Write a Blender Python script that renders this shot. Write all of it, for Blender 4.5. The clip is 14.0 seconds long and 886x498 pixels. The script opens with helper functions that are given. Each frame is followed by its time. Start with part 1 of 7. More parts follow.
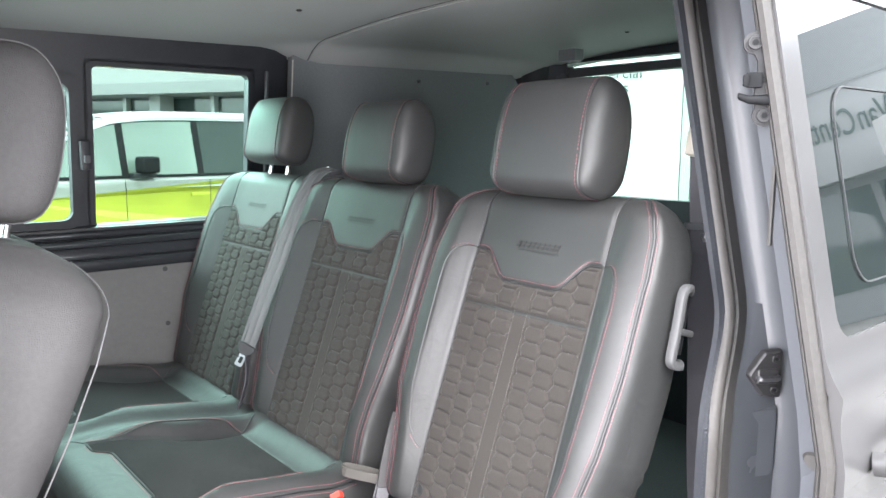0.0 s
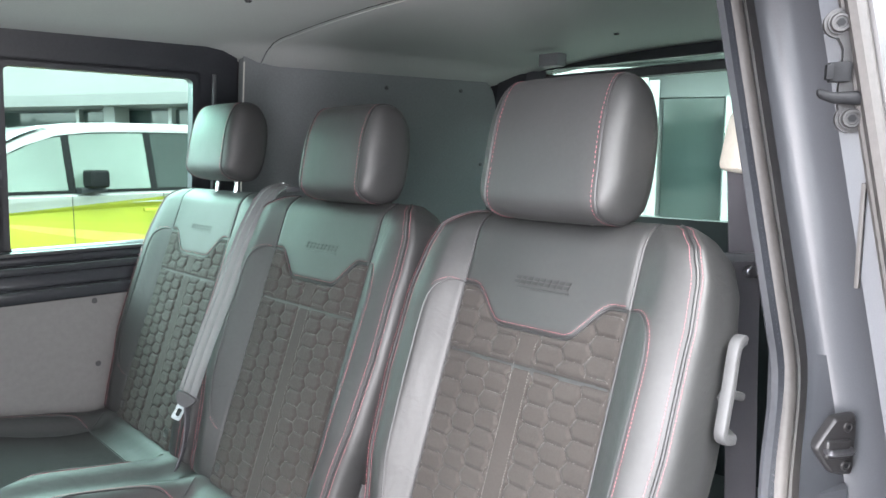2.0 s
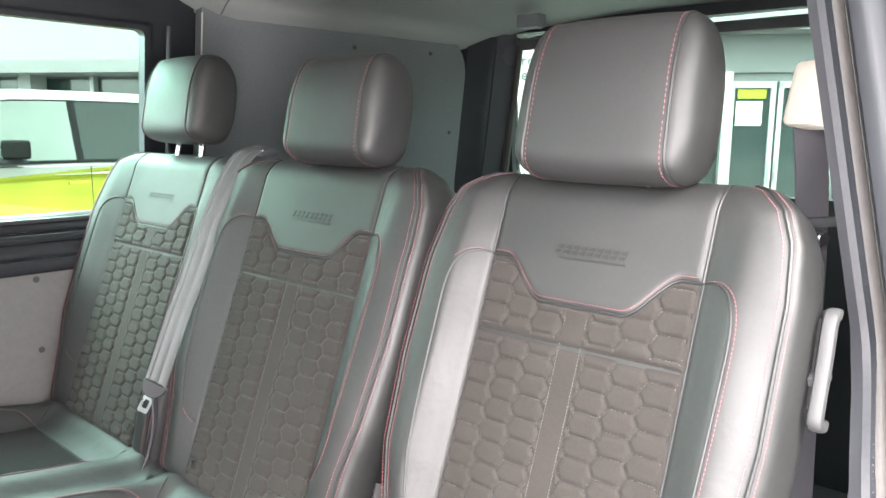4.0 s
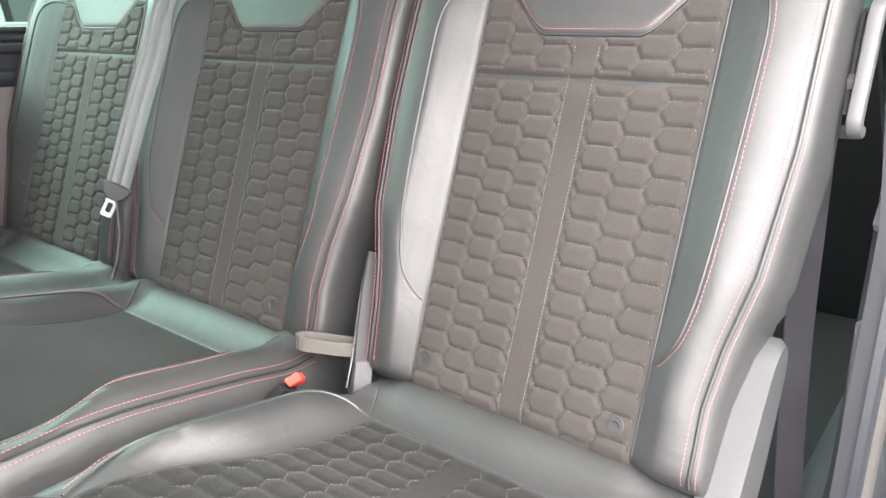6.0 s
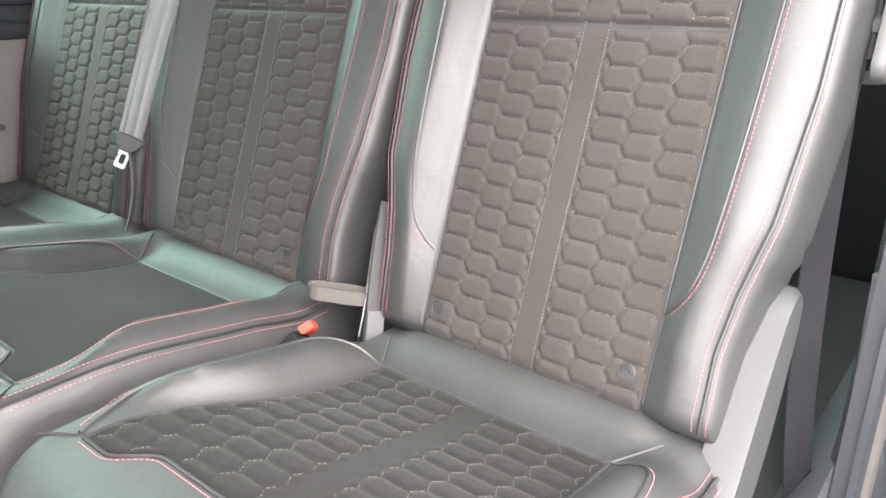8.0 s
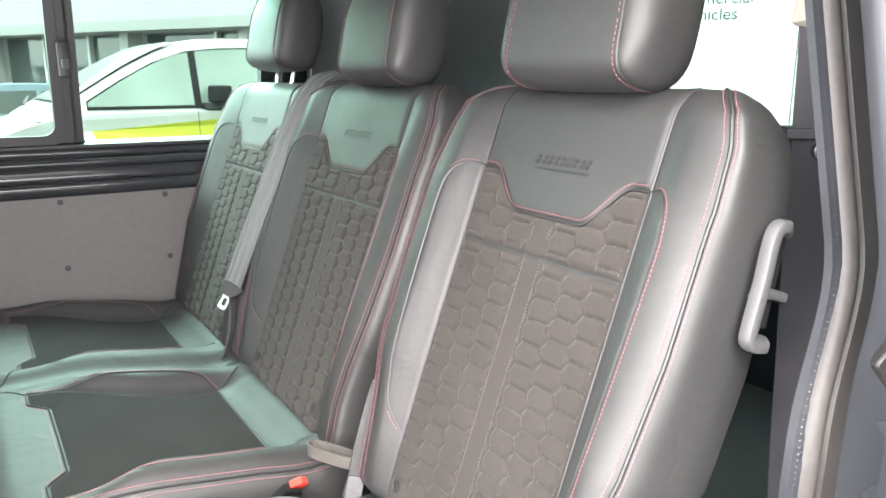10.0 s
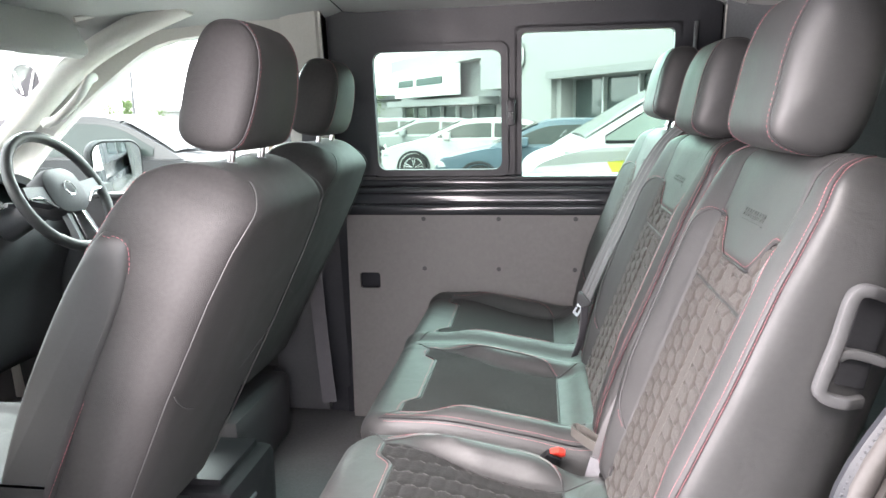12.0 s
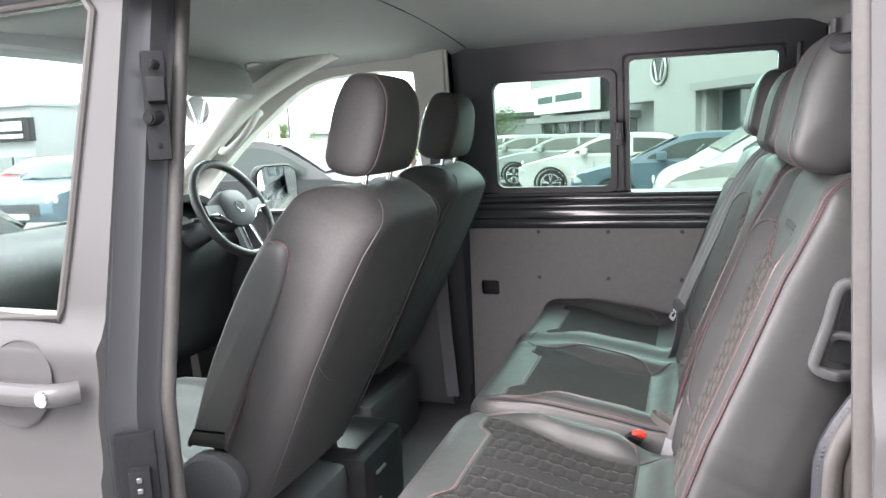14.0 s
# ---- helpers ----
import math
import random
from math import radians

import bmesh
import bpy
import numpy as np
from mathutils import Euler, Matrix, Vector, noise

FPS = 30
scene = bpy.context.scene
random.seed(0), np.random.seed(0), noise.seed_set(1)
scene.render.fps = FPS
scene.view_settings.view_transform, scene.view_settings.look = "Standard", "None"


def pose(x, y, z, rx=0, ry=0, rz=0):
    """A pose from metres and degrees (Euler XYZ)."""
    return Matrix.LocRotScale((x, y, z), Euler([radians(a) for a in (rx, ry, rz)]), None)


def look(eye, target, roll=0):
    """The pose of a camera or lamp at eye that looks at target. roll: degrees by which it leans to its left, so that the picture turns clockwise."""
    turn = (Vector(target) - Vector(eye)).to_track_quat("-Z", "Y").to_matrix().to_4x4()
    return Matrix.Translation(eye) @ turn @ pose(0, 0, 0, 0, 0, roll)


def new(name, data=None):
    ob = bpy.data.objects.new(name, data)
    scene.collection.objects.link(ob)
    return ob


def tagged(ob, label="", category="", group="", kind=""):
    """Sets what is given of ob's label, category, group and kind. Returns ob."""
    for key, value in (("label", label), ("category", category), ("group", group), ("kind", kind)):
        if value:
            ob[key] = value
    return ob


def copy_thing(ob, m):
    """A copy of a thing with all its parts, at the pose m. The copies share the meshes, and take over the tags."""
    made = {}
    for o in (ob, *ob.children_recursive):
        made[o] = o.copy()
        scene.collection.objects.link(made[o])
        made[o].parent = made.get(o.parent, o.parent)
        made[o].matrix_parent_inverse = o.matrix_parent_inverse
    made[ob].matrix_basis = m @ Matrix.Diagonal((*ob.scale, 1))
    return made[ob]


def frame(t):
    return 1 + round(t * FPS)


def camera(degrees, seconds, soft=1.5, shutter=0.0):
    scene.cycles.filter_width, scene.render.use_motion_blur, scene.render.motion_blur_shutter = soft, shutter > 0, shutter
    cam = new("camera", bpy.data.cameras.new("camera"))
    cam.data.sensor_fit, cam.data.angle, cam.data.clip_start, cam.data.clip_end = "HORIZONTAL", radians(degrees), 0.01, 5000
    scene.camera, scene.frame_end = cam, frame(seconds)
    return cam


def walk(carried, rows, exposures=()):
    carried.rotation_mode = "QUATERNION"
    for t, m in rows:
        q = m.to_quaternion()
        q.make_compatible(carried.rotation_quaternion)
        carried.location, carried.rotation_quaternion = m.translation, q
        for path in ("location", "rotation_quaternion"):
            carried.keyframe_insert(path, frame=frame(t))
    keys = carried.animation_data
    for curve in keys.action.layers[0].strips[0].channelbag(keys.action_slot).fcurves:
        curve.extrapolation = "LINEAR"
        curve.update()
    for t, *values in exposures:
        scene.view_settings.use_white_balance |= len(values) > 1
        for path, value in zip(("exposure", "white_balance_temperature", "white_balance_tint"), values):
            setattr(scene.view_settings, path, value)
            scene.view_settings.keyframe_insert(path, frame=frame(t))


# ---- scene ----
cam = camera(62.6, 14.0)
PATH = [
    (0, (-0.776, -0.459, 1.64), (0.51, 1.044, 1.348), 0.1),
    (0.5, (-0.779, -0.432, 1.646), (0.524, 1.057, 1.356), -0.0),
    (1, (-0.719, -0.359, 1.636), (0.602, 1.116, 1.358), -0.0),
    (1.5, (-0.653, -0.291, 1.639), (0.687, 1.169, 1.368), 0.0),
    (2, (-0.626, -0.248, 1.638), (0.736, 1.193, 1.381), 0.1),
    (2.2, (-0.626, -0.223, 1.643), (0.75, 1.206, 1.389), 0.1),
    (4.5, (-0.618, -0.046, 1.568), (0.888, 1.219, 1.2), 0.5),
    (5, (-0.61, -0.041, 1.511), (0.893, 1.198, 1.056), 0.2),
    (5.5, (-0.62, -0.02, 1.459), (0.887, 1.183, 0.928), 0.3),
    (6, (-0.621, 0.001, 1.411), (0.879, 1.176, 0.804), -0.2),
    (6.5, (-0.627, 0.013, 1.371), (0.861, 1.166, 0.696), -0.4),
    (7, (-0.63, 0.021, 1.343), (0.852, 1.159, 0.63), -0.2),
    (7.5, (-0.635, 0.021, 1.343), (0.845, 1.163, 0.631), 0.3),
    (8, (-0.625, 0.0, 1.389), (0.832, 1.181, 0.697), 0.0),
    (8.5, (-0.585, -0.042, 1.464), (0.849, 1.204, 0.839), 0.2),
    (8.7, (-0.547, -0.067, 1.484), (0.867, 1.217, 0.889), 0.3),
    (10.8, (-0.374, -0.421, 1.58), (0.26, 1.434, 1.183), 0.0),
    (11, (-0.338, -0.459, 1.585), (0.152, 1.441, 1.201), -0.0),
    (11.5, (-0.174, -0.532, 1.595), (-0.12, 1.432, 1.222), -0.9),
    (12, (-0.113, -0.632, 1.601), (-0.378, 1.316, 1.235), -1.0),
    (12.5, (-0.057, -0.77, 1.603), (-0.515, 1.145, 1.249), -1.3),
    (13, (-0.003, -0.861, 1.617), (-0.565, 1.028, 1.279), -1.9),
    (13.5, (0.01, -0.859, 1.623), (-0.599, 1.018, 1.298), -2.2),
    (14, (0.019, -0.87, 1.624), (-0.618, 1.0, 1.313), -2.5),
]
EXPOSURES = [(0, 3.16, 6250, 11), (2, 3.3, 6250, 11), (4.5, 3.55, 6650, 12), (5.5, 3.55, 6650, 12), (6.5, 3.49, 6600, 12), (8.5, 3.54, 6650, 12), (11, 3.36, 6600, 13), (12.5, 3.2, 6600, 20), (14, 2.84, 6520, 16)]
walk(cam, [(t, look(eye, target, roll)) for t, eye, target, roll in PATH], EXPOSURES)

# ---- world and light ----
world = bpy.data.worlds.new("world")
scene.world = world
world.use_nodes = True
wn = world.node_tree.nodes
wl = world.node_tree.links
sky = wn.new("ShaderNodeTexSky")
sky.sky_type = "NISHITA"
sky.sun_disc = False
sky.sun_elevation = radians(48)
sky.sun_rotation = radians(200)
sky.air_density, sky.dust_density, sky.ozone_density = 1.0, 4.0, 1.0
cloud = wn.new("ShaderNodeTexNoise")
cloud.inputs["Scale"].default_value = 2.2
cloud.inputs["Detail"].default_value = 5.0
cloud_ramp = wn.new("ShaderNodeMapRange")
cloud_ramp.inputs["From Min"].default_value = 0.25
cloud_ramp.inputs["From Max"].default_value = 0.75
cloud_ramp.inputs["To Min"].default_value = 0.62
cloud_ramp.inputs["To Max"].default_value = 0.98
overcast = wn.new("ShaderNodeMix")
overcast.data_type = "RGBA"
overcast.inputs["B"].default_value = (11.5, 11.8, 12.0, 1)
wl.new(cloud.outputs["Fac"], cloud_ramp.inputs["Value"])
wl.new(cloud_ramp.outputs["Result"], overcast.inputs["Factor"])
wl.new(sky.outputs["Color"], overcast.inputs["A"])
wl.new(overcast.outputs["Result"], wn["Background"].inputs["Color"])
wn["Background"].inputs["Strength"].default_value = 0.10

sun = new("sun", bpy.data.lights.new("sun", "SUN"))
sun.data.energy = 0.75
sun.data.angle = radians(30)
sun.data.color = (1.0, 0.95, 0.88)
sun.matrix_world = look((-4, -10, 12), (0, 0, 0))

# daylight of the open doorway
door_light = new("doorway_light", bpy.data.lights.new("doorway_light", "AREA"))
door_light.data.shape = "RECTANGLE"
door_light.data.size, door_light.data.size_y = 0.36, 1.05
door_light.data.energy = 2.7
door_light.data.color = (1.0, 0.935, 0.935)
door_light.matrix_world = look((-0.55, 0.06, 1.39), (0.30, 0.59, 1.18))


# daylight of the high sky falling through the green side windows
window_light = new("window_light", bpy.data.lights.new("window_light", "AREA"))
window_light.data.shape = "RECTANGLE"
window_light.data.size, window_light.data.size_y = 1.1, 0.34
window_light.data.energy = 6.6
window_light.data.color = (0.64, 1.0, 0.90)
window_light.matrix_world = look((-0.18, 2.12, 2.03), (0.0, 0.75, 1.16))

# the same sky through the driver's window
cab_light = new("cab_light", bpy.data.lights.new("cab_light", "AREA"))
cab_light.data.shape = "RECTANGLE"
cab_light.data.size, cab_light.data.size_y = 0.9, 0.22
cab_light.data.energy = 14.0
cab_light.data.color = (0.80, 1.0, 0.95)
cab_light.matrix_world = look((-1.75, 2.15, 2.0), (0.05, 0.75, 1.28))


# ---- materials ----
def mat(name, col, rough=0.5, metal=0.0, var=0.12, scale=6.0, fine=160.0, bump=0.0, bump_scale=400.0, cells=False, coat=0.0, spec=0.5, sheen=0.0, rvar=0.1, random_each=0.0):
    m = bpy.data.materials.new(name)
    m.use_nodes = True
    n, l = m.node_tree.nodes, m.node_tree.links
    p = n["Principled BSDF"]
    tc = n.new("ShaderNodeTexCoord")
    big, small = n.new("ShaderNodeTexNoise"), n.new("ShaderNodeTexNoise")
    big.inputs["Scale"].default_value, small.inputs["Scale"].default_value = scale, fine
    big.inputs["Detail"].default_value, small.inputs["Detail"].default_value = 4.0, 2.0
    for t in (big, small):
        l.new(tc.outputs["Object"], t.inputs["Vector"])
    add = n.new("ShaderNodeMath")
    add.operation = "ADD"
    l.new(big.outputs["Fac"], add.inputs[0])
    l.new(small.outputs["Fac"], add.inputs[1])
    last = add.outputs[0]
    if random_each:
        info = n.new("ShaderNodeObjectInfo")
        mul = n.new("ShaderNodeMath")
        mul.operation, mul.inputs[2].default_value = "MULTIPLY_ADD", 0.0
        mul.inputs[1].default_value = random_each
        l.new(info.outputs["Random"], mul.inputs[0])
        l.new(last, mul.inputs[2])
        last = mul.outputs[0]
    shade = n.new("ShaderNodeMapRange")
    shade.inputs["From Min"].default_value, shade.inputs["From Max"].default_value = 0.6, 1.4
    shade.inputs["To Min"].default_value, shade.inputs["To Max"].default_value = 1 - var, 1 + var
    l.new(last, shade.inputs["Value"])
    mix = n.new("ShaderNodeVectorMath")
    mix.operation = "SCALE"
    mix.inputs[0].default_value = col
    l.new(shade.outputs["Result"], mix.inputs["Scale"])
    l.new(mix.outputs["Vector"], p.inputs["Base Color"])
    rr = n.new("ShaderNodeMapRange")
    rr.inputs["From Min"].default_value, rr.inputs["From Max"].default_value = 0.3, 0.7
    rr.inputs["To Min"].default_value, rr.inputs["To Max"].default_value = rough * (1 - rvar), min(1.0, rough * (1 + rvar))
    l.new(big.outputs["Fac"], rr.inputs["Value"])
    l.new(rr.outputs["Result"], p.inputs["Roughness"])
    p.inputs["Metallic"].default_value = metal
    p.inputs["Coat Weight"].default_value = coat
    p.inputs["Coat Roughness"].default_value = 0.06
    p.inputs["Specular IOR Level"].default_value = spec
    p.inputs["Sheen Weight"].default_value = sheen
    if bump:
        b = n.new("ShaderNodeBump")
        b.inputs["Strength"].default_value, b.inputs["Distance"].default_value = bump, 0.002
        if cells:
            tex = n.new("ShaderNodeTexVoronoi")
            tex.inputs["Scale"].default_value = bump_scale
            out = tex.outputs["Distance"]
        else:
            tex = n.new("ShaderNodeTexNoise")
            tex.inputs["Scale"].default_value, tex.inputs["Detail"].default_value = bump_scale, 3.0
            out = tex.outputs["Fac"]
        l.new(tc.outputs["Object"], tex.inputs["Vector"])
        l.new(out, b.inputs["Height"])
        l.new(b.outputs["Normal"], p.inputs["Normal"])
    return m


def glass(name, tint, gloss=0.0):
    """A thin pane: tinted light passes, and a Fresnel gloss lies on it."""
    m = bpy.data.materials.new(name)
    m.use_nodes = True
    n, l = m.node_tree.nodes, m.node_tree.links
    n.remove(n["Principled BSDF"])
    t, g, mix, f = n.new("ShaderNodeBsdfTransparent"), n.new("ShaderNodeBsdfGlossy"), n.new("ShaderNodeMixShader"), n.new("ShaderNodeLayerWeight")
    t.inputs["Color"].default_value = (*tint, 1)
    g.inputs["Roughness"].default_value = gloss
    f.inputs["Blend"].default_value = 0.5
    steep, mad = n.new("ShaderNodeMath"), n.new("ShaderNodeMath")
    steep.operation, steep.inputs[1].default_value = "POWER", 5.0
    mad.operation, mad.inputs[1].default_value, mad.inputs[2].default_value = "MULTIPLY_ADD", 0.93, 0.003
    l.new(f.outputs["Facing"], steep.inputs[0])
    l.new(steep.outputs[0], mad.inputs[0])
    l.new(mad.outputs[0], mix.inputs[0])
    l.new(t.outputs[0], mix.inputs[1])
    l.new(g.outputs[0], mix.inputs[2])
    l.new(mix.outputs[0], n["Material Output"].inputs["Surface"])
    return m


LEATHER = mat("black_leather", (0.0215, 0.022, 0.0222), 0.55, var=0.16, scale=9, bump=0.10, bump_scale=900, cells=True, spec=0.66)
LEATHER_SOFT = mat("black_leather_smooth", (0.0215, 0.022, 0.0222), 0.55, var=0.14, scale=7, bump=0.09, bump_scale=900, cells=True, spec=0.66)


def creased(m, scale, strength, distance):
    """Adds soft wrinkles and unevenness below the grain of a covering."""
    n, l = m.node_tree.nodes, m.node_tree.links
    grain = [q for q in n if q.type == "BUMP"][0]
    tc = [q for q in n if q.type == "TEX_COORD"][0]
    tex, low = n.new("ShaderNodeTexNoise"), n.new("ShaderNodeBump")
    tex.inputs["Scale"].default_value, tex.inputs["Detail"].default_value = scale, 3.0
    tex.inputs["Distortion"].default_value = 0.6
    low.inputs["Strength"].default_value, low.inputs["Distance"].default_value = strength, distance
    l.new(tc.outputs["Object"], tex.inputs["Vector"])
    l.new(tex.outputs["Fac"], low.inputs["Height"])
    l.new(low.outputs["Normal"], grain.inputs["Normal"])


creased(LEATHER, 16, 0.35, 0.006)
creased(LEATHER_SOFT, 13, 0.25, 0.005)
MARK = mat("embossed_leather", (0.017, 0.0172, 0.0175), 0.5, var=0.1, spec=0.5)
# Rougher grain; base lifted above the other leather to stand in for haze.
FRONT_LEATHER_HAZED = mat("haze_lifted_front_leather", (0.025, 0.0242, 0.0242), 0.72, var=0.22, scale=9, bump=0.22, bump_scale=600, cells=True, spec=0.45)
SUEDE = mat("charcoal_suede", (0.032, 0.0287, 0.0265), 0.92, var=0.22, scale=14, fine=420, bump=0.35, bump_scale=1500, spec=0.15, sheen=0.08)
THREAD_RED = mat("red_thread", (0.36, 0.125, 0.145), 0.7, var=0.2)
# Same suede; the dark look of its nap is put into the colour.
SUEDE_NAP_SHADED = mat("nap_shaded_suede", (0.0085, 0.0080, 0.0079), 0.92, var=0.3, scale=9, fine=420, bump=0.35, bump_scale=1500, spec=0.15, sheen=0.05)
DASH_BLACK = mat("black_dash_plastic", (0.042, 0.043, 0.046), 0.6, var=0.15, scale=9, bump=0.2, bump_scale=420, spec=0.3)
HANDLE_GREY = mat("pale_grey_plastic", (0.062, 0.063, 0.065), 0.5, var=0.1, scale=9, bump=0.15, bump_scale=900, spec=0.4)
THREAD_GREY = mat("grey_thread", (0.16, 0.154, 0.146), 0.8, var=0.2)
SEAM_GREY = mat("grey_seam", (0.032, 0.032, 0.033), 0.6, var=0.1)
THREAD_PALE = mat("pale_grey_thread", (0.10, 0.097, 0.094), 0.8, var=0.2)
PIPING = mat("dark_piping", (0.024, 0.024, 0.025), 0.45, var=0.1, spec=0.5)
PAINT = mat("grey_car_paint", (0.072, 0.070, 0.071), 0.2, var=0.05, scale=3, fine=900, coat=0.06, spec=0.22)
PAINT_INNER = mat("grey_inner_paint", (0.080, 0.084, 0.093), 0.26, var=0.08, scale=5, fine=700, coat=0.05, spec=0.26)
# Inner grey paint with the middle pillar's weaker light put into its colour.
PILLAR_PAINT_SHADED = mat("shaded_pillar_paint", (0.042, 0.043, 0.047), 0.3, var=0.08, scale=5, fine=700, spec=0.35)
LOAD_GREY = mat("blue_grey_load_lining", (0.30, 0.31, 0.34), 0.6, var=0.1, scale=4, bump=0.15, bump_scale=300)
SILL_PAINT = mat("dark_grey_inner_paint", (0.030, 0.032, 0.037), 0.16, var=0.12, scale=4, coat=0.5)
TRIM_BLACK = mat("black_trim", (0.023, 0.025, 0.030), 0.42, var=0.2, scale=10, bump=0.12, bump_scale=500)
FIT_GREY = mat("dark_metal_fitting", (0.030, 0.029, 0.030), 0.42, var=0.2, scale=20, fine=500, spec=0.55)
BLACK_FIT = mat("black_fitting", (0.016, 0.0165, 0.018), 0.45, var=0.2, scale=20, bump=0.1, spec=0.08)
RUBBER = mat("black_rubber", (0.055, 0.051, 0.049), 0.5, var=0.15, scale=30, bump=0.06, bump_scale=700, spec=0.35)
PLASTIC_GREY = mat("grey_grained_plastic", (0.038, 0.039, 0.041), 0.5, var=0.1, scale=9, bump=0.22, bump_scale=900, spec=0.4)
PLASTIC_DARK = mat("dark_plastic", (0.072, 0.075, 0.081), 0.48, var=0.15, scale=9, bump=0.3, bump_scale=420)
PANEL_GREY = mat("grey_hardboard", (0.135, 0.132, 0.128), 0.62, var=0.09, scale=3, fine=90, bump=0.12, bump_scale=260)
LINER = mat("grey_roof_lining", (0.41, 0.42, 0.415), 0.75, var=0.07, scale=2.5, fine=220, bump=0.18, bump_scale=500)
LINER_DARK = mat("dark_side_lining", (0.17, 0.18, 0.19), 0.7, var=0.12, scale=3, fine=180, bump=0.2, bump_scale=450)
PILLAR_TRIM = mat("pale_grey_pillar_trim", (0.60, 0.585, 0.55), 0.65, var=0.06, scale=6, bump=0.15, bump_scale=500)
FLOOR_RUBBER = mat("black_floor_rubber", (0.085, 0.086, 0.09), 0.7, var=0.25, scale=8, bump=0.4, bump_scale=120)
WEBBING = mat("grey_webbing", (0.10, 0.104, 0.106), 0.42, var=0.15, scale=20, fine=900, bump=0.3, bump_scale=900)
WEBBING_DARK = mat("black_webbing", (0.07, 0.068, 0.077), 0.6, var=0.2, scale=20, fine=900, bump=0.3, bump_scale=900)
WEBBING_RIB = mat("ribbed_webbing", (0.06, 0.056, 0.051), 0.7, var=0.12, scale=20, fine=900)


def ribbed(m, scale, strength):
    """Adds the fine cross ribs of a woven strap."""
    n, l = m.node_tree.nodes, m.node_tree.links
    tc = [q for q in n if q.type == "TEX_COORD"][0]
    wave, low = n.new("ShaderNodeTexWave"), n.new("ShaderNodeBump")
    wave.bands_direction = "DIAGONAL"
    flat = n.new("ShaderNodeVectorMath")
    flat.operation = "MULTIPLY"
    flat.inputs[1].default_value = (1.0, 1.0, 0.0)
    wave.inputs["Scale"].default_value = scale
    low.inputs["Strength"].default_value, low.inputs["Distance"].default_value = strength, 0.001
    l.new(tc.outputs["Object"], flat.inputs[0])
    l.new(flat.outputs[0], wave.inputs["Vector"])
    l.new(wave.outputs["Fac"], low.inputs["Height"])
    l.new(low.outputs["Normal"], n["Principled BSDF"].inputs["Normal"])


ribbed(WEBBING_RIB, 190, 0.6)
CHROME = mat("chrome", (0.78, 0.79, 0.8), 0.12, metal=1.0, var=0.05)
BOLT = mat("dark_bolt_steel", (0.16, 0.16, 0.17), 0.38, metal=0.8, var=0.15)
STEEL = mat("brushed_steel", (0.5, 0.51, 0.53), 0.3, metal=1.0, var=0.12)
BUCKLE_RED = mat("red_plastic", (0.62, 0.045, 0.03), 0.35, var=0.08)
GLASS_TINT = glass("green_tinted_glass", (0.54, 0.635, 0.59))
GLASS_CLEAR = glass("clear_glass", (0.90, 0.95, 0.93))
GLASS_DARK = mat("privacy_glass", (0.012, 0.016, 0.016), 0.012, var=0.05, spec=0.7, coat=0.15)
CAR_GLASS = mat("dark_car_glass", (0.03, 0.04, 0.038), 0.14, var=0.2, scale=1.5, spec=0.3)
MIRROR = mat("mirror", (0.9, 0.9, 0.9), 0.02, metal=1.0, var=0.01)
ASPHALT = mat("pale_paving", (0.21, 0.205, 0.195), 0.9, var=0.3, scale=1.2, fine=70, bump=0.5, bump_scale=140)
CLADDING = mat("white_cladding", (0.32, 0.33, 0.33), 0.5, var=0.05, scale=0.6, fine=9)
CLADDING_GREY = mat("grey_cladding", (0.25, 0.26, 0.265), 0.55, var=0.07, scale=0.6, fine=9)
SIGN_WHITE = mat("white_sign_panel", (0.70, 0.71, 0.71), 0.4, var=0.03, scale=1.5)
SIGN_INK = mat("dark_green_lettering", (0.05, 0.085, 0.08), 0.5, var=0.1)
SHOP_GLASS = mat("shopfront_glass", (0.05, 0.07, 0.07), 0.06, var=0.3, scale=0.8, spec=0.7, coat=0.5)
ALU = mat("pale_aluminium_frame", (0.55, 0.57, 0.57), 0.4, metal=0.3, var=0.08)
TYRE = mat("tyre_rubber", (0.025, 0.025, 0.027), 0.8, var=0.2, scale=12)
RIM = mat("alloy", (0.55, 0.56, 0.57), 0.28, metal=0.9, var=0.08)
LAMP_LENS = mat("headlamp_lens", (0.55, 0.58, 0.6), 0.1, var=0.1, coat=0.8)
LEAF = mat("leaf_green", (0.085, 0.14, 0.045), 0.6, var=0.4, scale=3, fine=30)
BARK = mat("bark", (0.12, 0.09, 0.07), 0.9, var=0.3, scale=6)
GLASS_PALE = mat("pale_car_glass", (0.15, 0.19, 0.17), 0.12, var=0.45, scale=1.3, spec=0.7)
CREAM = mat("cream_plastic", (0.55, 0.52, 0.45), 0.45, var=0.08)


def car_paint(name, col):
    return mat(name, col, 0.35, var=0.04, scale=2, fine=12, coat=0.15, spec=0.4)


# ---- building helpers ----
def part(name, bm, material, parent=None, label="", smooth=True):
    """Links a bmesh as one mesh object, under a thing or a part if one is given."""
    bmesh.ops.recalc_face_normals(bm, faces=bm.faces)
    me = bpy.data.meshes.new(name)
    bm.to_mesh(me)
    bm.free()
    me.materials.append(material)
    if smooth:
        me.polygons.foreach_set("use_smooth", [True] * len(me.polygons))
        me.set_sharp_from_angle(angle=radians(38))
    ob = new(name, me)
    if parent is not None:
        ob.parent = parent
    if label:
        tagged(ob, label)
    return ob


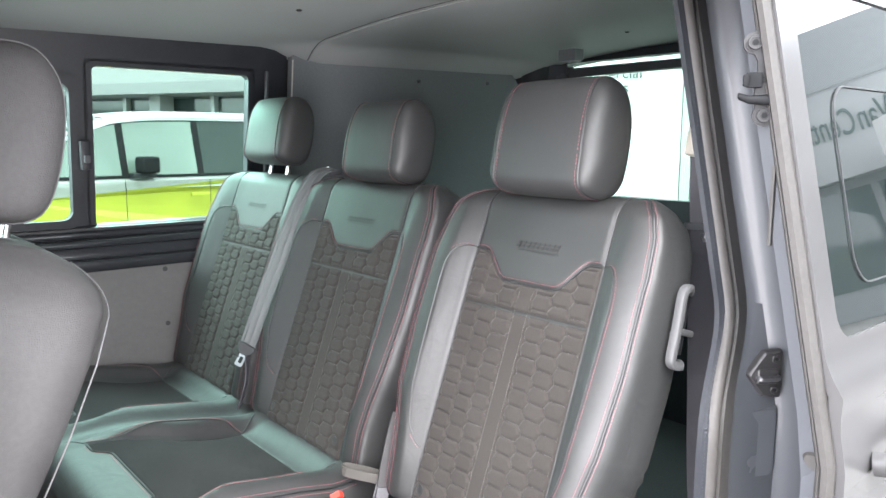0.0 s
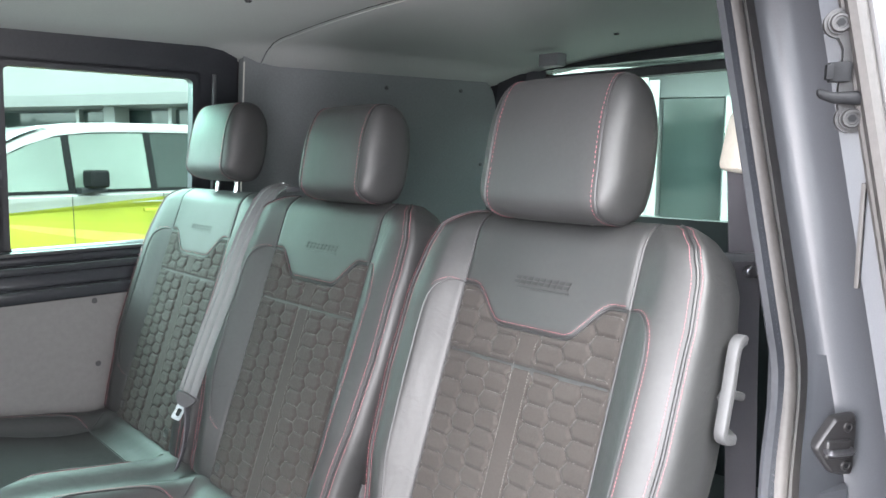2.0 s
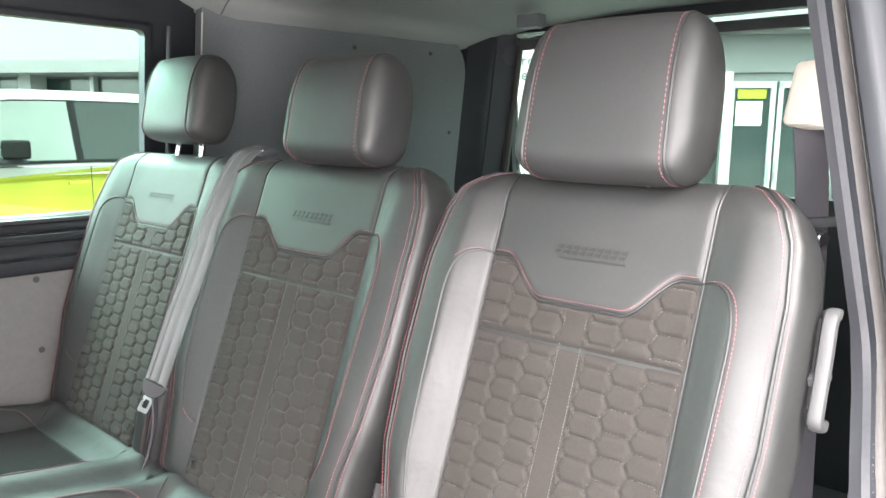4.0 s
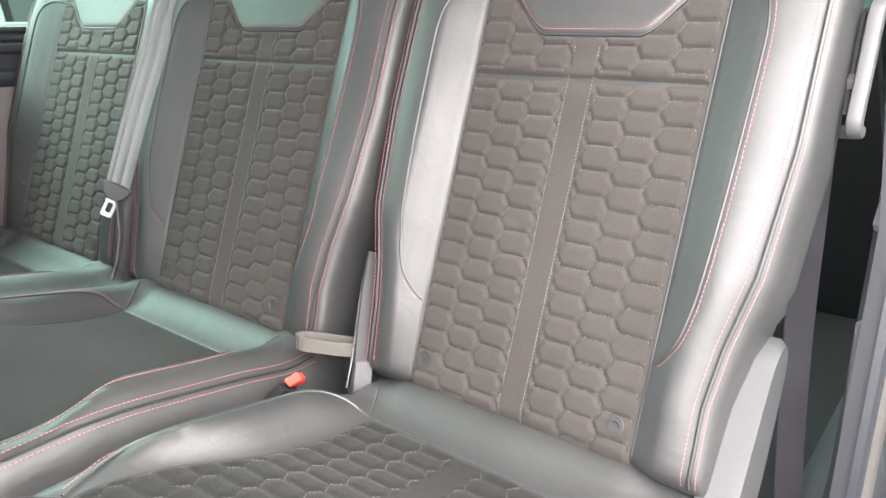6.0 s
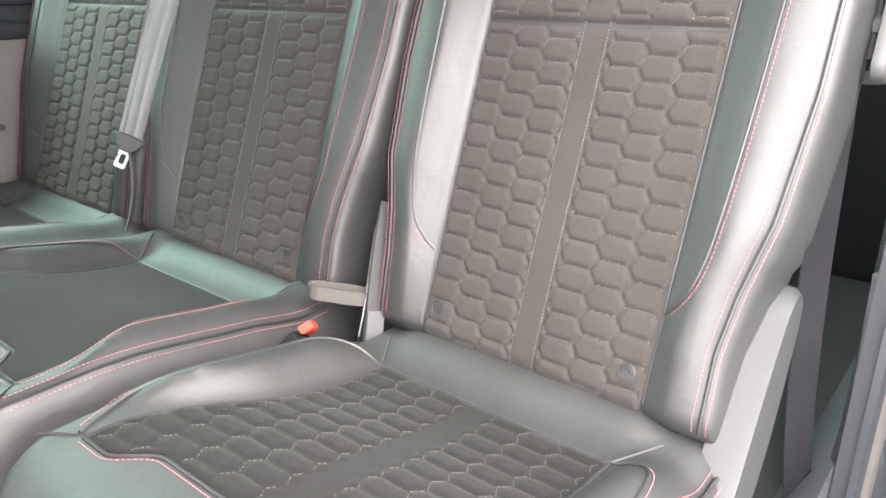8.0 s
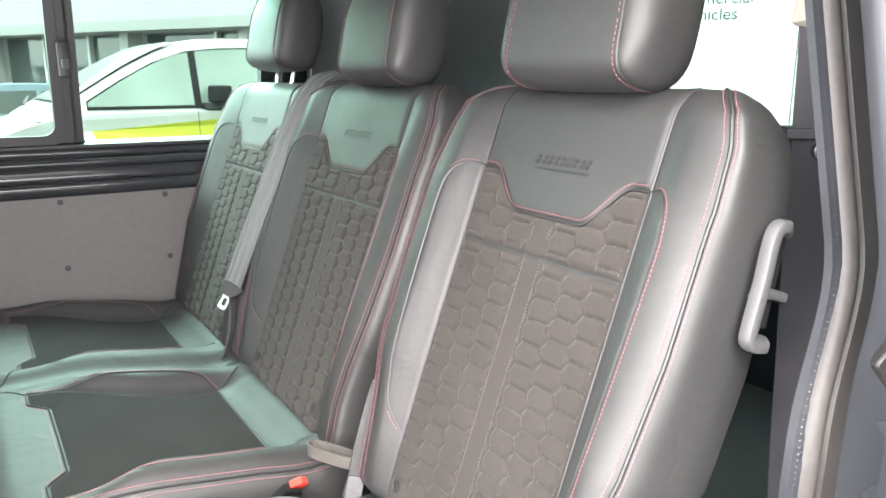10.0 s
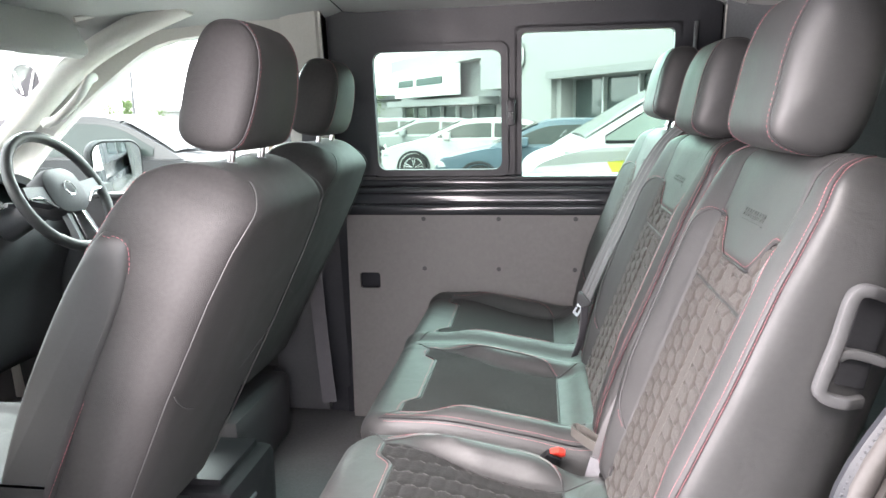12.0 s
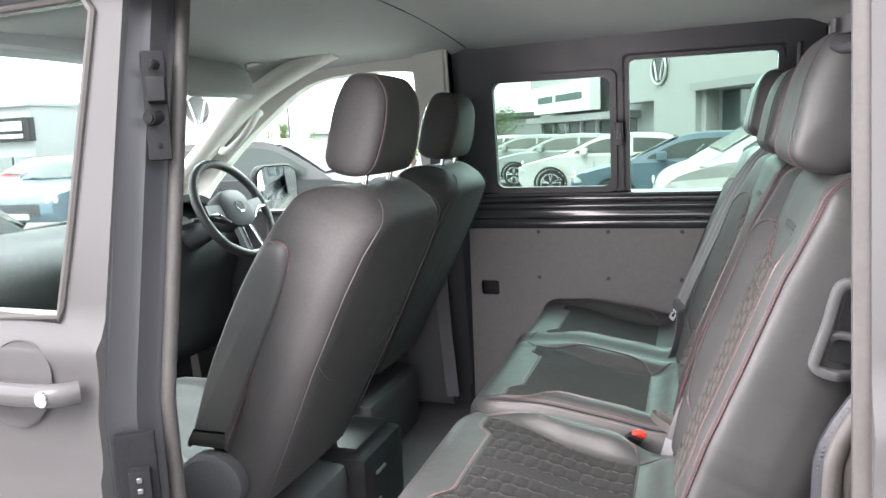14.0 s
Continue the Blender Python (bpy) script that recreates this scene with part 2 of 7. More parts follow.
def raw(name, verts, faces, material, parent=None, label="", smooth=True, kind=""):
    """The same from arrays of corners and faces."""
    me = bpy.data.meshes.new(name)
    me.from_pydata([tuple(map(float, v)) for v in verts], [], [tuple(map(int, f)) for f in faces])
    me.materials.append(material)
    if smooth:
        me.polygons.foreach_set("use_smooth", [True] * len(me.polygons))
        me.set_sharp_from_angle(angle=radians(40))
    me.update()
    ob = new(name, me)
    if parent is not None:
        ob.parent = parent
    if label or kind:
        tagged(ob, label, kind=kind)
    return ob


def thing(name, label, category, at=(0, 0, 0), group="", kind=""):
    ob = new(name)
    ob.empty_display_size = 0.05
    ob.location = at
    return tagged(ob, label, category, group, kind)


def box_bm(x0, x1, y0, y1, z0, z1, bevel=0.004, seg=2):
    bm = bmesh.new()
    bmesh.ops.create_cube(bm, size=1.0)
    for v in bm.verts:
        v.co = Vector(((x0 + x1) / 2 + v.co.x * (x1 - x0), (y0 + y1) / 2 + v.co.y * (y1 - y0), (z0 + z1) / 2 + v.co.z * (z1 - z0)))
    if bevel:
        bmesh.ops.bevel(bm, geom=bm.edges[:], offset=min(bevel, 0.45 * min(x1 - x0, y1 - y0, z1 - z0)), segments=seg, affect="EDGES", profile=0.7)
    return bm


def moved(bm, m):
    bmesh.ops.transform(bm, matrix=m, verts=bm.verts)
    return bm


def joined(*bms):
    out = bmesh.new()
    for b in bms:
        me = bpy.data.meshes.new("join")
        b.to_mesh(me)
        b.free()
        out.from_mesh(me)
        bpy.data.meshes.remove(me)
    return out


def rounded_rect(x0, x1, z0, z1, r, n=6):
    pts = []
    for cx, cz, a0 in ((x1 - r, z1 - r, 0), (x0 + r, z1 - r, 90), (x0 + r, z0 + r, 180), (x1 - r, z0 + r, 270)):
        for k in range(n + 1):
            a = radians(a0 + 90 * k / n)
            pts.append((cx + r * math.cos(a), cz + r * math.sin(a)))
    return pts


def plate_bm(outer, holes=(), thick=0.03, bend=None, cuts=0):
    """A plate in x and z with holes, of a thickness towards +y; bend(x, y, z) then shapes it."""
    bm = bmesh.new()
    edges = []
    for loop in (outer, *holes):
        vs = [bm.verts.new((x, 0, z)) for x, z in loop]
        edges += [bm.edges.new((vs[i], vs[(i + 1) % len(vs)])) for i in range(len(vs))]
    bmesh.ops.triangle_fill(bm, use_beauty=True, use_dissolve=False, edges=edges, normal=(0, -1, 0))
    if cuts:
        for k in range(1, cuts):
            zs = [v.co.z for v in bm.verts]
            z = min(zs) + (max(zs) - min(zs)) * k / cuts
            bmesh.ops.bisect_plane(bm, geom=bm.verts[:] + bm.edges[:] + bm.faces[:], plane_co=(0, 0, z), plane_no=(0, 0, 1))
    ext = bmesh.ops.extrude_face_region(bm, geom=bm.faces[:])
    for g in ext["geom"]:
        if isinstance(g, bmesh.types.BMVert):
            g.co.y += thick
    if bend:
        for v in bm.verts:
            v.co = Vector(bend(v.co.x, v.co.y, v.co.z))
    return bm


def spline(pts, n=8, closed=False):
    """Catmull-Rom through the points."""
    p = np.array(pts, float)
    k = len(p)
    out = []
    for i in range(k if closed else k - 1):
        a, b, c, d = (p[(i - 1) % k], p[i], p[(i + 1) % k], p[(i + 2) % k]) if closed else (p[max(i - 1, 0)], p[i], p[i + 1], p[min(i + 2, k - 1)])
        for j in range(n):
            t = j / n
            out.append(0.5 * (2 * b + (c - a) * t + (2 * a - 5 * b + 4 * c - d) * t * t + (3 * b - a - 3 * c + d) * t ** 3))
    if not closed:
        out.append(p[-1])
    return np.array(out)


def tube_data(path, r, sides=6, flat=1.0, closed=False):
    """Corners and faces of a round or flattened bar along a path."""
    p = np.array(path, float)
    n = len(p)
    tan = np.gradient(p, axis=0)
    if closed:
        tan = np.roll(p, -1, 0) - np.roll(p, 1, 0)
    tan /= np.linalg.norm(tan, axis=1)[:, None] + 1e-12
    up = np.array([0.0, 0, 1]) if abs(tan[0][2]) < 0.9 else np.array([1.0, 0, 0])
    vs, fs = [], []
    for i in range(n):
        a = np.cross(tan[i], up)
        a /= np.linalg.norm(a) + 1e-12
        b = np.cross(a, tan[i])
        up = b
        for k in range(sides):
            w = 2 * math.pi * (k + 0.5) / sides
            vs.append(p[i] + a * r * math.cos(w) + b * r * flat * math.sin(w))
    for i in range(n if closed else n - 1):
        j = (i + 1) % n
        for k in range(sides):
            m = (k + 1) % sides
            fs.append((i * sides + k, i * sides + m, j * sides + m, j * sides + k))
    if not closed:
        fs.append(tuple(range(sides))[::-1])
        fs.append(tuple((n - 1) * sides + k for k in range(sides)))
    return vs, fs


def tube(name, path, r, material, parent=None, label="", sides=8, flat=1.0, closed=False):
    vs, fs = tube_data(path, r, sides, flat, closed)
    return raw(name, vs, fs, material, parent, label)


def merge(lists):
    vs, fs = [], []
    for v, f in lists:
        o = len(vs)
        vs += list(v)
        fs += [tuple(i + o for i in q) for q in f]
    return vs, fs


def strap(name, path, width, side, material, parent=None, label="", thick=0.0014, fold=0.0):
    """A flat band along a path; side is the direction of its width."""
    p = np.array(path, float)
    tan = np.gradient(p, axis=0)
    tan /= np.linalg.norm(tan, axis=1)[:, None]
    sides = np.array(side, float)
    if sides.ndim == 1:
        sides = np.tile(sides, (len(p), 1))
    vs, fs = [], []
    m = 8
    for i in range(len(p)):
        s = sides[i] - tan[i] * (sides[i] @ tan[i])
        s /= np.linalg.norm(s)
        nrm = np.cross(s, tan[i])
        for k in range(m + 1):
            u = k / m - 0.5
            vs.append(p[i] + s * width * u + nrm * (thick + fold * math.sin(k * 2.2)))
        for k in range(m, -1, -1):
            u = k / m - 0.5
            vs.append(p[i] + s * width * u - nrm * (thick - fold * math.sin(k * 2.2)))
    q = 2 * (m + 1)
    for i in range(len(p) - 1):
        for k in range(q):
            fs.append((i * q + k, i * q + (k + 1) % q, (i + 1) * q + (k + 1) % q, (i + 1) * q + k))
    fs.append(tuple(range(q))[::-1])
    fs.append(tuple((len(p) - 1) * q + k for k in range(q)))
    return raw(name, vs, fs, material, parent, label)


def dashes(lines, length, gap, r, lift=None):
    """Stitches: short bars laid along 3D lines."""
    out = []
    for line in lines:
        p = np.array(line, float)
        seg = np.linalg.norm(np.diff(p, axis=0), axis=1)
        cum = np.concatenate([[0], np.cumsum(seg)])
        d = gap / 2
        while d + length < cum[-1]:
            a = [np.interp(d, cum, p[:, i]) for i in range(3)]
            b = [np.interp(d + length, cum, p[:, i]) for i in range(3)]
            out.append(tube_data([a, b], r, 4))
            d += length + gap
    return merge(out)


def grid_raw(name, fn, us, vs_, material, parent=None, label="", keep=None):
    """A surface fn(u, v) over two lists of values."""
    nu, nv = len(us), len(vs_)
    verts = [fn(u, v) for u in us for v in vs_]
    faces = []
    for i in range(nu - 1):
        for j in range(nv - 1):
            if keep is None or keep(0.5 * (us[i] + us[i + 1]), 0.5 * (vs_[j] + vs_[j + 1])):
                faces.append((i * nv + j, (i + 1) * nv + j, (i + 1) * nv + j + 1, i * nv + j + 1))
    return raw(name, verts, faces, material, parent, label)


def loft_bm(rings, cap=True):
    """Skins a row of closed rings of equal count."""
    bm = bmesh.new()
    rows = [[bm.verts.new(tuple(map(float, p))) for p in ring] for ring in rings]
    for a, b in zip(rows, rows[1:]):
        n = len(a)
        for k in range(n):
            bm.faces.new((a[k], a[(k + 1) % n], b[(k + 1) % n], b[k]))
    if cap:
        bm.faces.new(rows[0][::-1])
        bm.faces.new(rows[-1])
    return bm


def cyl_bm(a, b, r, r2=None, seg=16, bevel=0.0):
    a, b = Vector(a), Vector(b)
    bm = bmesh.new()
    bmesh.ops.create_cone(bm, cap_ends=True, segments=seg, radius1=r, radius2=r if r2 is None else r2, depth=(b - a).length)
    if bevel:
        bmesh.ops.bevel(bm, geom=[e for e in bm.edges if len(e.link_faces) == 2 and any(len(f.verts) > 4 for f in e.link_faces)], offset=bevel, segments=2, affect="EDGES")
    q = (b - a).to_track_quat("Z", "Y").to_matrix().to_4x4()
    return moved(bm, Matrix.Translation((a + b) / 2) @ q)


# ---- the van: shell ----
def lean(z):
    """How far the body side leans inwards at a height."""
    return 0.21 * (max(z, 1.22) - 1.4) if z > 0.75 else -0.038 + 0.12 * (0.75 - z)


def far_lean(z):
    return 1.785 - 0.12 * (z - 1.39)


FLOOR_Z = 0.54


def ceiling_z(x, y):
    edge = 1.925 + 0.03 * np.clip((x + 0.5) / 2.0, -0.5, 1.0)
    c = abs(y - 0.92) / 0.78
    front = max(0.0, (-1.05 - x) / 0.8)
    droop = 0.05 * max(0.0, (min(c, 1.0) - 0.86) / 0.14) ** 2
    if y > 0.92:
        droop *= float(np.interp(x, [-0.95, -0.76, 0.36, 0.48], [1.0, 0.0, 0.0, 1.0]))
    return edge + 0.045 * (1 - c ** 2) - droop - 0.06 * front ** 1.6


floor_bm = box_bm(-2.15, 1.72, 0.06, 1.82, 0.47, FLOOR_Z, 0.006)
tagged(part("floor", floor_bm, FLOOR_RUBBER, label="black ribbed rubber van floor"), category="floor", kind="structure")
raw_ribs = [box_bm(-0.72, 0.1, 0.15 + 0.06 * k, 0.175 + 0.06 * k, FLOOR_Z, FLOOR_Z + 0.003, 0.001, 1) for k in range(26)]
tagged(part("floor_rib", joined(*raw_ribs), FLOOR_RUBBER, label="raised ribs of the rubber floor mat"), category="floor mat", kind="structure")

load_floor = loft_bm([[(x, y, z) for y, z in ((0.10, 0.545 + k), (0.16, 0.556 + k), (1.74, 0.556 + k), (1.74, 0.542), (0.10, 0.542))] for x, k in ((0.20, 0.0), (0.26, 0.012), (1.66, 0.012))])
tagged(part("load_floor", load_floor, FLOOR_RUBBER, label="dark rubber load floor behind the seats"), category="floor", kind="structure")
arch_lining = loft_bm([[(x, 0.085, 0.56), (x, 0.085, 0.74), (x, 0.115, 0.735), (x, 0.14, 0.70), (x, 0.17, 0.63), (x, 0.20, 0.575), (x, 0.20, 0.56)] for x in (0.30, 0.5, 0.8, 1.3)])
tagged(part("arch_lining", arch_lining, LOAD_GREY, label="blue-grey moulded lining over the rear wheel arch"), category="lining", kind="structure")

# ceiling: three lining boards and the outer roof skin
ceil_parts = []
for x0, x1 in ((-1.86, -0.745), (-0.74, 0.478), (0.482, 1.70)):
    nx, ny = 24, 40
    vs, fs = [], []
    for i in range(nx + 1):
        for j in range(ny + 1):
            x, y = x0 + (x1 - x0) * i / nx, 0.14 + 1.60 * j / ny
            e = min(i, nx - i) / nx * (x1 - x0)
            vs.append((x, y, ceiling_z(x, y) + 0.006 * math.exp(-e / 0.008)))
    for i in range(nx):
        for j in range(ny):
            a = i * (ny + 1) + j
            fs.append((a, a + 1, a + ny + 2, a + ny + 1))
    ceil_parts.append((vs, fs))
vs, fs = merge(ceil_parts)
o = len(vs)
vs += [(x, y, 2.03 + 0.0 * x) for x in (-1.9, 1.78) for y in (0.1, 1.74)]
fs.append((o, o + 1, o + 3, o + 2))
tagged(raw("ceiling", vs, fs, LINER, label="pale grey moulded roof lining of the van"), category="ceiling", kind="structure")
tube("trim", [(0.48, y, ceiling_z(0.48, y) - 0.001) for y in np.linspace(0.15, 1.69, 30)], 0.0014, LINER, sides=6)
tagged(bpy.data.objects["trim"], "thin pale joint strip across the roof lining", "trim", kind="structure")
for i, (px, py) in enumerate(((1.28, 1.02), (1.05, 0.45), (0.2, 1.25), (-0.35, 0.8))):
    tagged(part("roof_clip", cyl_bm((px, py, ceiling_z(px, py) - 0.004), (px, py, ceiling_z(px, py) + 0.004), 0.008, seg=12, bevel=0.002), PLASTIC_GREY, label="small grey plastic clip in the roof lining"), category="clip", group="roof clips")
rear_lamp = thing("interior_lamp", "small grey rectangular lamp on the rear roof edge", "lamp", (1.36, 1.32, 1.948))
part("lamp_body", box_bm(-0.025, 0.025, -0.04, 0.04, -0.016, 0.025, 0.006), LINER_DARK, rear_lamp)
part("lens", box_bm(-0.019, 0.019, -0.033, 0.033, -0.019, -0.015, 0.002), LINER, rear_lamp, "pale lamp lens")

# far side: lower board, sill, upper frame with two windows, rear quarter
tagged(part("wall_right", plate_bm([(-0.765, 0.545), (0.5, 0.545), (0.5, 1.272), (-0.765, 1.272)], [rounded_rect(-0.725, -0.655, 1.015, 1.07, 0.01)], 0.012, lambda x, y, z: (x, 1.75 + y, z)), PANEL_GREY, label="grey hardboard lower side panel fixed with rivets"), category="wall", kind="structure")
part("wall_backing", box_bm(-0.80, 1.6, 1.80, 1.83, 0.5, 1.30, 0.003), SILL_PAINT)
tagged(bpy.data.objects["wall_backing"], "dark painted inner body side behind the panel", "wall", kind="structure")
rivet_me = None
for rx in (-0.5, -0.25, 0.0, 0.25):
    for rz in (1.256, 1.087, 0.90, 0.70):
        if rivet_me is None:
            rb = cyl_bm((0, -0.0035, 0), (0, 0.003, 0), 0.0075, 0.0045, 12)
            ob = part("rivet", moved(rb, pose(0, 0, 0)), PLASTIC_GREY, bpy.data.objects["wall_right"])
            rivet_me = ob.data
        else:
            ob = new("rivet", rivet_me)
            ob.parent = bpy.data.objects["wall_right"]
        ob.location = (rx, 1.749, rz)

sill_profile = [(1.752, 1.268), (1.742, 1.272), (1.736, 1.284), (1.737, 1.298), (1.748, 1.305), (1.757, 1.312), (1.758, 1.335), (1.750, 1.342), (1.748, 1.352), (1.755, 1.36), (1.772, 1.366), (1.776, 1.378), (1.77, 1.386), (1.776, 1.394), (1.80, 1.394), (1.80, 1.268)]
sp = spline(sill_profile, 4, closed=True)
tagged(part("sill_right", loft_bm([[(x, p[0], p[1]) for p in sp] for x in (-0.80, -0.4, 0.0, 0.42)]), SILL_PAINT, label="glossy dark painted ledge below the side windows"), category="sill", kind="structure")

w1 = rounded_rect(-0.651, -0.24, 1.418, 1.795, 0.028)
w2 = rounded_rect(-0.176, 0.288, 1.393, 1.845, 0.016)
o1 = rounded_rect(-0.662, -0.228, 1.407, 1.807, 0.03)
o2 = rounded_rect(-0.190, 0.302, 1.392, 1.857, 0.02)


def far_bend(x, y, z):
    return (x, far_lean(z) + y, z)


tagged(part("wall_right_upper", plate_bm([(-0.80, 1.386), (0.42, 1.386), (0.42, 1.96), (-0.80, 1.94)], [o1, o2], 0.05, far_bend, 6), TRIM_BLACK, label="black inner frame around the side windows"), category="wall", kind="structure")


def ring_bm(inner, outer, thick, bend):
    return plate_bm(outer, [inner], thick, bend)


def grown(loop, d):
    cx, cz = np.mean([p[0] for p in loop]), np.mean([p[1] for p in loop])
    return [(x + d * np.sign(x - cx), z + d * np.sign(z - cz)) for x, z in loop]


for name, loop, lab, dy in (("window_1", w1, "green-tinted sliding side window with a black frame", -0.012), ("window_2", w2, "green-tinted fixed side window with a black frame", 0.006)):
    win = thing(name, lab, "window", kind="structure")
    part("window_frame", ring_bm(loop, grown(loop, 0.022), 0.03, lambda x, y, z, d=dy: (x, far_lean(z) + d - 0.006 + y, z)), TRIM_BLACK, win, "black window frame")
    pane = part("pane", plate_bm(grown(loop, 0.006), (), 0.004, lambda x, y, z, d=dy: (x, far_lean(z) + d + 0.02 + y, z)), GLASS_TINT, win, "green-tinted glass")
    pane.visible_shadow = False
win1 = bpy.data.objects["window_1"]
part("latch", box_bm(-0.222, -0.196, 1.712, 1.735, 1.56, 1.64, 0.006), TRIM_BLACK, win1, "black window catch")
part("latch", box_bm(-0.216, -0.20, 1.700, 1.716, 1.58, 1.60, 0.004), PLASTIC_DARK, win1)
part("runner", box_bm(-0.70, 0.30, 1.762, 1.778, 1.386, 1.394, 0.003), PLASTIC_GREY, win1, "grey runner strip under the glass")
tube("edge_strip", [(0.345, far_lean(z) - 0.012, z) for z in np.linspace(1.42, 1.86, 12)], 0.006, PLASTIC_DARK)
tagged(bpy.data.objects["edge_strip"], "dark edge strip beside the side window", "trim", kind="structure")

# rear quarter on the far side, with a rounded top corner towards the tailgate
quarter = [(0.425, 0.545), (1.50, 0.545), (1.50, 1.80)] + [(1.50 - 0.13 * (1 - math.cos(a)), 1.80 + 0.13 * math.sin(a)) for a in np.linspace(0.2, 1.5, 7)] + [(0.425, 1.945)]
tagged(part("wall_right_rear", plate_bm(quarter, (), 0.03, lambda x, y, z: (x, (1.752 if z < 1.39 else far_lean(z) - 0.03) + y, z), 8), LINER_DARK, label="dark grey lining board of the rear quarter"), category="wall", kind="structure")
tube("seam", [(0.424, far_lean(z) - 0.034, z) for z in np.linspace(1.42, 1.9, 12)], 0.0025, PILLAR_TRIM, sides=6)
tagged(bpy.data.objects["seam"], "thin pale joint beside the rear lining", "trim", kind="structure")
for zx, zz in ((1.44, 1.60), (1.44, 1.35), (0.95, 1.86), (1.3, 1.87)):
    tagged(part("panel_clip", cyl_bm((zx, far_lean(zz) - 0.036, zz), (zx, far_lean(zz) - 0.028, zz), 0.007, seg=10, bevel=0.002), PLASTIC_DARK, label="small dark clip in the lining"), category="clip", group="lining clips")

# D pillar, tailgate frame, glass and brake light bar
tagged(part("pillar_rear", loft_bm([[(1.50, far_lean(z) - 0.03, z), (1.56, far_lean(z) - 0.06, z), (1.575, far_lean(z) - 0.075, z), (1.60, far_lean(z) - 0.08, z), (1.60, far_lean(z) + 0.06, z), (1.50, far_lean(z) + 0.06, z)] for z in np.linspace(0.55, 1.96, 10)]), TRIM_BLACK, label="black trim of the rear pillar"), category="pillar", kind="structure")
tagged(part("pillar_rear_jamb", loft_bm([[(1.60, far_lean(z) - 0.085, z), (1.665, far_lean(z) - 0.125, z), (1.68, far_lean(z) - 0.11, z), (1.60, far_lean(z) + 0.0, z)] for z in np.linspace(0.55, 1.96, 10)]), PAINT_INNER, label="grey painted jamb of the rear pillar"), category="pillar", kind="structure")
tube("rear_seal", [(1.675, far_lean(z) - 0.135, z) for z in np.linspace(0.55, 1.95, 12)], 0.014, RUBBER)
tagged(bpy.data.objects["rear_seal"], "black rubber seal of the tailgate", "seal", kind="structure")
tg = thing("tailgate", "closed tailgate with a wide tinted rear window", "tailgate", kind="structure")
tg_hole = rounded_rect(0.27, 1.635, 1.415, 1.965, 0.05)
part("tailgate_frame", plate_bm([(0.06, 0.5), (1.83, 0.5), (1.80, 1.3), (1.70, 2.02), (0.16, 2.02), (0.06, 1.3)], [tg_hole], 0.05, lambda x, y, z: (1.70 + y - 0.10 * max(0, z - 1.4) + 0.02, x, z)), TRIM_BLACK, tg, "black inner trim of the tailgate")
pane = part("pane", plate_bm(grown(tg_hole, 0.004), (), 0.004, lambda x, y, z: (1.745 + y - 0.10 * max(0, z - 1.4), x, z)), GLASS_TINT, tg, "tinted rear window glass")
pane.visible_shadow = False
part("brake_light", loft_bm([[(1.665, y, 1.912 + 0.012 * ((y - 0.95) / 0.7) ** 2 * -1), (1.660, y, 1.938), (1.668, y, 1.944), (1.69, y, 1.944), (1.69, y, 1.908)] for y in np.linspace(0.30, 1.60, 14)]), PLASTIC_DARK, tg, "dark brake light housing across the glass")

# ---- near side: pillars, door opening, seals ----
def jamb(name, section, z0, z1, material, label, n=26):
    rings = [[(x, y + lean(z), z) for x, y in (section(z) if callable(section) else section)] for z in np.linspace(z0, z1, n)]
    return tagged(part(name, loft_bm(rings), material, label=label), category="pillar", kind="structure")


def c_seal(z):
    t = np.clip((z - 1.20) / 0.20, 0, 1)
    return 0.187 + 0.095 * t * t * (3 - 2 * t)


def rear_jamb(z):
    c = c_seal(z)
    return [(c + 0.0, 0.104), (c + 0.03, 0.092), (c + 0.05, 0.094), (max(c + 0.06, 0.30), 0.086), (0.345, 0.074), (0.35, 0.05), (0.38, 0.02), (0.42, 0.0), (1.72, 0.0), (1.72, 0.03), (0.43, 0.06), (0.41, 0.15), (c + 0.02, 0.128)]


jamb("pillar_left_rear", rear_jamb, 0.42, 1.93, PAINT_INNER, "glossy grey painted pillar behind the sliding door opening")
jamb("lining_left_rear", [(0.33, 0.132), (0.45, 0.16), (1.70, 0.075), (1.70, 0.05), (0.42, 0.10)], 0.55, 1.93, LINER_DARK, "grey lining on the near rear side")
jamb("pillar_left_middle", [(-0.785, 0.104), (-0.795, 0.090), (-0.80, 0.082), (-0.805, 0.05), (-0.815, 0.042), (-0.827, 0.012), (-0.86, 0.012), (-0.86, 0.14), (-0.80, 0.135)], 0.42, 1.93, PILLAR_PAINT_SHADED, "grey painted middle pillar of the door opening, shade in its colour")
jamb("pillar_left_middle_trim", [(-0.803, 0.137), (-0.86, 0.142), (-0.89, 0.17), (-0.86, 0.18), (-0.825, 0.165)], 0.55, 1.93, TRIM_BLACK, "black inner trim of the middle pillar")


